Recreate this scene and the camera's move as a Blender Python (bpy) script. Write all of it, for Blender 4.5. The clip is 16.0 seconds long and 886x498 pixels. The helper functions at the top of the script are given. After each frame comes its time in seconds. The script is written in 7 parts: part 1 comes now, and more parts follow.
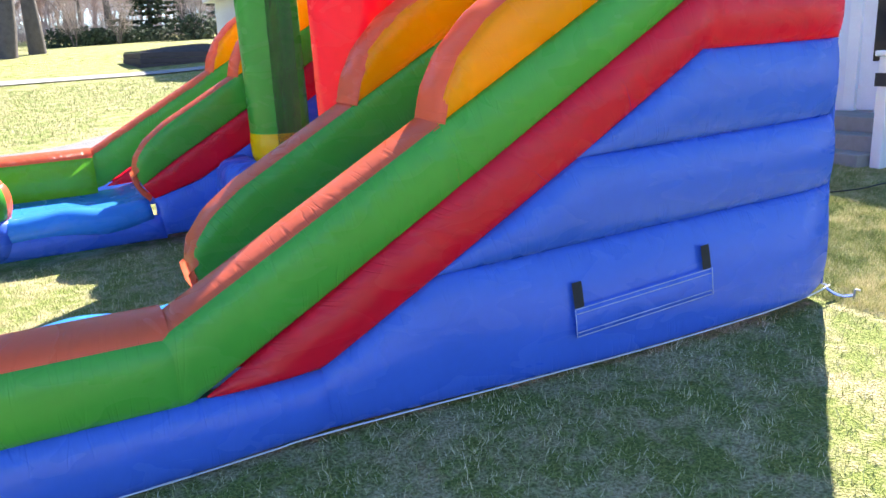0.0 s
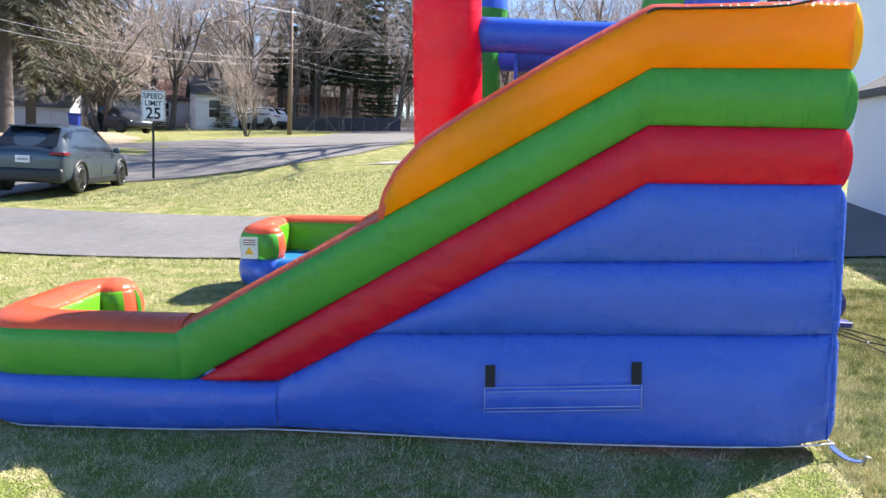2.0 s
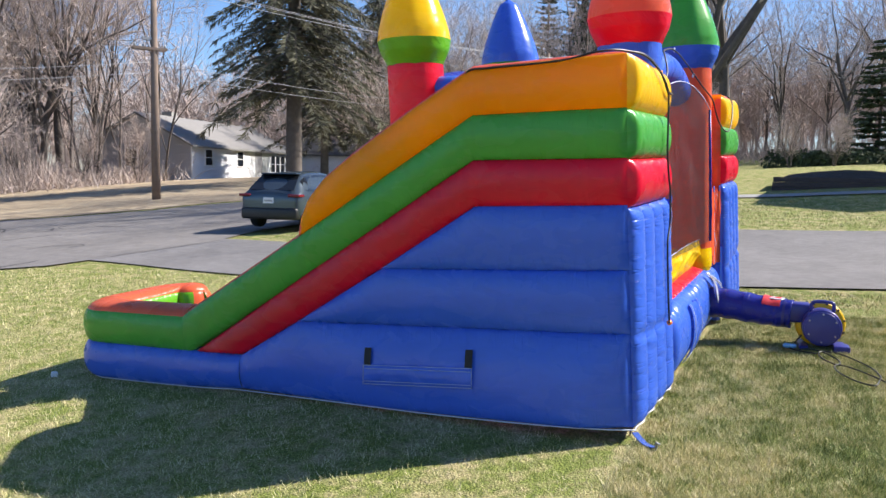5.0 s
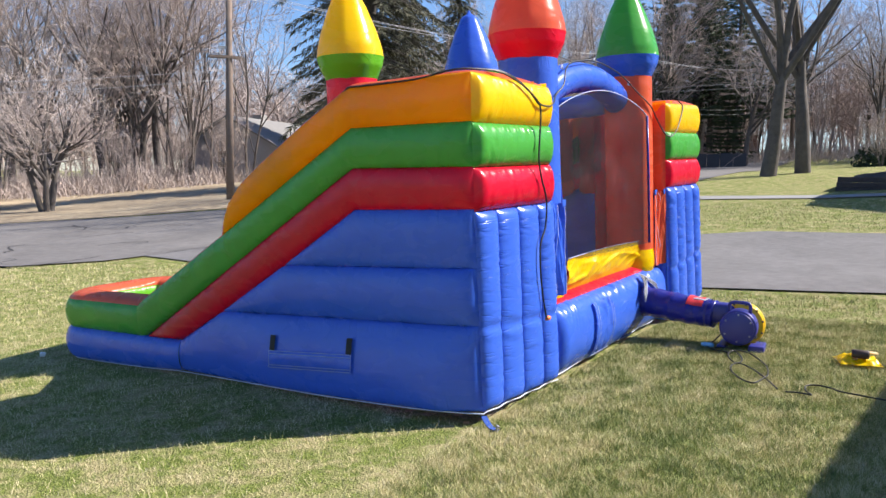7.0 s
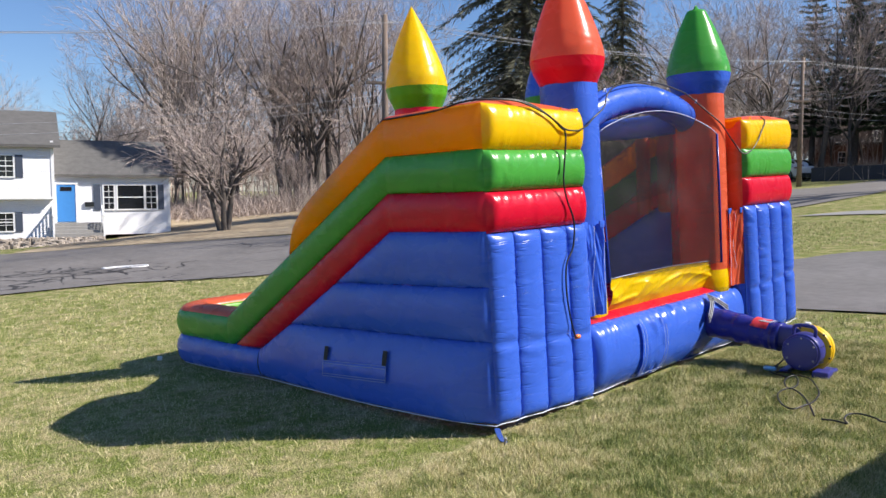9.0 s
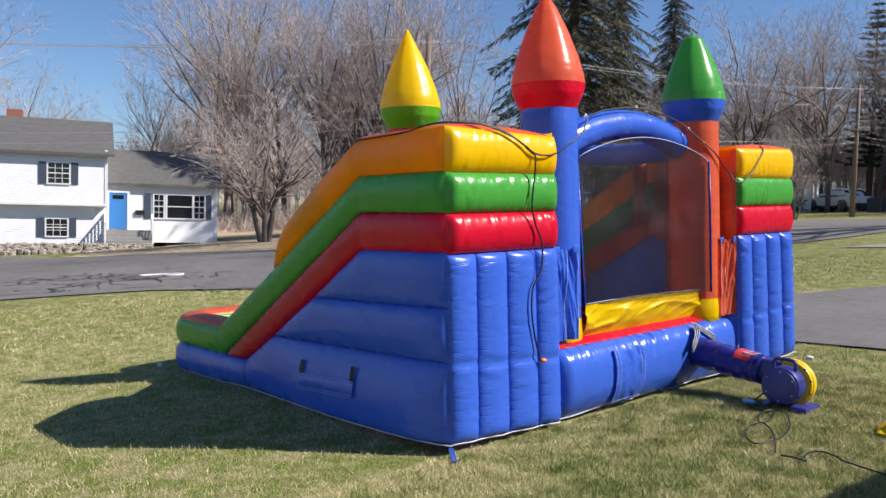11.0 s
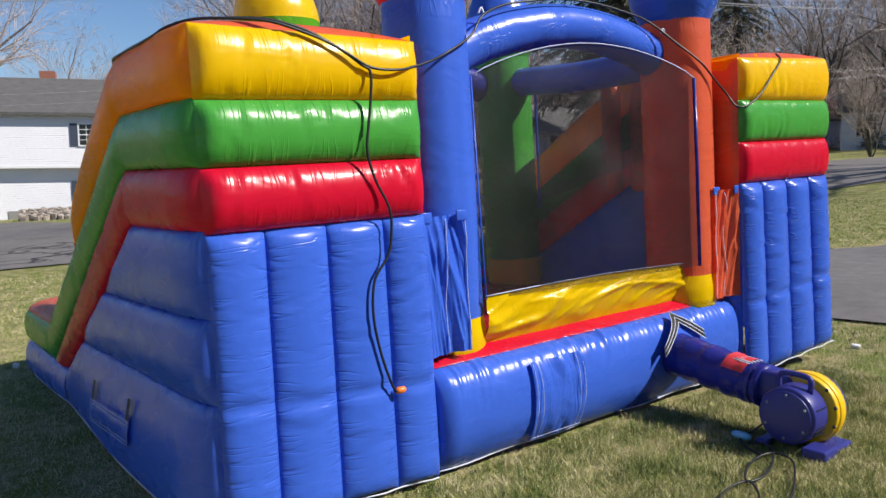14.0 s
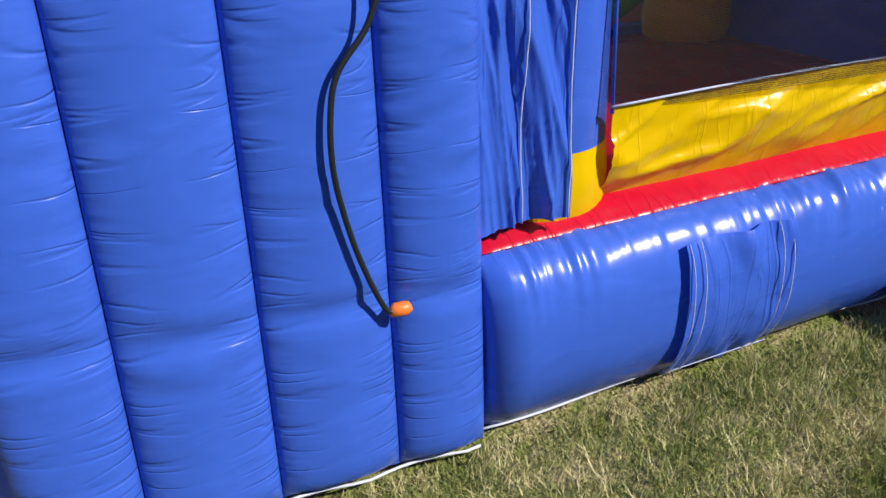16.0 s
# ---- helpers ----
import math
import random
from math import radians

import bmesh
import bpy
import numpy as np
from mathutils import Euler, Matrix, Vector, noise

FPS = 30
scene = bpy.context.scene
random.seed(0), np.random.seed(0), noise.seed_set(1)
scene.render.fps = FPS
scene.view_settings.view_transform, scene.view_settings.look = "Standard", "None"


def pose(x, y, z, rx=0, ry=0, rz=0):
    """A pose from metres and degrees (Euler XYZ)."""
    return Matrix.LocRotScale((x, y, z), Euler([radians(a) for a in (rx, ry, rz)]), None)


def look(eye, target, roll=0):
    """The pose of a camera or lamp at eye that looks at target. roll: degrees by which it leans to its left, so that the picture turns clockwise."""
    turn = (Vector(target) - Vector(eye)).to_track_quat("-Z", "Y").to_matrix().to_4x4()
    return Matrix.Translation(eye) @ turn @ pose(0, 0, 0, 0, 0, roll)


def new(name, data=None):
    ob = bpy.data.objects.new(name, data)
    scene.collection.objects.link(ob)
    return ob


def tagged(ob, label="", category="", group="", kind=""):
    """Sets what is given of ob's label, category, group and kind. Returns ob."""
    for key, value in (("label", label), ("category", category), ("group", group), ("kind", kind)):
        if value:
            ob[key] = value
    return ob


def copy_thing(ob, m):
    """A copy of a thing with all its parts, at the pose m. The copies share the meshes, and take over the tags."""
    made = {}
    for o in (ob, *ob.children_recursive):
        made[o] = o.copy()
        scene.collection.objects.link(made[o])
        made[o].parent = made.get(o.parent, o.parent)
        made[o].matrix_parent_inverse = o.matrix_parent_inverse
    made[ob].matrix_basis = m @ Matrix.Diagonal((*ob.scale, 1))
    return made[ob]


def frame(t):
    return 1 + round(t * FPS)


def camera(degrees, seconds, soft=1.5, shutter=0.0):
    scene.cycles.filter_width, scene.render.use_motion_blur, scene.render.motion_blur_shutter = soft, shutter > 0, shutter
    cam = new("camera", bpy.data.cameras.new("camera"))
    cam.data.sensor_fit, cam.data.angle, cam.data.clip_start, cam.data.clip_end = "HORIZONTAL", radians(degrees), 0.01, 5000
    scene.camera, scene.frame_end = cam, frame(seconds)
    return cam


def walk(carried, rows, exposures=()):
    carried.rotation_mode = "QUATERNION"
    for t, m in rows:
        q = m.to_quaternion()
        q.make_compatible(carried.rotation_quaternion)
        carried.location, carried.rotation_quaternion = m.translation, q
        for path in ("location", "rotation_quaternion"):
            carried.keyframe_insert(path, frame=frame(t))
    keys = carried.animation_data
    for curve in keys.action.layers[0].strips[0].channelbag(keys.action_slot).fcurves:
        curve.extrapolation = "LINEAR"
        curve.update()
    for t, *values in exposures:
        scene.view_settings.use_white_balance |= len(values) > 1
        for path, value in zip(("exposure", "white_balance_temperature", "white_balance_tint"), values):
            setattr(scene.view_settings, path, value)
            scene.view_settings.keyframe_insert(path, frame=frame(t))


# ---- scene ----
cam = camera(58.1, 16.0)
PATH = [
    (0, (-3.383, -2.901, 1.417), (-2.609, -1.119, 0.943), -1.8),
    (0.5, (-2.784, -3.12, 1.416), (-2.324, -1.217, 1.005), -1.2),
    (1, (-2.231, -3.398, 1.527), (-2.089, -1.442, 1.136), 0.8),
    (1.5, (-1.834, -3.76, 1.514), (-1.903, -1.785, 1.208), 2.2),
    (2, (-1.344, -4.021, 1.539), (-1.617, -2.056, 1.283), 2.5),
    (2.5, (-0.879, -4.282, 1.515), (-1.348, -2.351, 1.292), 2.1),
    (3, (-0.413, -4.419, 1.532), (-1.047, -2.536, 1.311), 1.2),
    (5.5, (1.57, -4.365, 1.597), (0.566, -2.645, 1.42), 1.2),
    (6, (1.945, -4.215, 1.615), (0.885, -2.528, 1.437), 1.3),
    (6.5, (2.315, -4.179, 1.623), (1.207, -2.523, 1.443), 1.2),
    (7, (2.652, -4.093, 1.65), (1.494, -2.473, 1.463), 0.8),
    (7.5, (2.967, -4.031, 1.674), (1.742, -2.462, 1.486), 0.4),
    (8, (3.237, -4.032, 1.694), (1.921, -2.537, 1.513), -0.1),
    (8.5, (3.436, -3.854, 1.703), (2.026, -2.445, 1.535), -0.3),
    (9, (3.612, -3.672, 1.711), (2.129, -2.339, 1.562), -0.1),
    (11.5, (4.063, -3.122, 1.737), (2.489, -1.892, 1.64), 1.6),
    (12, (4.039, -2.872, 1.696), (2.455, -1.653, 1.606), 1.3),
    (12.5, (3.877, -2.433, 1.72), (2.286, -1.225, 1.633), 0.7),
    (13, (3.647, -1.959, 1.732), (2.045, -0.767, 1.634), -0.2),
    (13.5, (3.474, -1.472, 1.713), (1.854, -0.307, 1.579), -0.4),
    (14, (3.171, -0.997, 1.737), (1.515, 0.101, 1.506), -0.3),
    (14.5, (2.807, -0.559, 1.746), (1.123, 0.447, 1.359), 0.7),
    (15, (2.456, -0.158, 1.707), (0.753, 0.736, 1.16), 1.1),
    (15.5, (2.026, 0.114, 1.632), (0.318, 0.876, 0.922), 0.8),
    (16, (1.496, 0.332, 1.591), (-0.149, 1.017, 0.682), 0.9),
]
walk(cam, [(t, look(eye, target, roll)) for t, eye, target, roll in PATH],
     exposures=[(0, 2.25), (0.5, 2.2), (1.0, 2.03), (2.0, 1.73), (3.0, 1.46), (5.5, 1.1), (7, 1.07), (8.5, 0.79), (9.0, 0.69), (11.5, 0.47), (12.5, 0.36), (14, 0.34), (15, 0.33), (16, 0.25)])

# ---- light ----
SUN_EL, SUN_AZ = radians(41.5), radians(46.8)
world = bpy.data.worlds.new("sky")
scene.world = world
world.use_nodes = True
wn = world.node_tree
sky = wn.nodes.new("ShaderNodeTexSky")
sky.sky_type, sky.sun_disc, sky.sun_elevation, sky.sun_rotation = "NISHITA", False, SUN_EL, SUN_AZ
sky.air_density, sky.dust_density, sky.ozone_density = 1.0, 0.0, 6.0
wn.nodes["Background"].inputs["Strength"].default_value = 0.076
clear = wn.nodes.new("ShaderNodeVectorMath")  # a very clear, deep blue day
clear.operation, clear.inputs[1].default_value = "MULTIPLY", (0.96, 0.99, 1.1)
wn.links.new(sky.outputs[0], clear.inputs[0])
wn.links.new(clear.outputs[0], wn.nodes["Background"].inputs["Color"])
sun = new("sun", bpy.data.lights.new("sun", "SUN"))
sun.data.energy, sun.data.angle, sun.data.color = 5.0, radians(0.53), (1.0, 0.925, 0.85)
to_sun = Vector((math.sin(SUN_AZ) * math.cos(SUN_EL), math.cos(SUN_AZ) * math.cos(SUN_EL), math.sin(SUN_EL)))
sun.matrix_world = look(to_sun * 60, (0, 0, 0))


# ---- materials ----
def mat(name, colour, rough=0.6, metal=0.0, vary=0.12, scale=6.0, bump=0.0, bump_scale=60.0, spec=0.5, hue=None, island=0.0):
    """A painted or natural surface: base colour with two scales of variation and a fine relief."""
    m = bpy.data.materials.new(name)
    m.use_nodes = True
    n, l = m.node_tree.nodes, m.node_tree.links
    b = n["Principled BSDF"]
    b.inputs["Roughness"].default_value, b.inputs["Metallic"].default_value = rough, metal
    b.inputs["Specular IOR Level"].default_value = spec
    tc = n.new("ShaderNodeTexCoord")
    big, small = n.new("ShaderNodeTexNoise"), n.new("ShaderNodeTexNoise")
    big.inputs["Scale"].default_value, small.inputs["Scale"].default_value = scale, scale * 9
    big.inputs["Detail"].default_value = small.inputs["Detail"].default_value = 4
    l.new(tc.outputs["Object"], big.inputs["Vector"]), l.new(tc.outputs["Object"], small.inputs["Vector"])
    add = n.new("ShaderNodeMath")
    add.operation = "ADD"
    l.new(big.outputs["Fac"], add.inputs[0]), l.new(small.outputs["Fac"], add.inputs[1])
    ramp = n.new("ShaderNodeMapRange")
    ramp.inputs["From Min"].default_value, ramp.inputs["From Max"].default_value = 0.6, 1.4
    l.new(add.outputs[0], ramp.inputs["Value"])
    mix = n.new("ShaderNodeMix")
    mix.data_type = "RGBA"
    lo = [c * (1 - vary) for c in colour]
    hi = [min(1, c * (1 + vary)) for c in (hue or colour)]
    mix.inputs["A"].default_value, mix.inputs["B"].default_value = (*lo, 1), (*hi, 1)
    l.new(ramp.outputs[0], mix.inputs["Factor"])
    out = mix.outputs["Result"]
    if island:
        geo = n.new("ShaderNodeNewGeometry")
        val = n.new("ShaderNodeMapRange")
        val.inputs["To Min"].default_value, val.inputs["To Max"].default_value = 1 - island, 1 + island
        l.new(geo.outputs["Random Per Island"], val.inputs["Value"])
        sc = n.new("ShaderNodeVectorMath")
        sc.operation = "SCALE"
        l.new(out, sc.inputs[0]), l.new(val.outputs[0], sc.inputs["Scale"])
        out = sc.outputs[0]
    l.new(out, b.inputs["Base Color"])
    if bump:
        bn, bp = n.new("ShaderNodeTexNoise"), n.new("ShaderNodeBump")
        bn.inputs["Scale"].default_value, bn.inputs["Detail"].default_value = bump_scale, 5
        bp.inputs["Strength"].default_value, bp.inputs["Distance"].default_value = bump, 0.02
        l.new(tc.outputs["Object"], bn.inputs["Vector"]), l.new(bn.outputs["Fac"], bp.inputs["Height"]), l.new(bp.outputs[0], b.inputs["Normal"])
    return m


def vinyl(name, colour, rough=0.25, glow=0.3):
    """Coated nylon or PVC of an inflatable: semi-gloss, puckered along its seams, faintly translucent."""
    m = mat(name, colour, rough, 0.0, 0.06, 3.0, spec=0.45)
    n, l = m.node_tree.nodes, m.node_tree.links
    b = n["Principled BSDF"]
    uv, at = n.new("ShaderNodeUVMap"), n.new("ShaderNodeAttribute")
    uv.uv_map, at.attribute_name = "metres", "seam"
    st = n.new("ShaderNodeVectorMath")
    st.operation = "MULTIPLY"
    st.inputs[1].default_value = (15.0, 3.0, 1.0)
    l.new(uv.outputs[0], st.inputs[0])
    puck = n.new("ShaderNodeTexNoise")
    puck.inputs["Scale"].default_value, puck.inputs["Detail"].default_value = 1.0, 3
    l.new(st.outputs[0], puck.inputs["Vector"])
    near = n.new("ShaderNodeMapRange")
    near.interpolation_type = "SMOOTHSTEP"
    near.inputs["From Min"].default_value, near.inputs["From Max"].default_value = 0.0, 0.10
    near.inputs["To Min"].default_value, near.inputs["To Max"].default_value = 0.6, 0.03
    l.new(at.outputs["Fac"], near.inputs["Value"])
    pk = n.new("ShaderNodeMath")
    pk.operation = "MULTIPLY"
    l.new(puck.outputs["Fac"], pk.inputs[0]), l.new(near.outputs[0], pk.inputs[1])
    # fine creases that run off the seams
    wm, wt, wr, wk, wf = n.new("ShaderNodeVectorMath"), n.new("ShaderNodeTexNoise"), n.new("ShaderNodeMapRange"), n.new("ShaderNodeMath"), n.new("ShaderNodeMapRange")
    wm.operation, wm.inputs[1].default_value = "MULTIPLY", (13.0, 1.6, 1.0)
    wt.inputs["Scale"].default_value, wt.inputs["Detail"].default_value, wt.inputs["Distortion"].default_value = 1.0, 2, 0.5
    l.new(uv.outputs[0], wm.inputs[0]), l.new(wm.outputs[0], wt.inputs["Vector"])
    ab = n.new("ShaderNodeMath")
    ab.operation, ab.inputs[1].default_value = "SUBTRACT", 0.5
    aa = n.new("ShaderNodeMath")
    aa.operation = "ABSOLUTE"
    l.new(wt.outputs["Fac"], ab.inputs[0]), l.new(ab.outputs[0], aa.inputs[0])
    wr.interpolation_type = "SMOOTHSTEP"
    wr.inputs["From Min"].default_value, wr.inputs["From Max"].default_value = 0.0, 0.03
    wr.inputs["To Min"].default_value, wr.inputs["To Max"].default_value = 0.0, 1.0
    l.new(aa.outputs[0], wr.inputs["Value"])
    wf.inputs["From Max"].default_value, wf.inputs["To Min"].default_value, wf.inputs["To Max"].default_value = 0.12, 0.17, 0.0
    l.new(at.outputs["Fac"], wf.inputs["Value"])
    wk.operation = "MULTIPLY"
    l.new(wr.outputs[0], wk.inputs[0]), l.new(wf.outputs[0], wk.inputs[1])
    pw = n.new("ShaderNodeMath")
    pw.operation = "ADD"
    l.new(pk.outputs[0], pw.inputs[0]), l.new(wk.outputs[0], pw.inputs[1])
    pk = pw
    tc = n.new("ShaderNodeTexCoord")
    fold = n.new("ShaderNodeTexNoise")
    fold.inputs["Scale"].default_value, fold.inputs["Detail"].default_value, fold.inputs["Distortion"].default_value = 3.4, 2, 0.6
    fm = n.new("ShaderNodeVectorMath")
    fm.operation = "MULTIPLY"
    fm.inputs[1].default_value = (1.0, 1.0, 2.2)
    l.new(tc.outputs["Object"], fm.inputs[0]), l.new(fm.outputs[0], fold.inputs["Vector"])
    ad = n.new("ShaderNodeMath")
    ad.operation, ad.inputs[1].default_value = "MULTIPLY_ADD", 0.45
    l.new(fold.outputs["Fac"], ad.inputs[0]), l.new(pk.outputs[0], ad.inputs[2])
    bp = n.new("ShaderNodeBump")
    bp.inputs["Strength"].default_value, bp.inputs["Distance"].default_value = 0.5, 0.03
    l.new(ad.outputs[0], bp.inputs["Height"]), l.new(bp.outputs[0], b.inputs["Normal"])
    rn = n.new("ShaderNodeMapRange")
    rn.inputs["To Min"].default_value, rn.inputs["To Max"].default_value = rough - 0.06, rough + 0.1
    l.new(fold.outputs["Fac"], rn.inputs["Value"]), l.new(rn.outputs[0], b.inputs["Roughness"])
    if glow:
        tr, mx = n.new("ShaderNodeBsdfTranslucent"), n.new("ShaderNodeMixShader")
        tr.inputs["Color"].default_value = (*colour, 1)
        mx.inputs[0].default_value = glow
        l.new(b.outputs[0], mx.inputs[1]), l.new(tr.outputs[0], mx.inputs[2]), l.new(mx.outputs[0], n["Material Output"].inputs[0])
    return m


BLUE = vinyl("blue_vinyl", (0.052, 0.148, 0.7), glow=0.2)
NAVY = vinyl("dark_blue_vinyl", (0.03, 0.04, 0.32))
SKYBLUE = vinyl("light_blue_vinyl", (0.05, 0.28, 0.75))
RED = vinyl("red_vinyl", (0.85, 0.010, 0.045), glow=0.4)
GREEN = vinyl("green_vinyl", (0.08, 0.43, 0.06), glow=0.3)
YELLOW = vinyl("yellow_vinyl", (1.0, 0.48, 0.0), glow=0.55)
LEMON = vinyl("lemon_vinyl", (1.0, 0.65, 0.0), glow=0.35)
ORANGE = vinyl("orange_vinyl", (0.88, 0.16, 0.07), glow=0.4)
LIME = vinyl("lime_vinyl", (0.13, 0.45, 0.02))
WEB = mat("black_webbing", (0.012, 0.012, 0.014), 0.7, bump=0.3, bump_scale=300)
HEM = mat("white_hem_tape", (0.62, 0.66, 0.75), 0.6)
STITCH = mat("pale_stitching", (0.45, 0.5, 0.7), 0.7)
WHITE = mat("white_paint", (0.78, 0.79, 0.8), 0.5, vary=0.05)
BLACKP = mat("black_rubber", (0.012, 0.014, 0.016), 0.45)
GREYP = mat("grey_trim", (0.3, 0.31, 0.33), 0.5)
PLUGO = mat("orange_plastic", (0.85, 0.2, 0.03), 0.4)
BLOWBLUE = mat("dark_blue_plastic", (0.03, 0.035, 0.22), 0.35, vary=0.06)
BLOWYEL = mat("yellow_plastic", (0.8, 0.5, 0.01), 0.35, vary=0.06)
ASPHALT = mat("asphalt", (0.145, 0.14, 0.14), 0.9, vary=0.28, scale=0.7, bump=0.4, bump_scale=90)
ROADM = mat("weathered_asphalt", (0.155, 0.146, 0.14), 0.9, vary=0.28, scale=0.5, bump=0.4, bump_scale=70)
CONCRETE = mat("concrete", (0.27, 0.265, 0.255), 0.85, vary=0.15, scale=1.5, bump=0.3)
BARK = mat("grey_bark", (0.105, 0.09, 0.08), 0.9, vary=0.4, scale=4, bump=0.6, bump_scale=30)
TWIG = mat("bare_twigs", (0.45, 0.375, 0.335), 0.9, vary=0.35, scale=0.7)
NEEDLE = mat("conifer_needles", (0.045, 0.07, 0.03), 0.75, vary=0.45, scale=1.2, island=0.4)
SHINGLE = mat("grey_shingles", (0.105, 0.103, 0.1), 0.9, vary=0.3, scale=3, bump=0.5, bump_scale=25)
GLASSD = mat("window_glass", (0.012, 0.014, 0.017), 0.08, vary=0.1, spec=0.5)
MULCH = mat("dark_mulch", (0.045, 0.035, 0.03), 0.95, vary=0.4, scale=8, bump=0.8, bump_scale=40)


def grass_mat():
    m = bpy.data.materials.new("lawn")
    m.use_nodes = True
    n, l = m.node_tree.nodes, m.node_tree.links
    b = n["Principled BSDF"]
    b.inputs["Roughness"].default_value, b.inputs["Specular IOR Level"].default_value = 0.9, 0.15
    tc = n.new("ShaderNodeTexCoord")
    def tex(scale, detail=5):
        t = n.new("ShaderNodeTexNoise")
        t.inputs["Scale"].default_value, t.inputs["Detail"].default_value = scale, detail
        l.new(tc.outputs["Object"], t.inputs["Vector"])
        return t
    patch, tuft, fine = tex(3.8), tex(14), tex(80, 3)
    def mix(a, bcol, fac, lo, hi):
        mr, mx = n.new("ShaderNodeMapRange"), n.new("ShaderNodeMix")
        mr.inputs["From Min"].default_value, mr.inputs["From Max"].default_value = lo, hi
        mx.data_type = "RGBA"
        l.new(fac, mr.inputs["Value"]), l.new(mr.outputs[0], mx.inputs["Factor"])
        for key, c in (("A", a), ("B", bcol)):
            if isinstance(c, tuple):
                mx.inputs[key].default_value = (*c, 1)
            else:
                l.new(c, mx.inputs[key])
        return mx.outputs["Result"]
    green = mix((0.09, 0.12, 0.025), (0.24, 0.28, 0.07), fine.outputs["Fac"], 0.35, 0.65)
    straw = mix((0.21, 0.18, 0.08), (0.5, 0.44, 0.24), fine.outputs["Fac"], 0.35, 0.65)
    both = n.new("ShaderNodeMath")
    both.operation, both.inputs[1].default_value = "MULTIPLY_ADD", 0.8
    l.new(tuft.outputs["Fac"], both.inputs[0]), l.new(patch.outputs["Fac"], both.inputs[2])
    l.new(mix(green, straw, both.outputs[0], 0.79, 1.08), b.inputs["Base Color"])
    bp = n.new("ShaderNodeBump")
    bp.inputs["Strength"].default_value, bp.inputs["Distance"].default_value = 0.8, 0.03
    ad = n.new("ShaderNodeMath")
    ad.operation = "ADD"
    l.new(fine.outputs["Fac"], ad.inputs[0]), l.new(tuft.outputs["Fac"], ad.inputs[1])
    l.new(ad.outputs[0], bp.inputs["Height"]), l.new(bp.outputs[0], b.inputs["Normal"])
    return m


LAWN = grass_mat()


def mesh_net():
    """Fine black netting: square weave with real holes."""
    m = bpy.data.materials.new("black_netting")
    m.use_nodes = True
    n, l = m.node_tree.nodes, m.node_tree.links
    b = n["Principled BSDF"]
    b.inputs["Base Color"].default_value, b.inputs["Roughness"].default_value = (0.016, 0.016, 0.019, 1), 0.5
    b.inputs["Specular IOR Level"].default_value = 0.2
    uv, sep = n.new("ShaderNodeUVMap"), n.new("ShaderNodeSeparateXYZ")
    uv.uv_map = "metres"
    l.new(uv.outputs[0], sep.inputs[0])
    holes = []
    for axis in ("X", "Y"):
        mul, fr, gt = (n.new("ShaderNodeMath") for _ in range(3))
        mul.operation, mul.inputs[1].default_value = "MULTIPLY", 210.0
        fr.operation = "FRACT"
        gt.operation, gt.inputs[1].default_value = "GREATER_THAN", 0.26
        l.new(sep.outputs[axis], mul.inputs[0]), l.new(mul.outputs[0], fr.inputs[0]), l.new(fr.outputs[0], gt.inputs[0])
        holes.append(gt)
    both = n.new("ShaderNodeMath")
    both.operation = "MULTIPLY"
    l.new(holes[0].outputs[0], both.inputs[0]), l.new(holes[1].outputs[0], both.inputs[1])
    tr, mx = n.new("ShaderNodeBsdfTransparent"), n.new("ShaderNodeMixShader")
    l.new(both.outputs[0], mx.inputs[0]), l.new(b.outputs[0], mx.inputs[1]), l.new(tr.outputs[0], mx.inputs[2])
    l.new(mx.outputs[0], n["Material Output"].inputs[0])
    return m


NET = mesh_net()


# ---- builders ----
def empty(name, label, category, m=None, group=""):
    ob = new(name)
    ob.matrix_world = m or Matrix.Identity(4)
    return tagged(ob, label, category, group)


def raw(name, verts, faces, material, parent=None, label="", smooth=True, uvs=None, seam=None):
    me = bpy.data.meshes.new(name)
    me.from_pydata([tuple(v) for v in verts], [], faces)
    if material:
        me.materials.append(material)
    if smooth:
        me.polygons.foreach_set("use_smooth", [True] * len(me.polygons))
    if uvs is not None:
        layer = me.uv_layers.new(name="metres")
        idx = np.zeros(len(me.loops), np.int32)
        me.loops.foreach_get("vertex_index", idx)
        layer.data.foreach_set("uv", np.asarray(uvs, np.float32)[idx].ravel())
    if seam is not None:
        at = me.attributes.new("seam", "FLOAT", "POINT")
        at.data.foreach_set("value", np.asarray(seam, np.float32))
    me.update()
    ob = new(name, me)
    if parent:
        ob.parent = parent
    if label:
        tagged(ob, label)
    return ob


def part(name, bm, material, parent, label="", smooth=False):
    me = bpy.data.meshes.new(name)
    bm.to_mesh(me)
    bm.free()
    me.materials.append(material)
    if smooth:
        me.polygons.foreach_set("use_smooth", [True] * len(me.polygons))
    ob = new(name, me)
    if parent:
        ob.parent = parent
    if label:
        tagged(ob, label)
    return ob


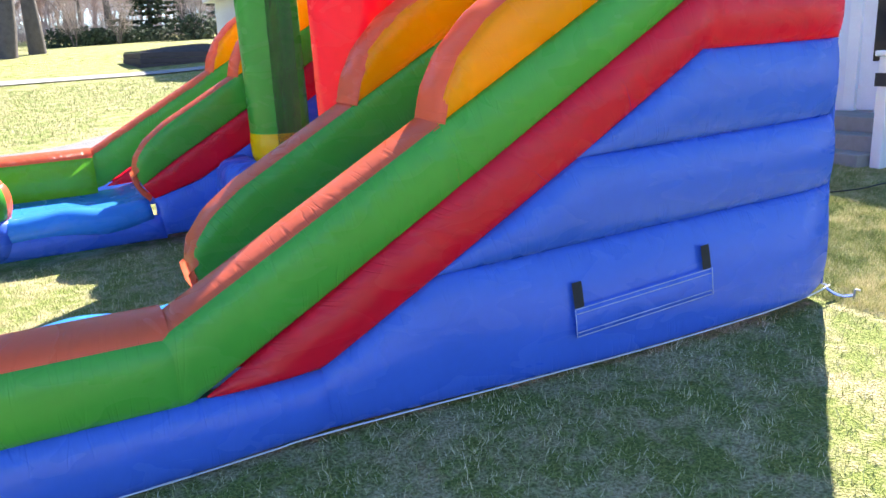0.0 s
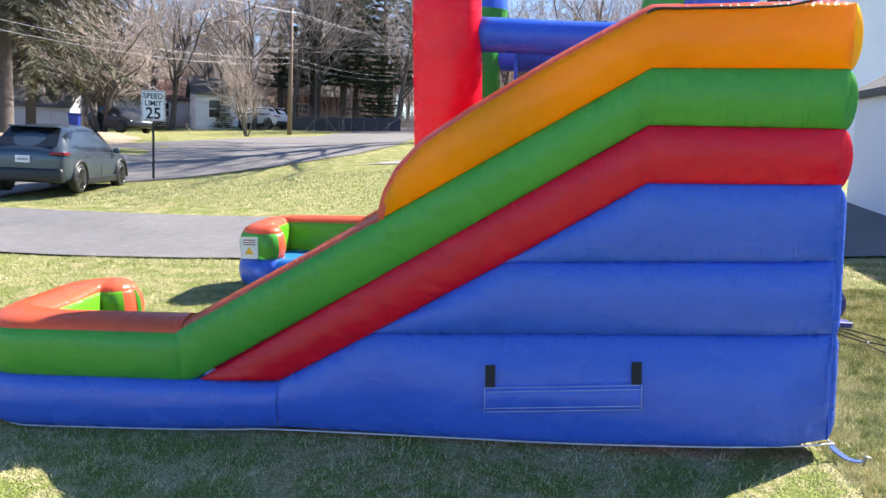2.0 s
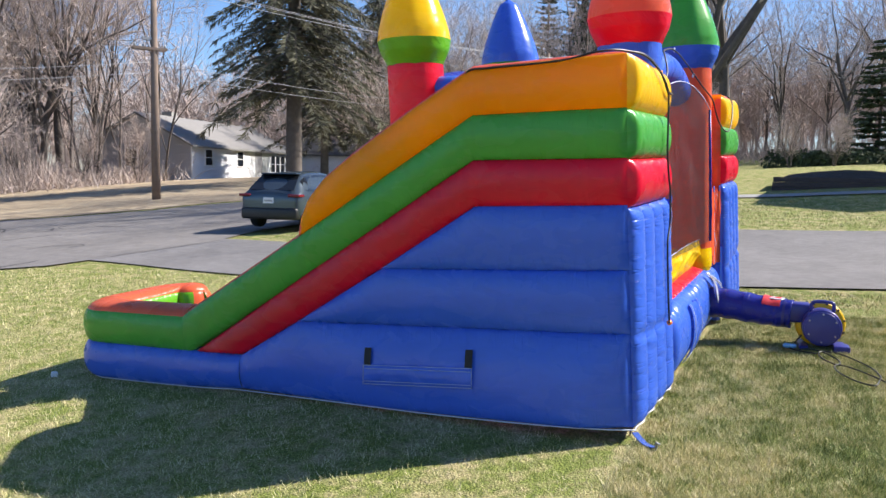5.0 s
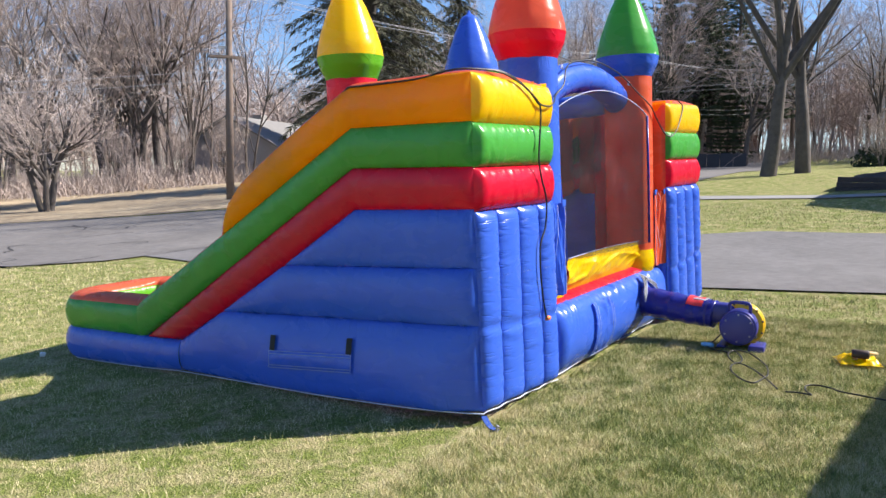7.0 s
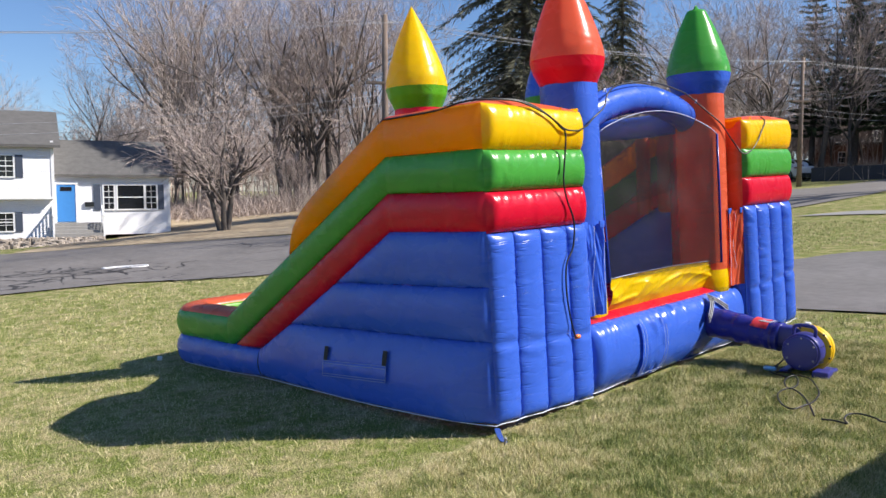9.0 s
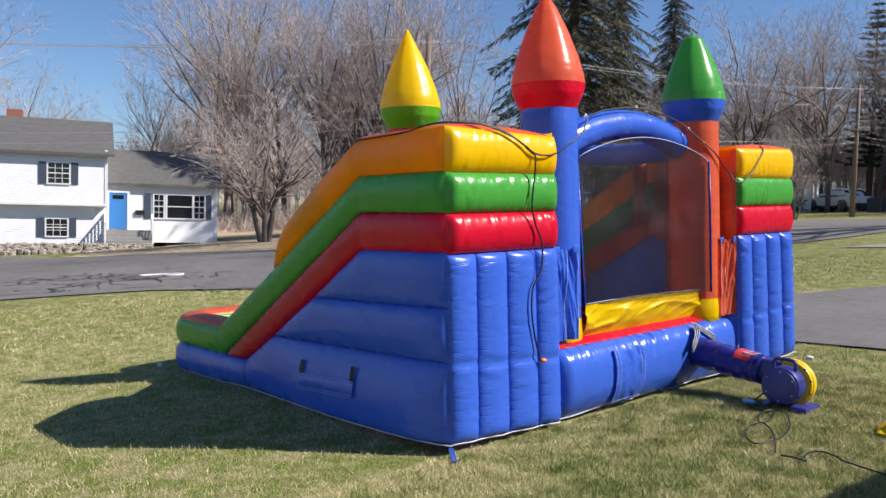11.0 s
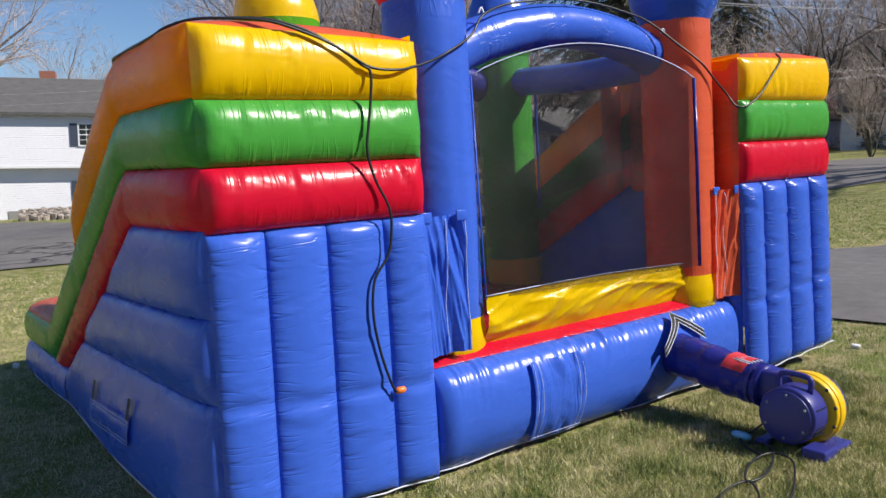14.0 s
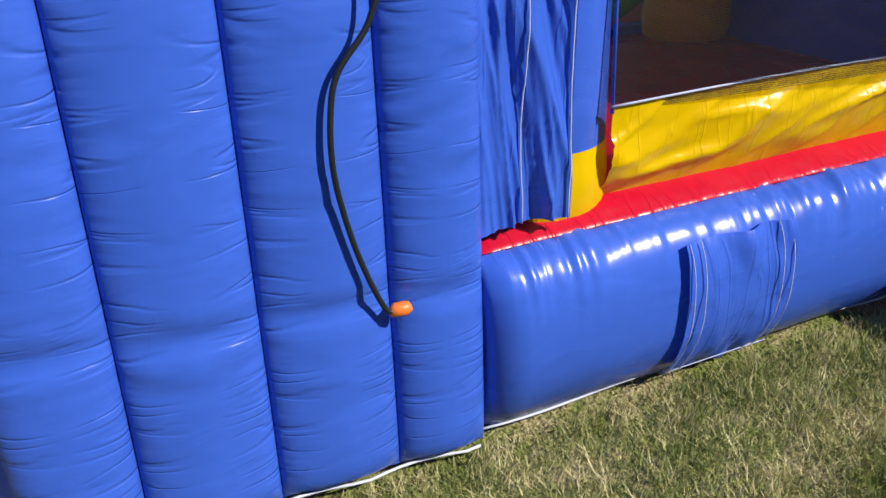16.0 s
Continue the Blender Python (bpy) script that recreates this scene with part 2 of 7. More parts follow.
def block(x0, x1, y0, y1, z0, z1, bevel=0.0, bm=None):
    bm2 = bmesh.new()
    bmesh.ops.create_cube(bm2, size=1)
    bmesh.ops.transform(bm2, matrix=Matrix.Translation(((x0 + x1) / 2, (y0 + y1) / 2, (z0 + z1) / 2)) @ Matrix.Diagonal((x1 - x0, y1 - y0, z1 - z0, 1)), verts=bm2.verts)
    if bevel:
        bmesh.ops.bevel(bm2, geom=list(bm2.edges), offset=bevel, segments=2, affect="EDGES", profile=0.5)
    if bm is None:
        return bm2
    me = bpy.data.meshes.new("tmp")
    bm2.to_mesh(me)
    bm2.free()
    bm.from_mesh(me)
    bpy.data.meshes.remove(me)
    return bm


def tube_data(points, radii, sides=8, cap=True):
    """Rings round a polyline."""
    pts = [Vector(p) for p in points]
    verts, faces = [], []
    up = Vector((0.31, 0.17, 0.93))
    for i, p in enumerate(pts):
        d = (pts[min(i + 1, len(pts) - 1)] - pts[max(i - 1, 0)]).normalized()
        a = d.cross(up)
        a = a.normalized() if a.length > 1e-4 else d.orthogonal().normalized()
        b = d.cross(a)
        r = radii[i] if hasattr(radii, "__len__") else radii
        for k in range(sides):
            t = 2 * math.pi * k / sides
            verts.append(p + r * (math.cos(t) * a + math.sin(t) * b))
        if i:
            for k in range(sides):
                q = (i - 1) * sides
                faces.append((q + k, q + (k + 1) % sides, q + sides + (k + 1) % sides, q + sides + k))
    if cap:
        faces.append(tuple(range(sides - 1, -1, -1)))
        faces.append(tuple(range(len(verts) - sides, len(verts))))
    return verts, faces


def tube(name, points, radii, material, parent=None, label="", sides=8):
    v, f = tube_data(points, radii, sides)
    return raw(name, v, f, material, parent, label)


def smooth_path(points, n=8):
    """Catmull-Rom through the points."""
    p = [Vector(q) for q in points]
    p = [2 * p[0] - p[1]] + p + [2 * p[-1] - p[-2]]
    out = []
    for i in range(1, len(p) - 2):
        for k in range(n):
            t = k / n
            a, b, c, d = p[i - 1 : i + 3]
            out.append(0.5 * (2 * b + (c - a) * t + (2 * a - 5 * b + 4 * c - d) * t * t + (3 * b - a - 3 * c + d) * t**3))
    out.append(p[-2])
    return out


def sample(poly, n):
    """n points at even steps along a polyline of tuples, and their distances along it."""
    p = np.array(poly, float)
    d = np.r_[0, np.cumsum(np.linalg.norm(np.diff(p, axis=0), axis=1))]
    s = np.linspace(0, d[-1], n)
    return np.stack([np.interp(s, d, p[:, k]) for k in range(p.shape[1])], 1)


def at_x(poly, xs):
    """Heights of a polyline (x, z) at the given x."""
    p = np.array(sorted(poly), float)
    return np.interp(xs, p[:, 0], p[:, 1])


def sheet(name, grid, uv, seam, material, parent, label="", close=False):
    """A surface from a grid of points (rows, columns, 3)."""
    r, c = grid.shape[:2]
    faces = [(i * c + j, i * c + j + 1, (i + 1) * c + j + 1, (i + 1) * c + j) for i in range(r - 1) for j in range(c - 1)]
    return raw(name, grid.reshape(-1, 3), faces, material, parent, label, uvs=uv.reshape(-1, 2), seam=seam.reshape(-1))


def pillow(name, lower, upper, out, bulge, material, parent, label="", nu=None, nv=17, ends=0.12, power=0.55, floor=(0.0, 0.0), waist=None, creases=0):
    """An air-filled panel between two seams (polylines of 3D points); out: its outward way; the ends pull in to a seam as well."""
    lower, upper = np.array(lower, float), np.array(upper, float)
    length = np.linalg.norm(np.diff(lower, axis=0), axis=1).sum()
    nu = nu or max(8, int(length / 0.022))
    lo, hi = sample(lower, nu), sample(upper, nu)
    v = np.linspace(0, 1, nv)
    v = 0.5 - 0.5 * np.cos(np.pi * v)
    height = np.linalg.norm(hi - lo, axis=1)
    s = np.r_[0, np.cumsum(np.linalg.norm(np.diff(lo, axis=0), axis=1))]
    grid = lo[:, None] * (1 - v)[None, :, None] + hi[:, None] * v[None, :, None]
    e = np.minimum(1, np.minimum(s, s[-1] - s) / ends) if ends else np.ones(nu)
    e = np.sqrt(np.clip(1 - (1 - e) ** 2, 0, 1))
    e = np.maximum(e, np.where(s < s[-1] / 2, floor[0], floor[1]))
    amp = bulge * e * np.minimum(1, height / 0.2)
    if waist:
        amp = amp * (1 - 0.28 * np.exp(-(((s / s[-1] - waist) / 0.022) ** 2)))
    prof = (1 - (2 * v - 1) ** 2) ** power
    # drawn creases that start at a seam and die out over the face
    rng = random.Random(round(hash_of(name) * 100 + s[-1] * 1000 + lo[0].sum() * 100))
    dents = np.zeros((nu, nv))
    for _ in range(creases):
        c, low, reach, lean, deep = rng.uniform(0.06, 0.94) * s[-1], rng.random() < 0.5, rng.uniform(0.3, 0.9), rng.gauss(0, 0.08), rng.uniform(0.10, 0.3)
        away = v if low else 1 - v
        fade = np.clip(1 - away / reach, 0, 1) * np.clip(away / 0.04, 0, 1)
        at = c + lean * away
        dents += deep * fade[None, :] * (np.exp(-(((s[:, None] - at[None, :]) / 0.014) ** 2)) - 0.55 * np.exp(-(((s[:, None] - at[None, :] - 0.03) / 0.02) ** 2)))
    ripple = np.zeros((nu, nv))
    for i in range(nu):
        for j in range(nv):
            away = min(v[j], 1 - v[j]) * height[i]
            near = math.exp(-away / 0.05) * (1 - math.exp(-away / 0.012)) * (0.7 + 0.9 * noise.noise((s[i] * 2.3, 3.0, hash_of(name))))
            ripple[i, j] = near * (0.006 * noise.noise((s[i] * 11, j * 0.02, hash_of(name))) + 0.003 * noise.noise((s[i] * 34, j * 0.02, hash_of(name) + 5)))
    grid = grid + np.array(out)[None, None, :] * (amp[:, None] * prof[None, :] * (1 - dents) + ripple * e[:, None])[..., None]
    uv = np.stack([np.repeat(s[:, None], nv, 1), height[:, None] * v[None, :]], -1)
    seam = np.minimum(v, 1 - v)[None, :] * height[:, None]
    if ends:
        seam = np.minimum(seam, np.minimum(s, s[-1] - s)[:, None] + 0.01)
    return sheet(name, grid, uv, seam, material, parent, label)


def hash_of(text):
    return sum(ord(c) * (i + 1) for i, c in enumerate(text)) % 97 * 0.37


def lathe(name, profile, centre, material, parent, label="", n=40, seams=8, lean=(0, 0)):
    """A turned, inflated form with shallow gores; profile: (radius, z)."""
    prof = sample(profile, 4 * len(profile))
    grid = np.zeros((n + 1, len(prof), 3))
    uv, seam = np.zeros((n + 1, len(prof), 2)), np.zeros((n + 1, len(prof)))
    zs = np.r_[0, np.cumsum(np.linalg.norm(np.diff(prof, axis=0), axis=1))]
    for i in range(n + 1):
        a = 2 * math.pi * i / n
        gore = abs(math.sin(a * seams / 2)) ** 0.5 if seams else 1
        for j, (r, z) in enumerate(prof):
            rr = r * (0.975 + 0.025 * gore)
            grid[i, j] = (centre[0] + rr * math.cos(a) + lean[0] * (z - 0.6), centre[1] + rr * math.sin(a) + lean[1] * (z - 0.6), centre[2] + z)
            uv[i, j] = (a * max(r, 0.1), zs[j])
            seam[i, j] = min(zs[j], zs[-1] - zs[j])
    return sheet(name, grid, uv, seam, material, parent, label)


# ---- ground ----
HEIGHTS = np.array([(0.5, 1.2, .06), (0, -0.3, .10), (-1.5, -0.4, .145), (-3.5, -0.4, .11), (-3, -4, .1), (-6, -2, .03), (3, -4, .04), (4, 3, .03), (0, 6, -.05), (-4, 5, -.07), (0, 10, -.08), (-8, 7, -.14), (-9, 1, -.1),
    (-15, 5, -.1), (-18, 4.3, 0), (-24, 8, .2), (-22, 16.5, .47), (-26.7, 11.5, .37), (-13, 14, -.1), (-12.5, 17.7, -.25), (-20, 25, .4), (-26.3, 29.3, .68), (-37, 33, .63), (-26, 55, .2), (-18.5, 46.6, .12),
    (-5.8, 30.8, .38), (-4.8, 32.9, .42), (2.95, 22.5, .3), (-40, 9, -.2), (-3, 26, .2), (10, 25, .2), (-12, 50, .1), (-8, 70, .3), (-52, 12, .6), (-15, -10, -.1), (10, -10, .1), (-40, -10, .2), (-30, 4, .1)])
FALL = (0.0338, 0.0505)  # the land rises gently to the north and falls to the west


def ground_z(x, y):
    w = 1 / ((HEIGHTS[:, 0] - x) ** 2 + (HEIGHTS[:, 1] - y) ** 2 + 1.5) ** 1.6
    far = min(1.0, 110 / max(1.0, math.hypot(x, y)))
    return float((w * HEIGHTS[:, 2]).sum() / w.sum()) + (FALL[0] * x + FALL[1] * y) * far


def ground_heights(x, y):
    """ground_z for whole arrays."""
    top, low = np.zeros(len(x)), np.zeros(len(x))
    for hx, hy, hz in HEIGHTS:
        w = 1 / ((hx - x) ** 2 + (hy - y) ** 2 + 1.5) ** 1.6
        top, low = top + w * hz, low + w
    return top / low + (FALL[0] * x + FALL[1] * y) * np.minimum(1.0, 110 / np.maximum(1.0, np.hypot(x, y)))


def ground_sheet():
    c = [0.0]
    step = 0.3
    while c[-1] < 900:
        c.append(c[-1] + step)
        step *= 1.045 if c[-1] > 9 else 1.0
    axis = np.array([-q for q in c[:0:-1]] + c)
    xs, ys = axis - 2, axis + 2
    verts = [(x, y, ground_z(x, y)) for x in xs for y in ys]
    k = len(ys)
    faces = [(i * k + j, (i + 1) * k + j, (i + 1) * k + j + 1, i * k + j + 1) for i in range(len(xs) - 1) for j in range(k - 1)]
    ob = raw("ground", verts, faces, LAWN)
    return tagged(ob, "patchy early spring lawn, green with straw-coloured grass", "lawn", kind="structure")


ground_sheet()


def paved(name, outline, material, label, category, lift=0.03):
    """A paved sheet laid over the ground inside an outline, with a thin edge."""
    from mathutils.geometry import delaunay_2d_cdt
    ring = sample(outline + outline[:1], max(24, int(sum(math.dist(a, b) for a, b in zip(outline, outline[1:] + outline[:1])) / 0.6)))[:-1]
    n = len(ring)
    inside = []
    lo, hi = ring.min(0), ring.max(0)
    step = max(0.8, (hi - lo).max() / 40)
    for x in np.arange(lo[0], hi[0], step):
        for y in np.arange(lo[1], hi[1], step):
            inside.append((x, y))
    pts = [Vector(p) for p in ring.tolist() + inside]
    v, _, f, *_ = delaunay_2d_cdt(pts, [(i, (i + 1) % n) for i in range(n)], [], 1, 1e-5)
    ob = raw(name, [(p.x, p.y, ground_z(p.x, p.y) + lift) for p in v], [tuple(q) for q in f], material, smooth=False)
    return tagged(ob, label, category, kind="structure")


paved("road", [(-14.2, -30), (-15.2, 0), (-14.7, 3), (-12.4, 5.2), (-12.2, 9.3), (-13.0, 11.5), (-13.2, 15), (-12.6, 17.2), (-11.6, 19.8), (-10, 21.9),
    (-8.6, 24), (-7.8, 28), (-8.2, 34), (-9.2, 42), (-10.5, 52), (-12, 64), (-17, 64), (-16.4, 52), (-15.8, 42), (-16.2, 36), (-17.2, 31), (-18.2, 26), (-18.4, 20), (-18.7, 16.5),
    (-19.3, 13.7), (-20.6, 11.7), (-22.9, 9.6), (-25.5, 6.6), (-29.4, 3.9), (-40, 1), (-60, -3), (-60, -14), (-36, -12), (-24, -30)], ROADM, "weathered grey asphalt street with cracks", "road")
paved("driveway", [(-12.6, 6.0), (-9, 5.6), (-6, 5.3), (-3, 5.5), (0, 6.1), (3, 6.5), (14, 7.5), (14, 13.2), (1.5, 13), (-1.5, 13.0), (-2.6, 12.2), (-3.0, 10.6), (-3.9, 9.4), (-6, 9.3),
    (-9.5, 9.5), (-12.6, 9.7)], ASPHALT, "dark grey asphalt driveway crossing the lawn", "driveway", 0.024)


LITTER = mat("leaf_litter", (0.24, 0.18, 0.12), 0.95, vary=0.45, scale=0.35, bump=0.8, bump_scale=12, hue=(0.36, 0.29, 0.19))
paved("wooded_verge", [(-29.6, 4.3), (-25.7, 7.0), (-23.1, 9.9), (-20.8, 12.0), (-19.5, 14.0), (-18.9, 17), (-18.6, 20), (-18.4, 26), (-20, 30), (-24, 34), (-29, 40), (-45, 46), (-75, 50), (-75, 20), (-53, 15.5), (-38, 11.5), (-33, 7)], LITTER, "tan verge of straw and fallen leaves by the road", "verge", 0.022)
paved("woodland_floor", [(30, 60), (12, 58), (2, 62), (-9.5, 66), (-19, 66), (-30, 63), (-46, 47), (-76, 51), (-140, 60), (-220, 160), (-120, 260), (60, 260), (160, 160), (90, 62)], mat("dark_leaf_floor", (0.13, 0.1, 0.075), 0.95, vary=0.45, scale=0.2, bump=0.6, bump_scale=8), "dark floor of fallen leaves under the woods", "forest floor", 0.03)


def cracks():
    """Dark tar-filled cracks wandering over the street."""
    rng = random.Random(12)
    store = ([], [])
    for k in range(46):
        if k < 26:
            x, y = rng.uniform(-22, -15.5), rng.uniform(0.8, 4.2)
        else:
            x, y = rng.uniform(-19, -14), rng.uniform(-3, 18)
        a = rng.choice((0.3, 1.2, 2.0, 2.7)) + rng.gauss(0, 0.4)
        pts = []
        for q in range(rng.randint(8, 26)):
            pts.append(Vector((x, y, ground_z(x, y) + 0.036)))
            a += rng.gauss(0, 0.5)
            x, y = x + 0.16 * math.cos(a), y + 0.16 * math.sin(a)
        w = rng.uniform(0.02, 0.05)
        b = len(store[0])
        for i, p in enumerate(pts):
            d = (pts[min(i + 1, len(pts) - 1)] - pts[max(i - 1, 0)]).normalized()
            n = Vector((-d.y, d.x, 0)) * w * rng.uniform(0.5, 1.3)
            store[0].extend((p - n, p + n))
        store[1].extend([(b + 2 * i, b + 2 * i + 1, b + 2 * i + 3, b + 2 * i + 2) for i in range(len(pts) - 1)])
    return tagged(raw("road_cracks", *store, mat("dark_tar", (0.035, 0.034, 0.036), 0.8), None, smooth=False), "dark tar-filled cracks in the asphalt street", "cracks", kind="stuff")


cracks()
ch = [(-18.5, 3.8), (-18.35, 4.3), (-17.9, 4.8), (-17.6, 4.6), (-17.75, 4.3), (-18.05, 4.25), (-18.3, 3.75)]
tagged(tube("chalk_line", [Vector((p.x, p.y, ground_z(p.x, p.y) + 0.034)) for p in smooth_path([(x, y, 0) for x, y in ch], 6)], 0.022, mat("white_chalk", (0.75, 0.75, 0.76), 0.9), None, "", 4), "white chalk outline drawn on the street", "chalk mark")


# ---- the bounce house ----
WIDE = 4.65
lawn_tilt = Vector((FALL[0], FALL[1], 1)).rotation_difference(Vector((0, 0, 1))).to_matrix().to_4x4()
house_pose = lawn_tilt @ pose(0.03, 0.02, 0.06, -0.8, 0, 3.1)
castle = empty("bounce_house", "inflatable castle bounce house, twin slides, striped red green yellow blue", "bounce house", house_pose)

# seams of the slide's side wall, as (x, z)
TOP = [(0.0, 2.205), (-0.906, 2.185), (-1.337, 1.955), (-1.75, 1.71), (-1.975, 1.56), (-2.10, 1.43), (-2.17, 1.30), (-2.195, 1.19)]
YG = [(0.0, 1.912), (-0.906, 1.917), (-2.195, 1.185)]
GR = [(0.0, 1.638), (-0.906, 1.652), (-2.15, 0.93), (-3.17, 0.323)]
RB = [(0.0, 1.38), (-0.905, 1.379), (-1.57, 0.985), (-2.24, 0.605), (-2.725, 0.339)]
S1 = [(0.0, 1.015), (-0.9, 0.998), (-1.57, 0.984)]
S2 = [(0.0, 0.655), (-1.2, 0.63), (-2.24, 0.604)]
FOOT = [(0.02, 0.12), (-0.15, 0.116), (-0.5, 0.11), (-1.2, 0.098), (-2.73, 0.088)]
RAIL = [(-2.195, 1.185), (-3.27, 0.585)]


def seam3(poly, y):
    return [(x, y, z) for x, z in poly]


def dense(poly, n=40):
    return [tuple(p) for p in sample(poly, n)]


def by_x(lower, upper, x0, x1, n=60):
    xs = np.linspace(x0, x1, n)
    return list(zip(xs, at_x(lower, xs))), list(zip(xs, at_x(upper, xs)))


def mirrored(points, far):
    return [(x, WIDE - y if far else y, z) for x, y, z in points]


def slide_lane(far):
    """One slide with its platform box, side walls, bed and splash pool."""
    sgn = -1 if far else 1
    M = lambda pts: mirrored(pts, far)
    side = (0, -sgn, 0)
    inward = (0, sgn, 0)
    yo, yi = -0.03, 0.17

    def face(name, lo, hi, y, out, bulge, material, label="", ends=0.1, floor=(0.0, 0.0), creases=0):
        tuck = lambda pts: [(x, y + (0.03 * max(0.0, 1 + x / 0.2) if y == yo else 0.0), z) for x, z in pts]
        pillow(name, M(tuck(lo)), M(tuck(hi)), out, bulge, material, castle, label, ends=ends, floor=floor, creases=creases)

    # outer wall, both faces; the inner wall repeats it with a rounded lower end
    for y, out, inner in ((yo, side, False), (yi, inward, False), (0.86, side, True), (1.06, inward, True)):
        b = 0.05 if y == yo else 0.035
        if y == yo:
            k = 0.72
            face("wall_band_yellow", dense(YG[:2]), dense(TOP[:2]), y, out, b, YELLOW, floor=(0.0, k))
            face("wall_band_yellow", dense(YG[1:]), dense(TOP[1:]), y, out, b, YELLOW, floor=(k, 0.0))
            face("wall_band_green", dense([(0.0, 1.638), (-0.906, 1.652)]), dense([(0.0, 1.912), (-0.906, 1.917)]), y, out, b, GREEN, floor=(0.0, k))
            face("wall_band_green", dense([(-0.906, 1.652), (-2.12, 0.94)]), dense([(-0.906, 1.917), (-2.195, 1.185)]), y, out, b, GREEN, floor=(k, k), creases=6)
            face("wall_band_green", dense([(-2.12, 0.94), (-3.2, 0.323), (-3.29, 0.318)]), dense([(-2.195, 1.185), (-3.27, 0.585)]), y, out, b, GREEN, floor=(k, 0.8), creases=5)
            face("wall_band_red", dense(RB[:2]), dense(GR[:2]), y, out, b, RED, floor=(0.0, k))
            cuts = (0.0, 0.22, 0.45, 0.66, 1.0)
            lo, hi = sample(RB[1:], 101), sample(GR[1:], 101)
            for c0, c1 in zip(cuts, cuts[1:]):
                i0, i1 = round(c0 * 100), round(c1 * 100) + 1
                face("wall_band_red", [tuple(q) for q in lo[i0:i1]], [tuple(q) for q in hi[i0:i1]], y, out, b, RED, ends=0.07, floor=(0.84 if c0 else k, 0.84 if c1 < 1 else 0.0), creases=3)
            continue
        face("wall_band_yellow", dense(YG), dense(TOP), y, out, b, YELLOW)
        if not inner:
            face("wall_band_green", dense([(0.0, 1.638), (-0.906, 1.652), (-3.2, 0.323), (-3.29, 0.318)], 70), dense([(0.0, 1.912), (-0.906, 1.917), (-2.195, 1.185), (-3.27, 0.585)], 70), y, out, b, GREEN, floor=(0.0, 0.8))
            face("wall_band_red", dense(RB), dense(GR), y, out, b, RED)
        else:
            g_hi = [(0.0, 1.912), (-0.906, 1.917), (-2.195, 1.185), (-2.75, 0.875), (-2.90, 0.76), (-2.99, 0.64), (-3.0, 0.52)]
            g_lo = [(0.0, 1.638), (-0.906, 1.652), (-2.15, 0.93), (-2.70, 0.62), (-2.97, 0.45)]
            face("wall_band_green", dense(g_lo, 70), dense(g_hi, 70), y, out, b, GREEN)
            face("wall_band_red", dense([(0.0, 1.38), (-0.905, 1.379), (-2.55, 0.44), (-2.90, 0.34)]), dense(g_lo), y, out, b, RED)
            if y == 1.06:
                face("wall_base", dense([(0.0, 0.05), (-2.9, 0.05)]), dense([(0.0, 1.38), (-0.905, 1.379), (-2.55, 0.44), (-2.9, 0.34)]), y, out, 0.06, BLUE)
    # side of the platform: three horizontal chambers
    for name, lo, hi, x1, bulge in (("side_chamber", S1, [q for q in RB], -1.57, 0.05), ("side_chamber", S2, [(0.0, 1.015), (-1.57, 0.984), (-2.24, 0.605)], -2.24, 0.065),
                                    ("side_chamber", FOOT, [(0.0, 0.655), (-1.2, 0.63), (-2.24, 0.604), (-2.73, 0.339)], -2.73, 0.06)):
        a, c = by_x(lo, hi, 0.0, x1)
        tuck_y = lambda x: 0.03 * max(0.0, 1 + x / 0.2)
        low_y = [yo + tuck_y(x) - (0.08 * (1 - max(0.0, (-x - 1.5) / 1.23)) * min(1, -x / 0.25) if lo is FOOT else 0) for x, z in a]
        out = lambda x, z: x + 0.02 * (1.365 - z) * max(0.0, 1 + x / 0.3)
        pillow(name, M([(out(x, z), y, z) for (x, z), y in zip(a, low_y)]), M([(out(x, z), yo + tuck_y(x), z) for x, z in c]), side, bulge, BLUE, castle, ends=0.1, floor=(0.0, 0.8 if lo is FOOT else 0.0))

    # rounded orange rail along the wall tops
    def rail(path, y0, y1, rise=0.05, ends=0.0):
        p = sample(path, max(10, int(sum(math.dist(a, b) for a, b in zip(path, path[1:])) / 0.04)))
        d = np.gradient(p, axis=0)
        nrm = np.stack([d[:, 1], -d[:, 0]], 1) / np.linalg.norm(d, axis=1)[:, None]
        nrm *= np.sign(nrm[:, 1:2] + 1e-6) if abs(nrm[0, 1]) > 0.3 else 1
        t = 0.5 - 0.5 * np.cos(np.pi * np.linspace(0, 1, 11))
        y0, y1 = y0 - 0.016, y1 + 0.016
        grid = np.zeros((len(p), 11, 3))
        h = rise * (1 - (2 * t - 1) ** 2) ** 0.5
        grid[..., 0] = p[:, None, 0] + nrm[:, None, 0] * (h[None, :] - 0.022)
        grid[..., 2] = p[:, None, 1] + nrm[:, None, 1] * (h[None, :] - 0.022)
        yy = y0 + (y1 - y0) * t
        grid[..., 1] = (WIDE - yy if far else yy)[None, :]
        s = np.r_[0, np.cumsum(np.linalg.norm(np.diff(p, axis=0), axis=1))]
        uv = np.stack([np.repeat(s[:, None], 11, 1), np.repeat((y1 - y0) * t[None, :], len(p), 0)], -1)
        seam = np.repeat((np.minimum(t, 1 - t) * (y1 - y0))[None, :], len(p), 0)
        sheet("wall_rail", grid, uv, seam, ORANGE, castle)

    rail([(-0.78, 2.188)] + TOP[1:], yo, yi)
    rail(RAIL, yo, yi)
    rail([(-0.78, 2.188)] + TOP[1:], 0.86, 1.06)
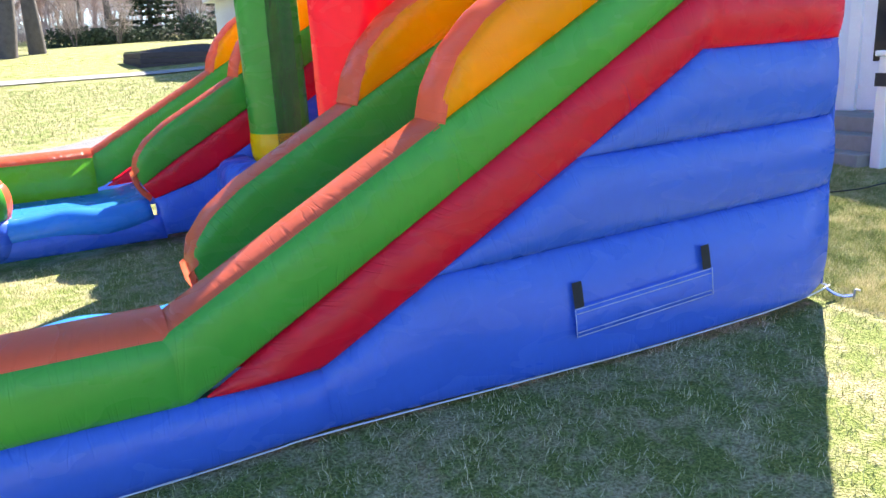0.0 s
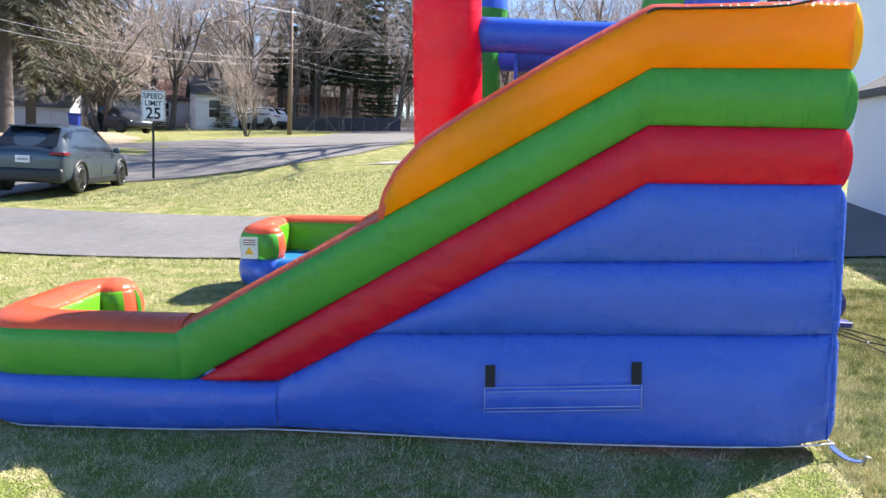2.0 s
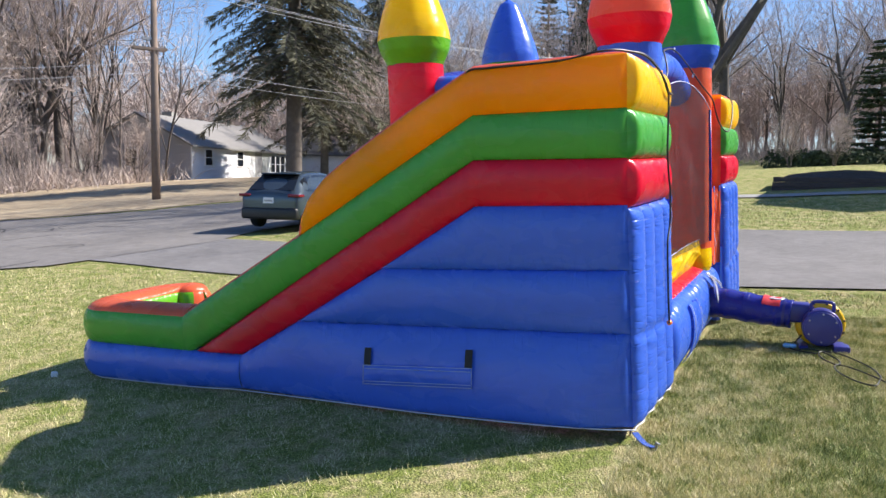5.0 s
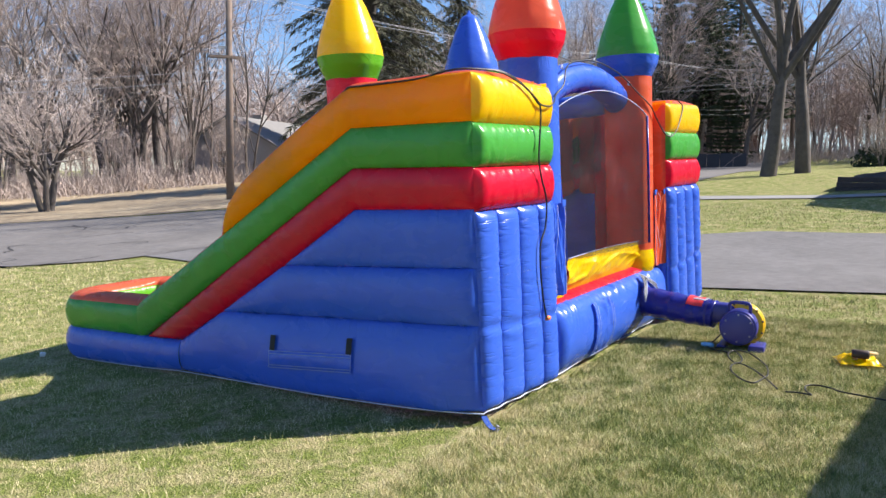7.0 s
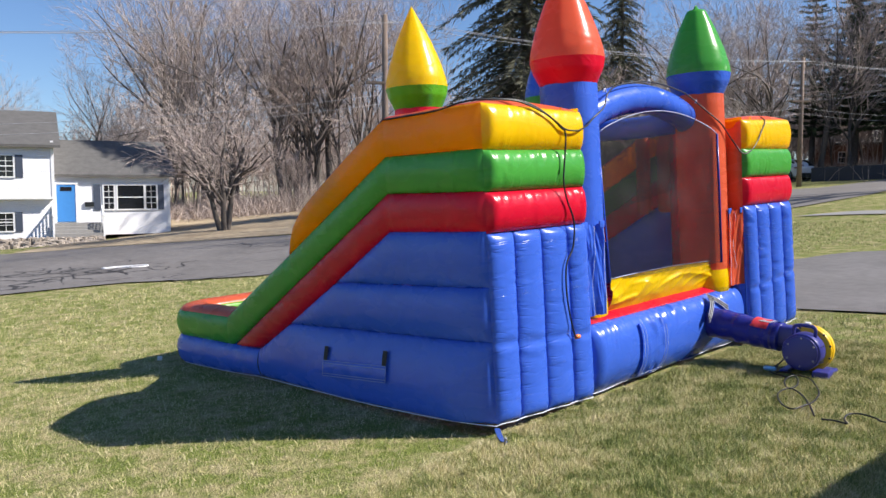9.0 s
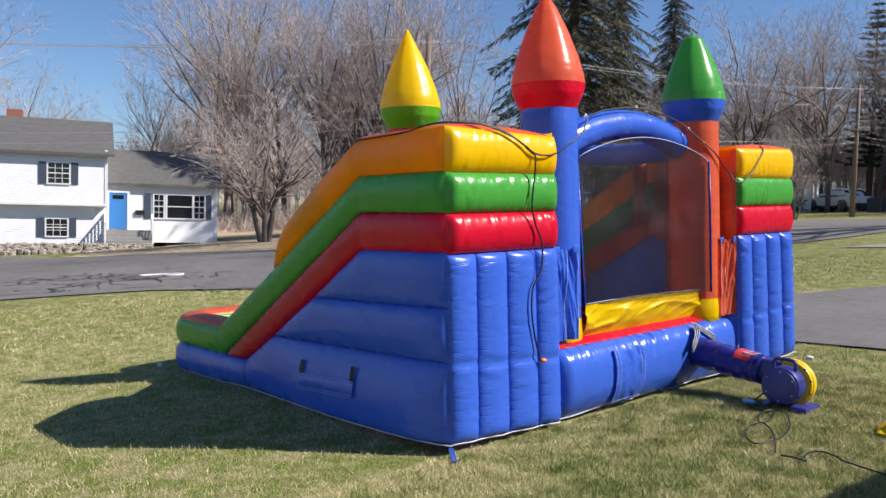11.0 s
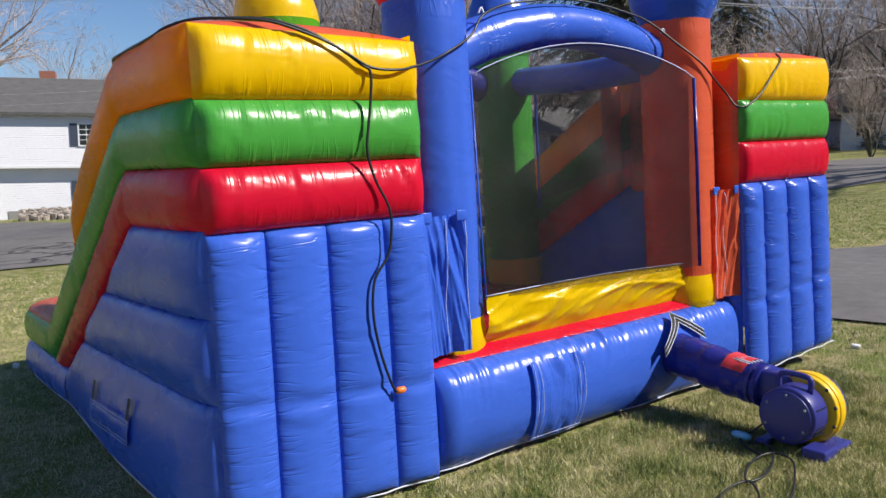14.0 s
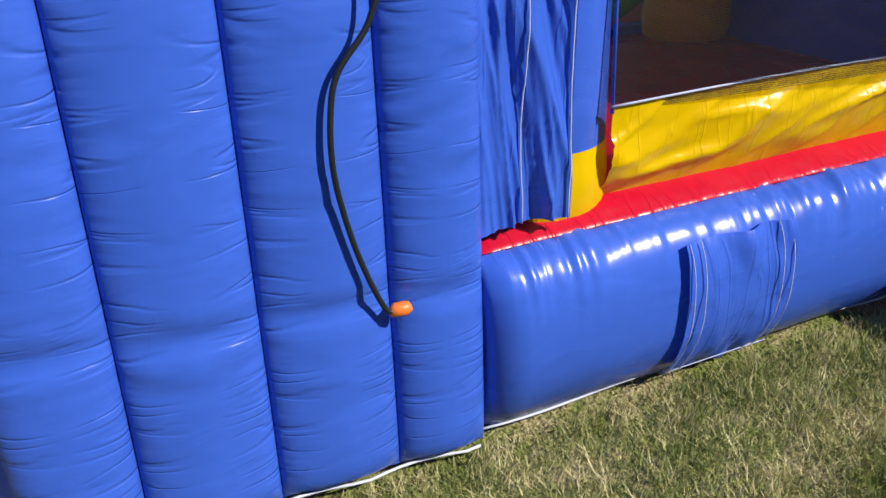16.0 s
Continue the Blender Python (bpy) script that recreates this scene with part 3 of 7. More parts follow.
    rail([(-2.195, 1.185), (-2.75, 0.875), (-2.90, 0.76), (-2.99, 0.64), (-3.01, 0.52), (-2.99, 0.42), (-2.92, 0.34)], 0.86, 1.06, 0.04)

    # back of the box: three coloured chambers over four upright blue ones
    back = (1, 0, 0)
    ys = (0.0, 1.08)
    for name, z0, z1, m in (("back_band_yellow", 1.905, 2.192, LEMON), ("back_band_green", 1.632, 1.905, GREEN), ("back_band_red", 1.365, 1.632, RED)):
        yy = np.linspace(*ys, 30)
        pillow(name, M([(0, q, z0) for q in yy]), M([(0, q, z1 + (0.013 - 0.026 * q if z1 > 2 else 0.0)) for q in yy]), back, 0.065, m, castle, ends=0.08, power=0.45, creases=12)
    tops, feet = (0.0, 0.256, 0.547, 0.842, 1.08), (-0.015, 0.225, 0.525, 0.828, 1.07)
    for k in range(4):
        side_of = lambda i: [(0.02 * (1.365 - q), feet[i] + (tops[i] - feet[i]) * (q - 0.1) / 1.265, q) for q in np.linspace(0.118 - 0.045 * feet[i], 1.365, 34)]
        pillow("back_chamber", M(side_of(k)), M(side_of(k + 1)), back, 0.062, BLUE, castle, ends=0.10, waist=(0.42, 0.40, 0.395, 0.38)[k], creases=5)
    # orange top and inner side of the box
    xx = np.linspace(0, -0.906, 26)
    pillow("box_top", M([(q, 0.0 + yo * min(1, -q / 0.2), 2.205 + 0.022 * q) for q in xx]), M([(q, 1.075, 2.178) for q in xx]), (0, 0, 1), 0.05, ORANGE, castle, ends=0.12, nv=25)
    pillow("box_inner_side", M([(q, 1.075, 1.30) for q in xx]), M([(q, 1.075, 2.165) for q in xx]), inward, 0.04, ORANGE, castle)
    pillow("box_inner_base", M([(q, 1.075, 0.05) for q in xx]), M([(q, 1.075, 1.30) for q in xx]), inward, 0.03, BLUE, castle)

    # slide bed and pool floor
    bed = sample([(-0.75, 1.42), (-0.95, 1.38), (-2.75, 0.36), (-3.1, 0.29), (-3.4, 0.28), (-4.34, 0.28)], 60)
    grid = np.zeros((60, 9, 3))
    t = np.linspace(0, 1, 9)
    grid[..., 0], grid[..., 2] = bed[:, None, 0], bed[:, None, 1] + 0.015 * np.sin(t * 6 * math.pi)[None, :]
    yy = 0.12 + 0.86 * t
    grid[..., 1] = (WIDE - yy if far else yy)[None, :]
    sheet("slide_bed", grid, np.stack([np.repeat(np.linspace(0, 4, 60)[:, None], 9, 1), np.repeat(t[None], 60, 0)], -1), np.full((60, 9), 0.2), SKYBLUE, castle, "blue slide bed")

    # pool wall: green sides, orange rounded top, blue foot, bent round the front and back on the inner side
    def round_path(inset):
        o = inset
        pts = [(-3.24, -0.03 + o), (-4.13, -0.03 + o)]
        r = 0.27 - o
        for k in range(7):
            a = math.pi / 2 * k / 6
            pts.append((-4.41 + o + r - r * math.sin(a), -0.03 + o + r - r * math.cos(a)))
        for k in range(7):
            a = math.pi / 2 * k / 6
            pts.append((-4.41 + o + r - r * math.cos(a), 1.10 - o - r + r * math.sin(a)))
        pts += [(-4.13, 1.10 - o), (-4.12, 1.10 - o)]
        return sample(pts, 90)

    outer, inner = round_path(0.0), round_path(0.26)
    mid = (outer[-1] + inner[-1]) / 2
    turn = [math.pi / 2 * k / 9 for k in range(1, 10)]
    cap_of = lambda e: np.array([mid + (e - mid) * math.cos(a) + np.array((0.125, 0)) * math.sin(a) for a in turn])
    outer, inner = np.vstack([outer, cap_of(outer[-1])]), np.vstack([inner, cap_of(inner[-1])])
    stations = len(outer)
    width = np.linalg.norm(outer - inner, axis=1) / 0.25

    def out_of(p):
        d = np.gradient(p, axis=0)
        nn = np.stack([d[:, 1], -d[:, 0]], 1)
        nn /= np.maximum(np.linalg.norm(nn, axis=1)[:, None], 1e-6)
        return -nn if nn[0, 1] > 0 else nn

    n_out = out_of(outer)
    s = np.r_[0, np.cumsum(np.linalg.norm(np.diff(outer, axis=0), axis=1))]

    def ring(name, z0, z1, path, normal, bulge, material, start=0, label=""):
        v = 0.5 - 0.5 * np.cos(np.pi * np.linspace(0, 1, 13))
        prof = (1 - (2 * v - 1) ** 2) ** 0.55 * bulge
        prof = prof[None, :] * np.clip(0.8 + 2.0 * s / 0.4, 0, 1)[:, None]
        g = np.zeros((len(path), 13, 3))
        g[..., 0] = path[:, None, 0] + normal[:, None, 0] * prof
        yv = path[:, None, 1] + normal[:, None, 1] * prof
        g[..., 1] = WIDE - yv if far else yv
        zlo = z0 + (0.036 * np.clip(1 - s / 0.6, 0, 1) if name == "pool_foot" else 0 * s)
        g[..., 2] = zlo[:, None] + (z1 - zlo)[:, None] * v[None, :]
        sm = np.repeat((np.minimum(v, 1 - v) * (z1 - z0))[None, :], len(path), 0)
        uvs = np.stack([np.repeat(s[:, None], 13, 1), np.repeat(v[None], len(path), 0) * (z1 - z0)], -1)
        pieces = ((0, len(path), material),) if name == "pool_foot" else ((0, 95, material), (94, len(path), ORANGE))
        for a, b, m in pieces:
            sheet(name, g[a:b], uvs[a:b], sm[a:b], m, castle, label)

    ring("pool_wall", 0.325, 0.585, outer, n_out, 0.055, GREEN)
    ring("pool_wall_inside", 0.27, 0.585, inner, -out_of(inner), 0.03, LIME)
    low = sample([(-2.73, -0.03)] + [tuple(q) for q in outer], stations)
    ring("pool_foot", 0.05, 0.335, low, out_of(low), 0.07, BLUE)
    v = 0.5 - 0.5 * np.cos(np.pi * np.linspace(0, 1, 13))
    g = np.zeros((stations, 13, 3))
    lip = outer + n_out * 0.014
    g[..., :2] = lip[:, None] * (1 - v)[None, :, None] + inner[:, None] * v[None, :, None]
    g[..., 2] = 0.574 + 0.075 * (1 - (2 * v - 1) ** 2)[None, :] ** 0.5 * np.minimum(1, width)[:, None]
    if far:
        g[..., 1] = WIDE - g[..., 1]
    sheet("pool_rim", g, np.stack([np.repeat(s[:, None], 13, 1), np.repeat(v[None], stations, 0) * 0.24], -1), np.repeat((np.minimum(v, 1 - v) * 0.24)[None, :], stations, 0), ORANGE, castle)
    # soft step across the way out
    tube_pts = [(-4.08, 1.03, 0.22), (-3.72, 1.03, 0.235), (-3.5, 1.06, 0.25), (-3.25, 1.06, 0.22), (-2.95, 1.02, 0.25)]
    ob = tube("exit_bumper", M(smooth_path(tube_pts, 6)), 0.105, SKYBLUE, castle, "light blue soft step", 16)
    pillow("pool_foot", M([(x, 1.08, 0.03) for x in np.linspace(-4.15, -2.85, 20)]), M([(x, 1.08, 0.22) for x in np.linspace(-4.15, -2.85, 20)]), inward, 0.05, BLUE, castle)

    # white hem along the ground
    hem = M([(0.05, -0.04, 0.115), (-0.15, -0.085, 0.112), (-0.5, -0.115, 0.105), (-1.2, -0.115, 0.093), (-1.8, -0.095, 0.09), (-2.73, -0.05, 0.08), (-2.95, -0.045, 0.07), (-3.3, -0.05, 0.06), (-4.0, -0.055, 0.052), (-4.2, -0.03, 0.05), (-4.38, 0.1, 0.05), (-4.46, 0.3, 0.05)])
    tube("ground_hem", smooth_path(hem, 8), 0.0042, HEM, castle, "white hem tape", 5)
    hem = M([(0.04, -0.03, 0.115)] + [(0.055 - 0.02 * abs(math.cos(math.pi * q / 0.29)), q, 0.115 - 0.045 * q) for q in np.linspace(0.03, 1.05, 24)])
    tube("ground_hem", hem, 0.0042, HEM, castle, "white hem tape", 5)


slide_lane(False)
near_parts = set(castle.children)
slide_lane(True)
# the second lane stands a little behind the first
for ob in castle.children:
    if ob not in near_parts:
        for q in ob.data.vertices:
            q.co.x += 0.08 + 0.12 * min(1.0, max(0.0, (-q.co.x - 3.3) / 0.8))

# bouncing floor: back and front tubes, red edging, floor
TX = (-0.28, -1.96)
TY = (1.365, 3.305)
yy = np.linspace(1.075, WIDE - 1.075, 260)
tubeg = np.zeros((260, 17, 3))
for x_mid, sg, nm in ((-0.16, 1, "base_tube_back"), (-2.12, -1, "base_tube_front")):
    for i, y in enumerate(yy):
        e = min(1, min(y - yy[0], yy[-1] - y) / 0.1)
        for j in range(17):
            a = math.pi * (j / 16)
            px, pz = math.sin(a), -math.cos(a)
            rx = 0.17 + 0.09 * math.sqrt(1 - (1 - e) ** 2)
            tubeg[i, j] = (x_mid + sg * (rx * abs(px) ** 0.5 if pz > 0 else rx * (1 - 0.4 * (-pz) ** 1.9)), y, 0.335 + 0.265 * (abs(pz) ** 0.8) * (1 if pz > 0 else -1))
            pk = max(0.0, pz - 0.25) * (0.020 * noise.noise((y * 20, j * 0.15, x_mid)) + 0.016 * noise.noise((y * 41, j * 0.1, 4.0))) * (0.75 + 0.8 * noise.noise((y * 2.1, 1.0, 2.0)))
            pk += 0.007 * max(0.0, -pz - 0.3) * noise.noise((y * 17, j * 0.2, 9.0))
            tubeg[i, j] += np.array((sg * pk, 0, pk * 0.6))
    u = np.repeat((yy - yy[0])[:, None], 17, 1)
    sheet(nm, tubeg.copy(), np.stack([u, np.repeat(np.linspace(0, 0.7, 17)[None], 260, 0)], -1), np.repeat((np.minimum(np.linspace(0, 1, 17), 1 - np.linspace(0, 1, 17)) * 0.7)[None], 260, 0), BLUE, castle)
part("bounce_floor", block(-2.15, -0.12, 1.1, WIDE - 1.1, 0.50, 0.555, 0.02), RED, castle, "red bouncing floor")
xs = np.linspace(1.09, WIDE - 1.09, 50)
pillow("floor_edge", [(-0.02, y, 0.592) for y in xs], [(-0.30, y, 0.668) for y in xs], (0, 0, 1), 0.02, RED, castle)
tube("ground_hem", [(-0.004 + 0.006 * math.sin(y * 5), y, 0.072 + 0.008 * math.sin(y * 9)) for y in np.linspace(1.08, WIDE - 1.08, 40)], 0.0042, HEM, castle, "white hem tape", 5)

# turrets
for x, y, col, band, cone, top in ((TX[0], TY[0], BLUE, RED, ORANGE, 3.34), (TX[0] + 0.09, TY[1], ORANGE, BLUE, GREEN, 3.26), (TX[1], TY[0], RED, LIME, LEMON, 3.36), (TX[1] + 0.08, TY[1], GREEN, GREEN, BLUE, 3.28)):
    rr = 0.225
    ln = (-0.012 if x < -1 else 0.0, -0.012)
    tw = lathe("turret_column", [(rr, 0.79), (rr, 1.2), (rr, 1.8), (rr * 0.99, 2.42)], (x, y, 0), col, castle, seams=6, lean=ln)
    lathe("turret_foot", [(rr * 0.96, 0.58), (rr * 1.02, 0.62), (rr * 1.03, 0.70), (rr * 1.0, 0.79)], (x, y, 0), LEMON, castle, "yellow foot", seams=6, lean=ln)
    lathe("turret_band", [(rr * 0.97, 2.41), (rr * 1.05, 2.45), (rr * 1.22, 2.53), (0.288, 2.59), (0.292, 2.61)], (x, y, 0), band, castle, seams=8, lean=ln)
    lathe("turret_cone", [(0.292, 2.61), (0.283, 2.68), (0.245, 2.82), (0.17, 3.02), (0.085, 3.20), (0.03, top - 0.05), (0.002, top)], (x, y, 0), cone, castle, seams=8, lean=ln)


def arch(x, z_end, z_mid, r, name, material, y0, y1):
    pts = []
    for k in range(25):
        t = k / 24
        pts.append((x, y0 + (y1 - y0) * t, z_end + (z_mid - z_end) * math.sin(math.pi * t) ** 0.8))
    v, f = tube_data(pts, r, 18, cap=False)
    uv = [(i // 18 * 0.09, (i % 18) / 18 * 0.8) for i in range(len(v))]
    seam = [0.02 + 0.05 * abs((i // 18) % 6 - 3) for i in range(len(v))]
    raw(name, v, f, material, castle, uvs=uv, seam=seam)


Y0, Y1 = TY[0] + 0.2, TY[1] - 0.2
arch(TX[0] + 0.04, 2.16, 2.355, 0.125, "arch_back", BLUE, TY[0] + 0.1, TY[1] - 0.1)
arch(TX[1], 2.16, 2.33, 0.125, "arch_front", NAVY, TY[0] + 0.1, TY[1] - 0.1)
for y in TY:
    ob = tube("top_beam", [(q, y, 2.20 + 0.02 * math.sin((q + 0.4) * 3)) for q in np.linspace(TX[0] - 0.15, TX[1] + 0.15, 14)], 0.11, BLUE, castle, sides=16)


def net_panel(name, corners, rows=14, cols=24, sag=0.03, arch_rise=0.0, out=(1, 0, 0)):
    a, b, c, d = (np.array(q, float) for q in corners)
    g = np.zeros((cols, rows, 3))
    for i in range(cols):
        u = i / (cols - 1)
        lo, hi = a + (b - a) * u, d + (c - d) * u + np.array((0, 0, arch_rise * math.sin(math.pi * u) ** 0.8))
        for j in range(rows):
            w = j / (rows - 1)
            g[i, j] = lo + (hi - lo) * w + np.array(out) * sag * math.sin(math.pi * u) * math.sin(math.pi * w) * noise.noise((u * 5, w * 4, len(name)))
    L = float(np.linalg.norm(b - a))
    H = float(np.linalg.norm(d - a))
    uv = np.stack([np.repeat(np.linspace(0, L, cols)[:, None], rows, 1), np.repeat(np.linspace(0, H, rows)[None], cols, 0)], -1)
    return sheet(name, g, uv, np.full((cols, rows), 0.3), NET, castle, "black netting wall")


net_panel("net_back", [(-0.06, 1.49, 0.88), (0.03, 3.185, 0.86), (0.03, 3.178, 2.05), (-0.17, 1.54, 2.05)], 40, 60, 0.05, 0.19)
net_panel("net_front", [(TX[1], Y0 + 0.9, 0.62), (TX[1], Y1, 0.62), (TX[1], Y1, 2.05), (TX[1], Y0 + 0.9, 2.1)], arch_rise=0.1)
for y in TY:
    net_panel("net_side", [(TX[1] + 0.42, y, 1.25), (TX[0] - 0.2, y, 1.55), (TX[0] - 0.2, y, 2.1), (TX[1] + 0.42, y, 2.1)], out=(0, 1, 0))
    tube("net_piping", [(TX[1] + 0.42, y, z) for z in np.linspace(1.2, 2.12, 8)], 0.011, BLUE, castle, "blue piping", 6)
# yellow band below the netting, drawn into slanting folds, with blue piping round the net
ys = np.linspace(1.49, 3.24, 190)
g = np.zeros((190, 26, 3))
for i, y in enumerate(ys):
    u = (y - ys[0]) / (ys[-1] - ys[0])
    top = 0.895 + 0.02 * math.sin(math.pi * u) - 0.03 * u
    for j in range(26):
        w = j / 25
        r1 = 1 - abs(noise.noise((y * 1.5 - w * 1.5, w * 0.9 + y * 0.5, 3.0))) * 2.2
        r2 = 1 - abs(noise.noise((y * 3.6 - w * 3.0, w * 1.4 + y, 9.0))) * 2.2
        fold = 0.026 * max(0, r1) ** 3 + 0.013 * max(0, r2) ** 3 + 0.003 * noise.noise((y * 19 - w * 8, w * 5, 1.0))
        belly = 0.018 * math.sin(math.pi * w)
        g[i, j] = (-0.115 + 0.06 * w + belly + fold * min(1, 0.15 + 3 * min(w, 1 - w)), y, 0.625 + (top - 0.625) * w)
sheet("net_skirt", g, np.stack([np.repeat(ys[:, None], 26, 1), np.repeat(np.linspace(0, 0.27, 26)[None], 190, 0)], -1), np.full((190, 26), 0.06), LEMON, castle, "creased yellow skirt below the netting")
net_top = [(-0.155 + 0.185 * k / 20, 1.54 + 1.638 * k / 20, 2.045 + 0.19 * math.sin(math.pi * k / 20) ** 0.8) for k in range(21)]
tube("net_piping", [(-0.05, 1.485, 0.88), (-0.10, 1.51, 1.4)] + net_top[:1], 0.005, BLUE, castle, "blue piping", 6)
tube("net_piping", net_top[-1:] + [(0.036, 3.184, 1.5), (0.036, 3.192, 0.86)], 0.012, NAVY, castle, "dark blue piping", 6)
tube("net_piping", net_top, 0.004, STITCH, castle, "pale piping", 5)
tube("net_piping", [(-0.045, y, 0.898 + 0.02 * math.sin(math.pi * (y - 1.4) / 1.94) - 0.03 * (y - 1.4) / 1.94) for y in np.linspace(1.48, 3.2, 24)], 0.0035, STITCH, castle, "blue piping", 5)


def flap(name, x0, y, tower_x, tower_y, material, label, z0, z1, slant):
    """Loose fabric that closes the gap between the box and the turret, drawn into slanting creases."""
    nu, nv = 60, 90
    g = np.zeros((nu, nv, 3))
    for i in range(nu):
        u = i / (nu - 1)
        for j in range(nv):
            w = j / (nv - 1)
            q = u * 1.9 + slant * w
            r1 = 1 - 2.2 * abs(noise.noise((q * 1.3, w * 0.7, 3 + y)))
            r2 = 1 - 2.2 * abs(noise.noise((q * 2.9 + 4, w * 1.2 - u * 0.6, 8 + y)))
            r3 = 1 - 2.2 * abs(noise.noise((q * 6.0, w * 2.0, 15 + y)))
            fold = 0.03 * max(0.0, r1) ** 2 + 0.013 * max(0.0, r2) ** 2 + 0.004 * max(0.0, r3) - 0.012
            fold *= min(1.0, 0.2 + 5 * min(u, 1 - u))
            g[i, j] = (x0 + (tower_x - x0) * u + fold - 0.03 * math.sin(math.pi * u), y + (tower_y - y) * u, z0 + (z1 - z0) * w)
    L = math.hypot(tower_x - x0, tower_y - y)
    ob = sheet(name, g, np.stack([np.repeat(np.linspace(0, L, nu)[:, None], nv, 1), np.repeat(np.linspace(0, z1 - z0, nv)[None], nu, 0)], -1), np.full((nu, nv), 0.05), material, castle, label)
    # sewn seams down the cloth and a strap tab at the top
    for i in (nu // 2, nu - 3):
        tube("stitch_line", [tuple(g[i, j] + np.array((0.006, 0, 0))) for j in range(0, nv, 3)], 0.0022, STITCH, castle, sides=4)
    side = 1 if tower_y > y else -1
    for k in (4, nu - 8):
        p = g[k, nv - 1]
        part("strap_tab", block(p[0] - 0.003, p[0] + 0.007, p[1] - 0.032, p[1] + 0.032, z1 - 0.03, z1 + 0.022, 0.003), BLUE, castle, "blue strap tab", True)
    return ob


flap("gap_flap", 0.0, 1.08, 0.0, 1.335, BLUE, "loose creased blue fabric flap", 0.65, 1.345, 0.9)
flap("gap_flap", 0.08, WIDE - 1.08, 0.05, WIDE - 1.31, ORANGE, "loose creased orange fabric flap", 0.62, 1.33, 1.3)

# slide entries seen through the netting
for y, sg in ((1.10, 1), (WIDE - 1.10, -1)):
    part("inner_post", block(-0.62, -0.46, min(y, y + sg * 0.12), max(y, y + sg * 0.12), 0.55, 2.12, 0.05), RED, castle, "red inner post", True)
    part("inner_post", block(-1.0, -0.86, min(y, y + sg * 0.12), max(y, y + sg * 0.12), 1.3, 2.12, 0.05), ORANGE, castle, "orange inner post", True)


# carry handles on the side and back
def handle(points_fn, parent_label):
    """A folded fabric strap, sewn on, hung from two black webbing tabs."""
    g = np.zeros((30, 8, 3))
    for i in range(30):
        u = i / 29
        for j in range(8):
            w = j / 7
            g[i, j] = points_fn(u, w, 0.012 + 0.010 * math.sin(math.pi * w) + 0.006 * noise.noise((u * 6, w * 2, 1)))
    sheet("carry_strap", g, np.stack([np.repeat(np.linspace(0, 0.72, 30)[:, None], 8, 1), np.repeat(np.linspace(0, 0.13, 8)[None], 30, 0)], -1), np.full((30, 8), 0.1), BLUE, castle, "folded blue carry strap")
    for w in (0.02, 0.16, 0.8, 0.96):
        tube("stitch_line", [points_fn(u, w, 0.024) for u in np.linspace(0.01, 0.99, 24)], 0.0022, STITCH, castle, sides=4)
    for u0, u1 in ((0.0, 0.065), (0.935, 1.0)):
        g = np.zeros((4, 6, 3))
        for i in range(4):
            for j in range(6):
                g[i, j] = points_fn(u0 + (u1 - u0) * i / 3, 0.98 + 0.85 * j / 5, 0.02)
        sheet("webbing_tab", g, np.zeros((4, 6, 2)), np.full((4, 6), 0.2), WEB, castle, "black webbing tab")
        tube("stitch_line", [points_fn(u0, 1.0, 0.026), points_fn(u0, 0.0, 0.026)] if u0 == 0 else [points_fn(u1, 1.0, 0.026), points_fn(u1, 0.0, 0.026)], 0.0022, STITCH, castle, sides=4)


def side_at(x, z):
    """Outer surface of the lowest side chamber."""
    zt, zb = 0.64, 0.05
    v = (z - zb) / (zt - zb)
    return -0.105 + 0.075 * v - 0.06 * max(0.0, 1 - (2 * v - 1) ** 2) ** 0.55


handle(lambda u, w, d: (-1.66 + 0.755 * u, side_at(0, 0.26 + 0.13 * w) - d, 0.255 + 0.04 * u + 0.125 * w), "")


# ---- the blower and its tube ----
def local(p):
    return house_pose @ Vector(p)


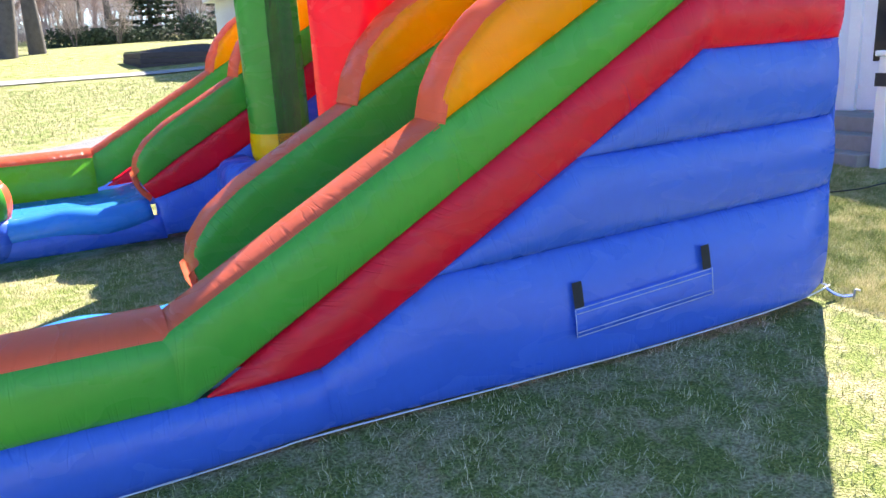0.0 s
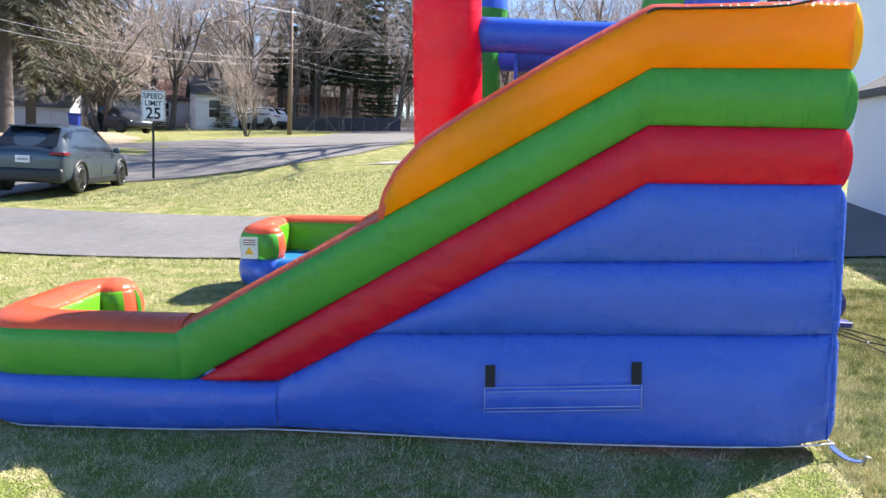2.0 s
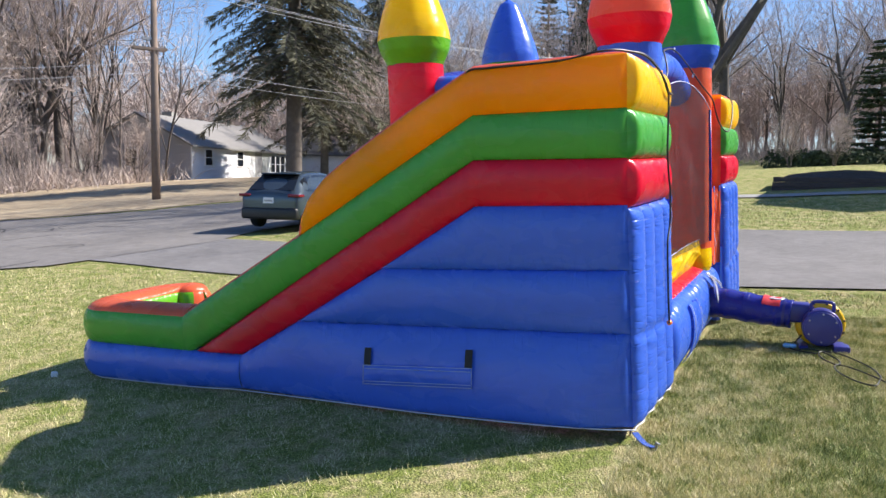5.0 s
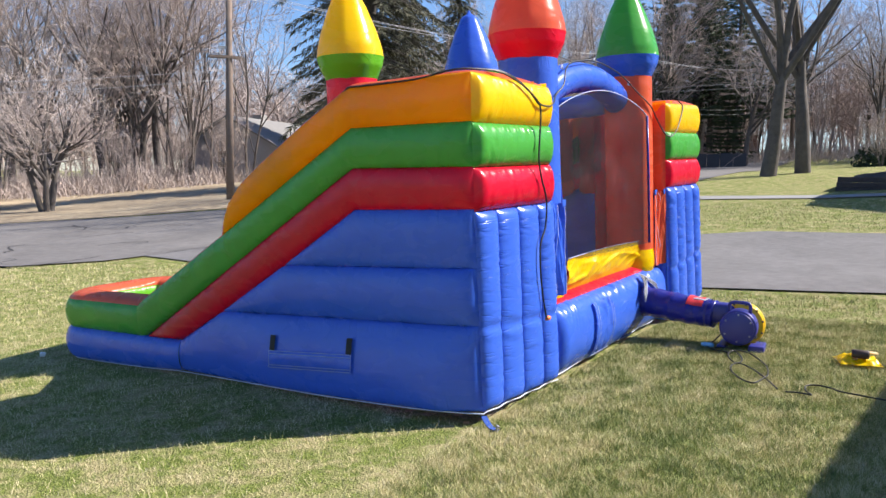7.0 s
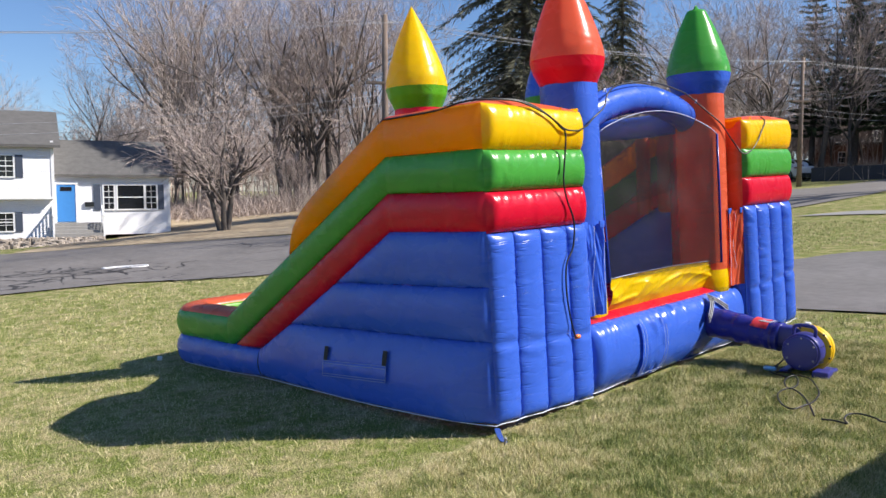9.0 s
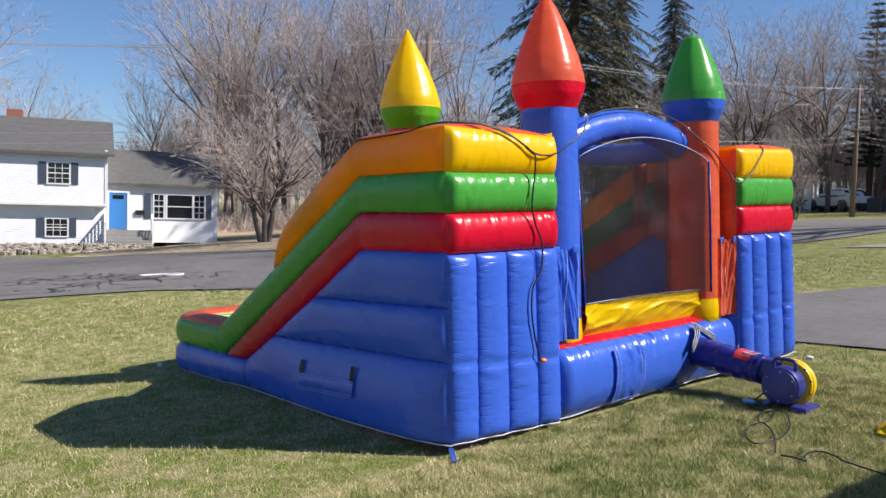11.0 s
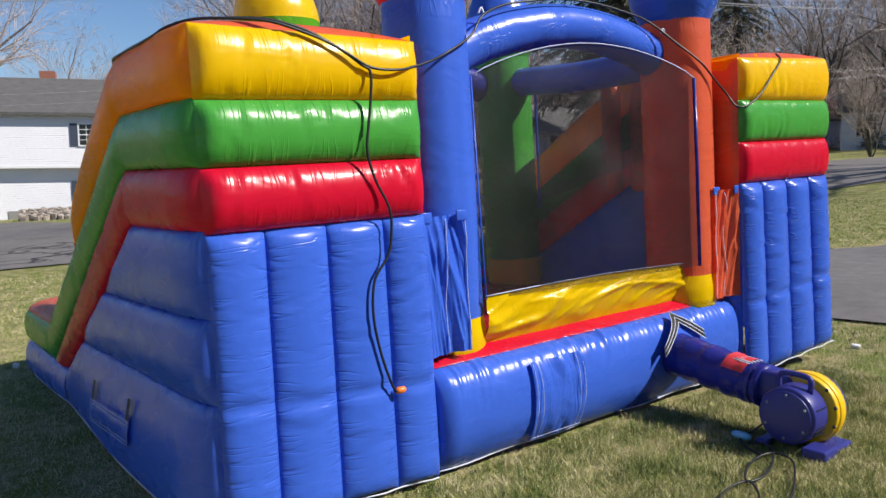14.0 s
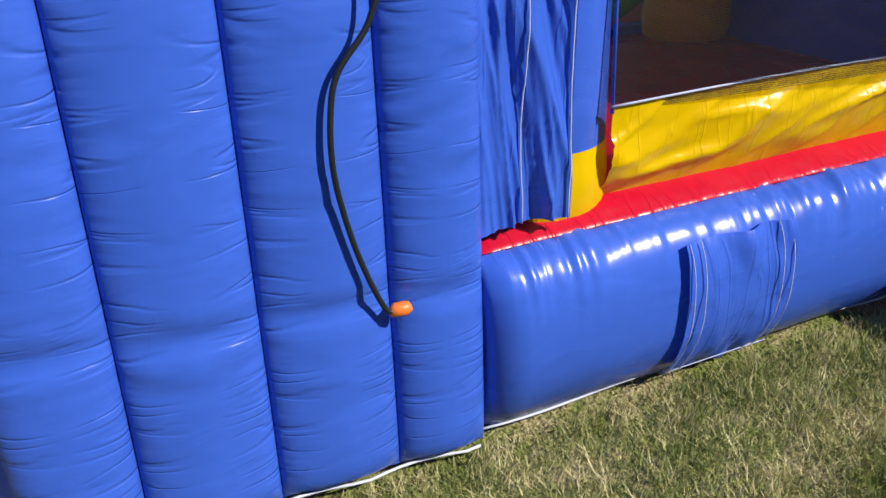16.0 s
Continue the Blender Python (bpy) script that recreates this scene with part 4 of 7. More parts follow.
def blower():
    base = local((0.955, 2.735, 0))
    gx, gy = base.x, base.y
    ob = empty("air_blower", "dark blue plastic air blower with yellow housing on the grass", "blower", pose(gx, gy, ground_z(gx, gy) + 0.005, 0, 0, 8) @ Matrix.Scale(0.9, 4))
    # round motor housing facing the walker, snail shell behind, outlet toward the inflatable
    def drum(name, y0, y1, r, m, x=0.0, z=0.21, label="", n=28, lip=0.012):
        bm = bmesh.new()
        bmesh.ops.create_cone(bm, cap_ends=True, segments=n, radius1=r, radius2=r, depth=y1 - y0)
        bmesh.ops.bevel(bm, geom=[e for e in bm.edges if abs(e.verts[0].co.z - e.verts[1].co.z) < 1e-5 and len(e.link_faces) == 2], offset=lip, segments=2, affect="EDGES", profile=0.5)
        bmesh.ops.transform(bm, matrix=Matrix.Translation((x, (y0 + y1) / 2, z)) @ Matrix.Rotation(radians(90), 4, "X"), verts=bm.verts)
        return part(name, bm, m, ob, label, True)
    drum("motor_housing", -0.19, -0.02, 0.165, BLOWBLUE)
    drum("motor_cover", -0.205, -0.19, 0.145, BLOWBLUE, lip=0.006)
    drum("fan_shell", 0.0, 0.13, 0.205, BLOWYEL, label="yellow fan shell")
    drum("fan_rim", 0.035, 0.095, 0.213, BLOWYEL, label="yellow rim flange")
    drum("shell_back", 0.13, 0.20, 0.18, BLOWBLUE)
    part("outlet", block(-0.36, -0.05, -0.01, 0.15, 0.21, 0.395, 0.03), BLOWBLUE, ob, "outlet duct", True)
    for x0, x1 in ((-0.18, -0.10), (0.10, 0.22)):
        part("foot", block(x0, x1, -0.19, 0.19, 0.0, 0.035, 0.012), BLOWBLUE, ob)
    part("foot_plate", block(0.10, 0.235, -0.21, -0.05, 0.0, 0.06, 0.012), BLOWBLUE, ob)
    hv, hf = tube_data(smooth_path([(-0.09, -0.10, 0.34), (-0.09, -0.10, 0.415), (-0.05, -0.10, 0.435), (0.05, -0.10, 0.435), (0.09, -0.10, 0.415), (0.09, -0.10, 0.34)], 4), 0.016, 8)
    raw("carry_handle", hv, hf, BLOWBLUE, ob)
    for k in range(9):
        part("vent_slat", block(0.10, 0.158, -0.16 + 0.0, -0.05, 0.12 + 0.018 * k, 0.126 + 0.018 * k), BLACKP, ob)
    for a in range(6):
        bm = bmesh.new()
        bmesh.ops.create_uvsphere(bm, u_segments=8, v_segments=5, radius=0.009)
        bmesh.ops.translate(bm, vec=(0.125 * math.cos(a * 1.047 + 0.5), -0.207, 0.21 + 0.125 * math.sin(a * 1.047 + 0.5)), verts=bm.verts)
        part("screw", bm, GREYP, ob)
    for a in range(5):
        bm = bmesh.new()
        bmesh.ops.create_uvsphere(bm, u_segments=8, v_segments=5, radius=0.011)
        t = -0.3 + a * 0.55
        bmesh.ops.translate(bm, vec=(0.20 * math.cos(t), -0.003, 0.21 + 0.20 * math.sin(t)), verts=bm.verts)
        part("screw", bm, BLACKP, ob)
    return ob


blow = blower()
outlet = blow.matrix_world @ Vector((-0.24, 0.07, 0.28))
start = local((-0.02, 2.86, 0.36))
pts = smooth_path([start, start.lerp(outlet, 0.3) + Vector((0, 0, 0.01)), start.lerp(outlet, 0.7), outlet], 10)
rad = [0.135 - 0.018 * (i / (len(pts) - 1)) + 0.004 * math.sin(i * 1.3) for i in range(len(pts))]
v, f = tube_data(pts, rad, 24)
duct = raw("inflation_tube", v, f, NAVY, None, uvs=[(i // 24 * 0.03, i % 24 / 24 * 0.8) for i in range(len(v))], seam=[0.03 + 0.02 * ((i // 24) % 5) for i in range(len(v))])
tagged(duct, "dark blue fabric inflation tube from blower to castle", "air tube")
cuff, way = pts[-6], (pts[-1] - pts[-6]).normalized()
up_way = Vector((0.35, -0.2, 1)).normalized()
up_way = (up_way - way * up_way.dot(way)).normalized()
over = way.cross(up_way)
g = np.zeros((7, 13, 3))
for i in range(7):
    for j in range(13):
        a = -0.85 + 1.7 * j / 12
        g[i, j] = pts[-11 + i] + (rad[-11 + i] + 0.006) * (math.cos(a) * up_way + math.sin(a) * over)
sheet("warning_patch", g, np.zeros((7, 13, 2)), np.full((7, 13), 0.2), mat("red_print", (0.65, 0.05, 0.06), 0.4), duct, "red printed warning patch")
for k in range(5):
    w = [pts[-11].lerp(pts[-5], t) + Vector((0.35, -0.2, 1)).normalized() * (rad[-8] + 0.009) + (k - 2) * 0.028 * way.cross(Vector((0, 0, 1))) for t in np.linspace(0.12, 0.88, 6)]
    tube("print_bar", w, 0.004, HEM, duct, sides=4)
v, f = tube_data([pts[-4], pts[-3]], [rad[-4] + 0.006] * 2, 24, cap=False)
raw("strap", v, f, BLOWBLUE, duct, "blue cinch strap")


def on_base(y, z, d=0.0):
    """A point on the back base tube, in the castle's own axes."""
    pz = max(-1, min(1, (z - 0.325) / 0.275))
    a = math.acos(max(-1, min(1, -(abs(pz) ** 1.25) * (1 if pz > 0 else -1))))
    return (-0.16 + (0.26 + d) * (math.sin(a) ** 0.5 if pz > 0 else 1 - 0.4 * abs(pz) ** 1.9), y, z)


# sewn patches on the base tube: a blue window patch and the grey flap over the tube's mouth
for (y0, y1, z0, z1) in ((1.65, 2.03, 0.09, 0.53),):
    g = np.zeros((40, 34, 3))
    for i in range(40):
        for j in range(34):
            u, w = i / 39, j / 33
            y, z = y0 + (y1 - y0) * u, z0 + (z1 - z0) * w
            loose = max(0.0, 1 - w * 2.2) + max(0.0, w * 3 - 2.1)
            crease = abs(noise.noise((u * 4.5 + w, w * 1.6, 2.0)))
            g[i, j] = on_base(y, z, 0.018 + 0.01 * noise.noise((y * 9, z * 9, 2)) + loose * (0.05 * crease - 0.008))
    sheet("sewn_patch", g, np.stack([np.repeat(np.linspace(0, .36, 40)[:, None], 34, 1), np.repeat(np.linspace(0, .4, 34)[None], 40, 0)], -1), np.full((40, 34), 0.03), BLUE, castle, "creased blue sewn patch")
    for y in (y0 + 0.012, y0 + 0.05, y1 - 0.05, y1 - 0.012):
        tube("stitch_line", [on_base(y, z, 0.03) for z in np.linspace(z0, z1, 14)], 0.0016, STITCH, castle, sides=4)
    tube("stitch_line", [on_base(y, z0 + 0.02, 0.03) for y in np.linspace(y0, y1, 8)], 0.0018, STITCH, castle, sides=4)
for k, (a, b) in enumerate((((2.66, 0.43), (2.86, 0.60)), ((2.86, 0.60), (3.06, 0.47)))):
    g = np.zeros((8, 5, 3))
    for i in range(8):
        for j in range(5):
            u = i / 7
            y, z = a[0] + (b[0] - a[0]) * u, a[1] + (b[1] - a[1]) * u - 0.055 * j / 4
            g[i, j] = (on_base(y, min(z, 0.59))[0] + 0.055 + 0.05 * (0.62 - z), y, z + 0.01)
    sheet("zip_flap", g, np.zeros((8, 5, 2)), np.full((8, 5), 0.2), WEB, castle, "dark webbing zip flap")
    for j in (0, 2, 4):
        tube("stitch_line", [tuple(g[i, j] + np.array((0.004, 0, 0.001))) for i in range(8)], 0.003, HEM, castle, sides=4)
g = np.zeros((9, 7, 3))
for i in range(9):
    for j in range(7):
        y = 2.70 + 0.34 * i / 8
        top = 0.585 - abs(i - 4) / 4 * 0.12
        z = top - (top - 0.42) * j / 6
        g[i, j] = (on_base(y, z)[0] + 0.045, y, z)
sheet("mouth_cover", g, np.zeros((9, 7, 2)), np.full((9, 7), 0.03), BLUE, castle, "blue fabric cover over the tube mouth")


# ---- black power cord draped over the castle ----
cord = [(-0.95, -0.03, 2.15), (-0.9, -0.045, 2.18), (-0.78, -0.055, 2.18), (-0.585, -0.06, 2.181), (-0.42, -0.055, 2.184), (-0.29, -0.04, 2.195), (-0.2, -0.01, 2.218), (-0.1, 0.06, 2.235), (-0.03, 0.18, 2.235), (0.03, 0.34, 2.222), (0.065, 0.51, 2.17), (0.08, 0.63, 2.118), (0.085, 0.735, 2.05), (0.087, 0.777, 2.02),
        (0.087, 0.772, 1.915), (0.087, 0.751, 1.791), (0.087, 0.736, 1.667), (0.087, 0.77, 1.54), (0.087, 0.834, 1.408), (0.087, 0.833, 1.28), (0.087, 0.805, 1.192), (0.087, 0.738, 1.109), (0.09, 0.714, 1.022), (0.092, 0.711, 0.906), (0.09, 0.734, 0.772), (0.088, 0.766, 0.66), (0.085, 0.8, 0.575), (0.083, 0.82, 0.562)]
wire = tube("power_cord", smooth_path([local(p) for p in cord], 7), 0.0065, BLACKP, None, "", 7)
tagged(wire, "black power cord hanging down the castle's back", "cord")
tip = local((0.08, 0.838, 0.562))
plug_v, plug_f = tube_data([tip + Vector((0, -0.028, -0.006)), tip + Vector((0, -0.012, 0)), tip + Vector((0, 0.012, 0)), tip + Vector((0, 0.024, 0.004))], [0.010, 0.017, 0.017, 0.011], 12)
raw("plug", plug_v, plug_f, PLUGO, wire, "orange plug end")
cord2 = [(-0.06, 0.14, 2.238), (0.02, 0.33, 2.232), (0.06, 0.5, 2.185), (0.085, 0.66, 2.1), (0.088, 0.78, 2.04), (0.088, 0.915, 2.032), (0.06, 1.02, 2.05), (0.02, 1.15, 2.085), (-0.035, 1.3, 2.14), (-0.04, 1.46, 2.23), (-0.075, 1.577, 2.345), (-0.12, 1.774, 2.42), (-0.13, 2.0, 2.46), (-0.13, 2.197, 2.482), (-0.13, 2.474, 2.478), (-0.12, 2.75, 2.44), (-0.1, 2.927, 2.39),
         (-0.03, 3.1, 2.26), (0.045, 3.23, 2.14), (0.06, 3.35, 2.035), (0.08, 3.45, 1.94), (0.12, 3.48, 1.868), (0.155, 3.54, 1.86), (0.16, 3.7, 1.935), (0.155, 3.85, 2.065), (0.13, 3.99, 2.165), (0.08, 4.02, 2.215)]
rope = tube("rope", smooth_path([local(p) for p in cord2], 7), 0.0065, BLACKP, None, "", 7)
tagged(rope, "black rope tied across the arch and turrets", "rope")
for p in ((-0.135, 2.3, 2.468), (-0.1, 3.05, 2.325), (-0.12, 1.6, 2.355)):
    q = [local((p[0], p[1] - 0.02, p[2] + 0.004)), local((p[0] + 0.004, p[1], p[2] + 0.035)), local((p[0], p[1] + 0.02, p[2] + 0.004))]
    tube("tie_loop", smooth_path(q, 4), 0.006, HEM, rope, "white tie loop", 5)

# tie-down strap and stake at the corner
stake = local((0.16, -0.10, 0))
gz0 = ground_z(stake.x, stake.y)
st = empty("anchor_strap", "blue webbing anchor strap staked into the lawn", "strap")
a, b = local((0.04, -0.03, 0.10)), Vector((stake.x, stake.y, gz0 + 0.02))
vv = []
for i in range(9):
    p = a.lerp(b, i / 8) + Vector((0, 0, -0.02 * math.sin(math.pi * i / 8)))
    vv += [p + Vector((0.014, 0.012, 0)), p - Vector((0.014, 0.012, 0)), p - Vector((0.014, 0.012, 0.006)), p + Vector((0.014, 0.012, -0.006))]
raw("webbing", vv, [(4 * i + k, 4 * i + (k + 1) % 4, 4 * i + 4 + (k + 1) % 4, 4 * i + 4 + k) for i in range(8) for k in range(4)], mat("blue_webbing", (0.03, 0.09, 0.4), 0.85, bump=0.3, bump_scale=300), st, smooth=False)
v, f = tube_data([b + Vector((0, 0, -0.12)), b + Vector((0.01, -0.006, 0.03)), b + Vector((0.03, -0.02, 0.025))], 0.007, 6)
raw("stake", v, f, GREYP, st, "metal stake")


def lay(points, lift=0.034):
    return [Vector((x, y, ground_z(x, y) + lift)) for x, y in points]


# cords on the grass
c1 = tube("extension_cord", smooth_path(lay([(0.7, 2.54), (0.77, 2.59), (0.87, 2.51), (0.96, 2.36), (1.01, 2.21), (0.99, 2.13), (0.91, 2.24), (0.86, 2.37), (0.85, 2.48), (0.89, 2.53), (0.99, 2.49), (1.11, 2.32), (1.21, 2.14), (1.26, 1.98), (1.28, 1.87), (1.27, 1.77), (1.25, 1.65), (1.18, 1.67), (1.1, 1.76), (1.01, 1.92), (0.98, 2.07), (1.01, 2.13), (1.1, 2.06), (1.21, 1.92), (1.33, 1.73), (1.42, 1.57)]), 8), 0.006, BLACKP, None, "", 6)
tagged(c1, "black extension cord looped on the grass by blower", "cord")
c2 = tube("extension_cord", smooth_path(lay([(1.48, 1.53), (1.51, 1.54), (1.55, 1.55), (1.61, 1.54), (1.64, 1.54), (1.59, 1.62), (1.57, 1.74), (1.63, 1.79), (1.74, 1.75), (1.81, 1.7), (2.25, 1.62), (2.6, 1.66), (3.2, 1.75), (3.9, 2.2)]) + [], 8), 0.006, BLACKP, None, "", 6)
tagged(c2, "black extension cord running over the lawn into shade", "cord")
c3 = tube("connector_cord", smooth_path([blow.matrix_world @ Vector(q) for q in ((-0.16, -0.1, 0.12), (-0.22, -0.14, 0.05), (-0.26, -0.2, 0.015), (-0.18, -0.3, 0.012), (-0.05, -0.36, 0.012))], 6), 0.006, BLACKP, None, "", 6)
tagged(c3, "short black lead with pale blue connector", "cord")
cc = blow.matrix_world @ Vector((-0.26, -0.2, 0.03))
v, f = tube_data([cc + Vector((-0.05, 0, 0)), cc + Vector((-0.03, 0, 0)), cc + Vector((0.03, 0.01, 0)), cc + Vector((0.05, 0.012, 0))], [0.012, 0.02, 0.02, 0.012], 10)
raw("connector", v, f, mat("pale_blue_plastic", (0.2, 0.5, 0.75), 0.4), c3, "pale blue connector")


def yellow_bag():
    x, y = 1.76, 2.62
    ob = empty("yellow_bag", "crumpled bright yellow bag lying flat on the grass", "bag", pose(x, y, ground_z(x, y) + 0.01, 0, 0, 20))
    g = np.zeros((22, 18, 3))
    for i in range(22):
        for j in range(18):
            u, w = i / 21 - 0.5, j / 17 - 0.5
            edge = max(0.0, 1 - (2 * max(abs(u), abs(w))) ** 4)
            g[i, j] = (0.30 * u + 0.02 * noise.noise((w * 5, 1, 1)), 0.26 * w + 0.02 * noise.noise((u * 5, 2, 1)), 0.02 + edge * (0.035 + 0.05 * noise.noise((u * 6, w * 6, 5))))
    sheet("bag_body", g, np.zeros((22, 18, 2)), np.full((22, 18), 0.05), LEMON, ob)
    ob2 = empty("tool_head", "small dark brown mallet head lying on the bag", "mallet", pose(x + 0.02, y - 0.05, ground_z(x, y) + 0.10, 0, 0, 5))
    v, f = tube_data([(-0.06, 0, 0), (-0.05, 0, 0), (0.05, 0, 0), (0.06, 0, 0)], [0.028, 0.034, 0.034, 0.028], 14)
    raw("head", v, f, mat("brown_rubber", (0.05, 0.03, 0.025), 0.6), ob2)
    v, f = tube_data([(0.0, 0.02, 0.0), (0.04, 0.12, -0.005), (0.10, 0.24, -0.03)], 0.012, 8)
    raw("shaft", v, f, mat("pale_wood", (0.5, 0.36, 0.2), 0.6), ob2, "pale wooden shaft")
    rope_pts = []
    for k in range(150):
        t = k / 149
        a = t * 2 * math.pi * 11
        r = 0.11 + 0.03 * noise.noise((t * 20, 3, 0))
        rope_pts.append((0.32 + r * math.cos(a), -0.02 + 0.6 * r * math.sin(a), 0.03 + 0.09 * abs(noise.noise((t * 14, 0, 8))) + 0.05 * t))
    x2, y2 = x + 0.12, y + 0.02
    r = tube("rope_coil", rope_pts, 0.008, mat("red_white_rope", (0.7, 0.16, 0.15), 0.7, hue=(0.8, 0.5, 0.48), vary=0.3, scale=60), None, "", 5)
    r.matrix_world = pose(x2 - 0.12, y2 - 0.02, ground_z(x, y) + 0.0, 0, 0, 20)
    tagged(r, "coil of red and white rope on the grass", "rope")


yellow_bag()
litter = part("paper_scrap", block(-0.035, 0.03, -0.02, 0.025, 0, 0.03, 0.008), WHITE, None, smooth=True)
litter.matrix_world = pose(-0.16, 5.11, ground_z(-0.16, 5.11) + 0.005, 8, 5, 30)
tagged(litter, "small white scrap of paper on the grass", "litter")
litter = part("paper_scrap", block(-0.025, 0.025, -0.02, 0.02, 0, 0.04, 0.008), WHITE, None, smooth=True)
litter.matrix_world = pose(-4.55, -0.35, ground_z(-4.55, -0.35) + 0.005, 8, 5, 60)
tagged(litter, "small white scrap beside the splash pool", "litter")

# warning label on the far pool
lab = house_pose @ Matrix.Translation((-4.07, WIDE - 1.162, 0.45)) @ Matrix.Rotation(radians(90), 4, "X")
plate = part("warning_label", block(-0.085, 0.085, -0.105, 0.105, -0.002, 0.002), WHITE, castle)
plate.matrix_parent_inverse = castle.matrix_world.inverted()
plate.matrix_world = lab
bm = bmesh.new()
tri = [bm.verts.new((0.05 * math.cos(a), 0.05 * math.sin(a) - 0.035, 0.004)) for a in (math.pi / 2, math.pi * 7 / 6, math.pi * 11 / 6)]
bm.faces.new(tri)
w = part("warning_triangle", bm, mat("label_yellow", (0.8, 0.45, 0.02), 0.5), plate, "yellow warning triangle")
for k in range(3):
    part("print_bar", block(-0.06, 0.06, 0.028 + 0.022 * k, 0.038 + 0.022 * k, 0.002, 0.004), mat("label_print", (0.25, 0.05, 0.05), 0.6), plate, "printed bar")


# ---- houses ----
def siding(name, colour, step=0.11):
    """Horizontal lap siding: each board tilts out to its lower edge."""
    m = mat(name, colour, 0.55, vary=0.05, scale=0.8)
    n, l = m.node_tree.nodes, m.node_tree.links
    tc, sep = n.new("ShaderNodeTexCoord"), n.new("ShaderNodeSeparateXYZ")
    mul, fr, bp = n.new("ShaderNodeMath"), n.new("ShaderNodeMath"), n.new("ShaderNodeBump")
    mul.operation, mul.inputs[1].default_value, fr.operation = "MULTIPLY", 1 / step, "FRACT"
    bp.inputs["Strength"].default_value, bp.inputs["Distance"].default_value, bp.invert = 0.8, 0.03, True
    l.new(tc.outputs["Object"], sep.inputs[0]), l.new(sep.outputs["Z"], mul.inputs[0]), l.new(mul.outputs[0], fr.inputs[0])
    l.new(fr.outputs[0], bp.inputs["Height"]), l.new(bp.outputs[0], n["Principled BSDF"].inputs["Normal"])
    return m


SIDE_W = siding("white_siding", (0.74, 0.75, 0.78))
SIDE_G = siding("grey_siding", (0.34, 0.34, 0.36))
DOORBLUE = mat("blue_door_paint", (0.05, 0.22, 0.55), 0.4, vary=0.05)
SHUTTER = mat("dark_blue_shutter", (0.05, 0.065, 0.1), 0.6)
STONE = mat("grey_stones", (0.3, 0.26, 0.22), 0.9, vary=0.3, scale=6, island=0.35)
BRICKM = mat("brick_chimney", (0.3, 0.12, 0.08), 0.9, vary=0.2, scale=8)


def put(ob_parent, name, x0, x1, y0, y1, z0, z1, m, label="", bevel=0.0):
    return part(name, block(x0, x1, y0, y1, z0, z1, bevel), m, ob_parent, label)


def window(parent, x, z, w, h, shutters=False, grid=(2, 2), y=0.0):
    """A sash window on the front (y = 0, facing -y): frame, pane, bars, sill."""
    fr = empty_part("window", parent, (x, y, z))
    t = 0.07
    put(fr, "frame", -w / 2 - t, w / 2 + t, -0.05, 0.02, h, h + t, WHITE)
    put(fr, "frame", -w / 2 - t, w / 2 + t, -0.07, 0.02, -t, 0, WHITE)
    put(fr, "frame", -w / 2 - t, -w / 2, -0.05, 0.02, 0, h, WHITE)
    put(fr, "frame", w / 2, w / 2 + t, -0.05, 0.02, 0, h, WHITE)
    put(fr, "pane", -w / 2, w / 2, -0.015, -0.005, 0, h, GLASSD)
    put(fr, "bar", -w / 2, w / 2, -0.04, -0.016, h / 2 - 0.025, h / 2 + 0.025, WHITE)
    for k in range(1, grid[0]):
        q = -w / 2 + w * k / grid[0]
        put(fr, "bar", q - 0.012, q + 0.012, -0.03, -0.016, 0, h, WHITE)
    for k in range(1, grid[1]):
        q = h * k / grid[1]
        put(fr, "bar", -w / 2, w / 2, -0.029, -0.017, q - 0.012, q + 0.012, WHITE)
    if shutters:
        for s in (-1, 1):
            x0 = s * (w / 2 + t + 0.2)
            put(fr, "shutter", x0 - 0.17, x0 + 0.17, -0.045, 0.0, -0.05, h + 0.05, SHUTTER, "dark blue shutter")
    return fr


def empty_part(name, parent, loc):
    """A part that carries its own pieces: a thin backing mesh at its place."""
    ob = part(name, block(-0.02, 0.02, -0.002, 0.004, 0.02, 0.06), WHITE, parent)
    ob.location = loc
    return ob


def gable_roof(parent, x0, x1, y0, y1, z, rise, over=0.35, along="x", m=None, thick=0.14):
    """A pitched roof with overhang; ridge along x or y; gable walls are built with the body."""
    bm = bmesh.new()
    if along == "x":
        ym = (y0 + y1) / 2
        k = rise / (ym - y0)
        sec = [(y0 - over, z - over * k), (ym, z + rise), (y1 + over, z - over * k)]
        pts = [(q, a, b) for q in (x0 - over, x1 + over) for a, b in sec] + [(q, a, b + thick) for q in (x0 - over, x1 + over) for a, b in sec]
    else:
        xm = (x0 + x1) / 2
        k = rise / (xm - x0)
        sec = [(x0 - over, z - over * k), (xm, z + rise), (x1 + over, z - over * k)]
        pts = [(a, q, b) for q in (y0 - over, y1 + over) for a, b in sec] + [(a, q, b + thick) for q in (y0 - over, y1 + over) for a, b in sec]
    v = [bm.verts.new(p) for p in pts]
    for q in ((6, 7, 10, 9), (7, 8, 11, 10), (0, 3, 4, 1), (1, 4, 5, 2), (0, 1, 7, 6), (1, 2, 8, 7), (3, 9, 10, 4), (4, 10, 11, 5), (0, 6, 9, 3), (2, 5, 11, 8)):
        bm.faces.new([v[i] for i in q])
    bmesh.ops.recalc_face_normals(bm, faces=bm.faces)
    return part("roof", bm, m or SHINGLE, parent, "grey shingle roof")


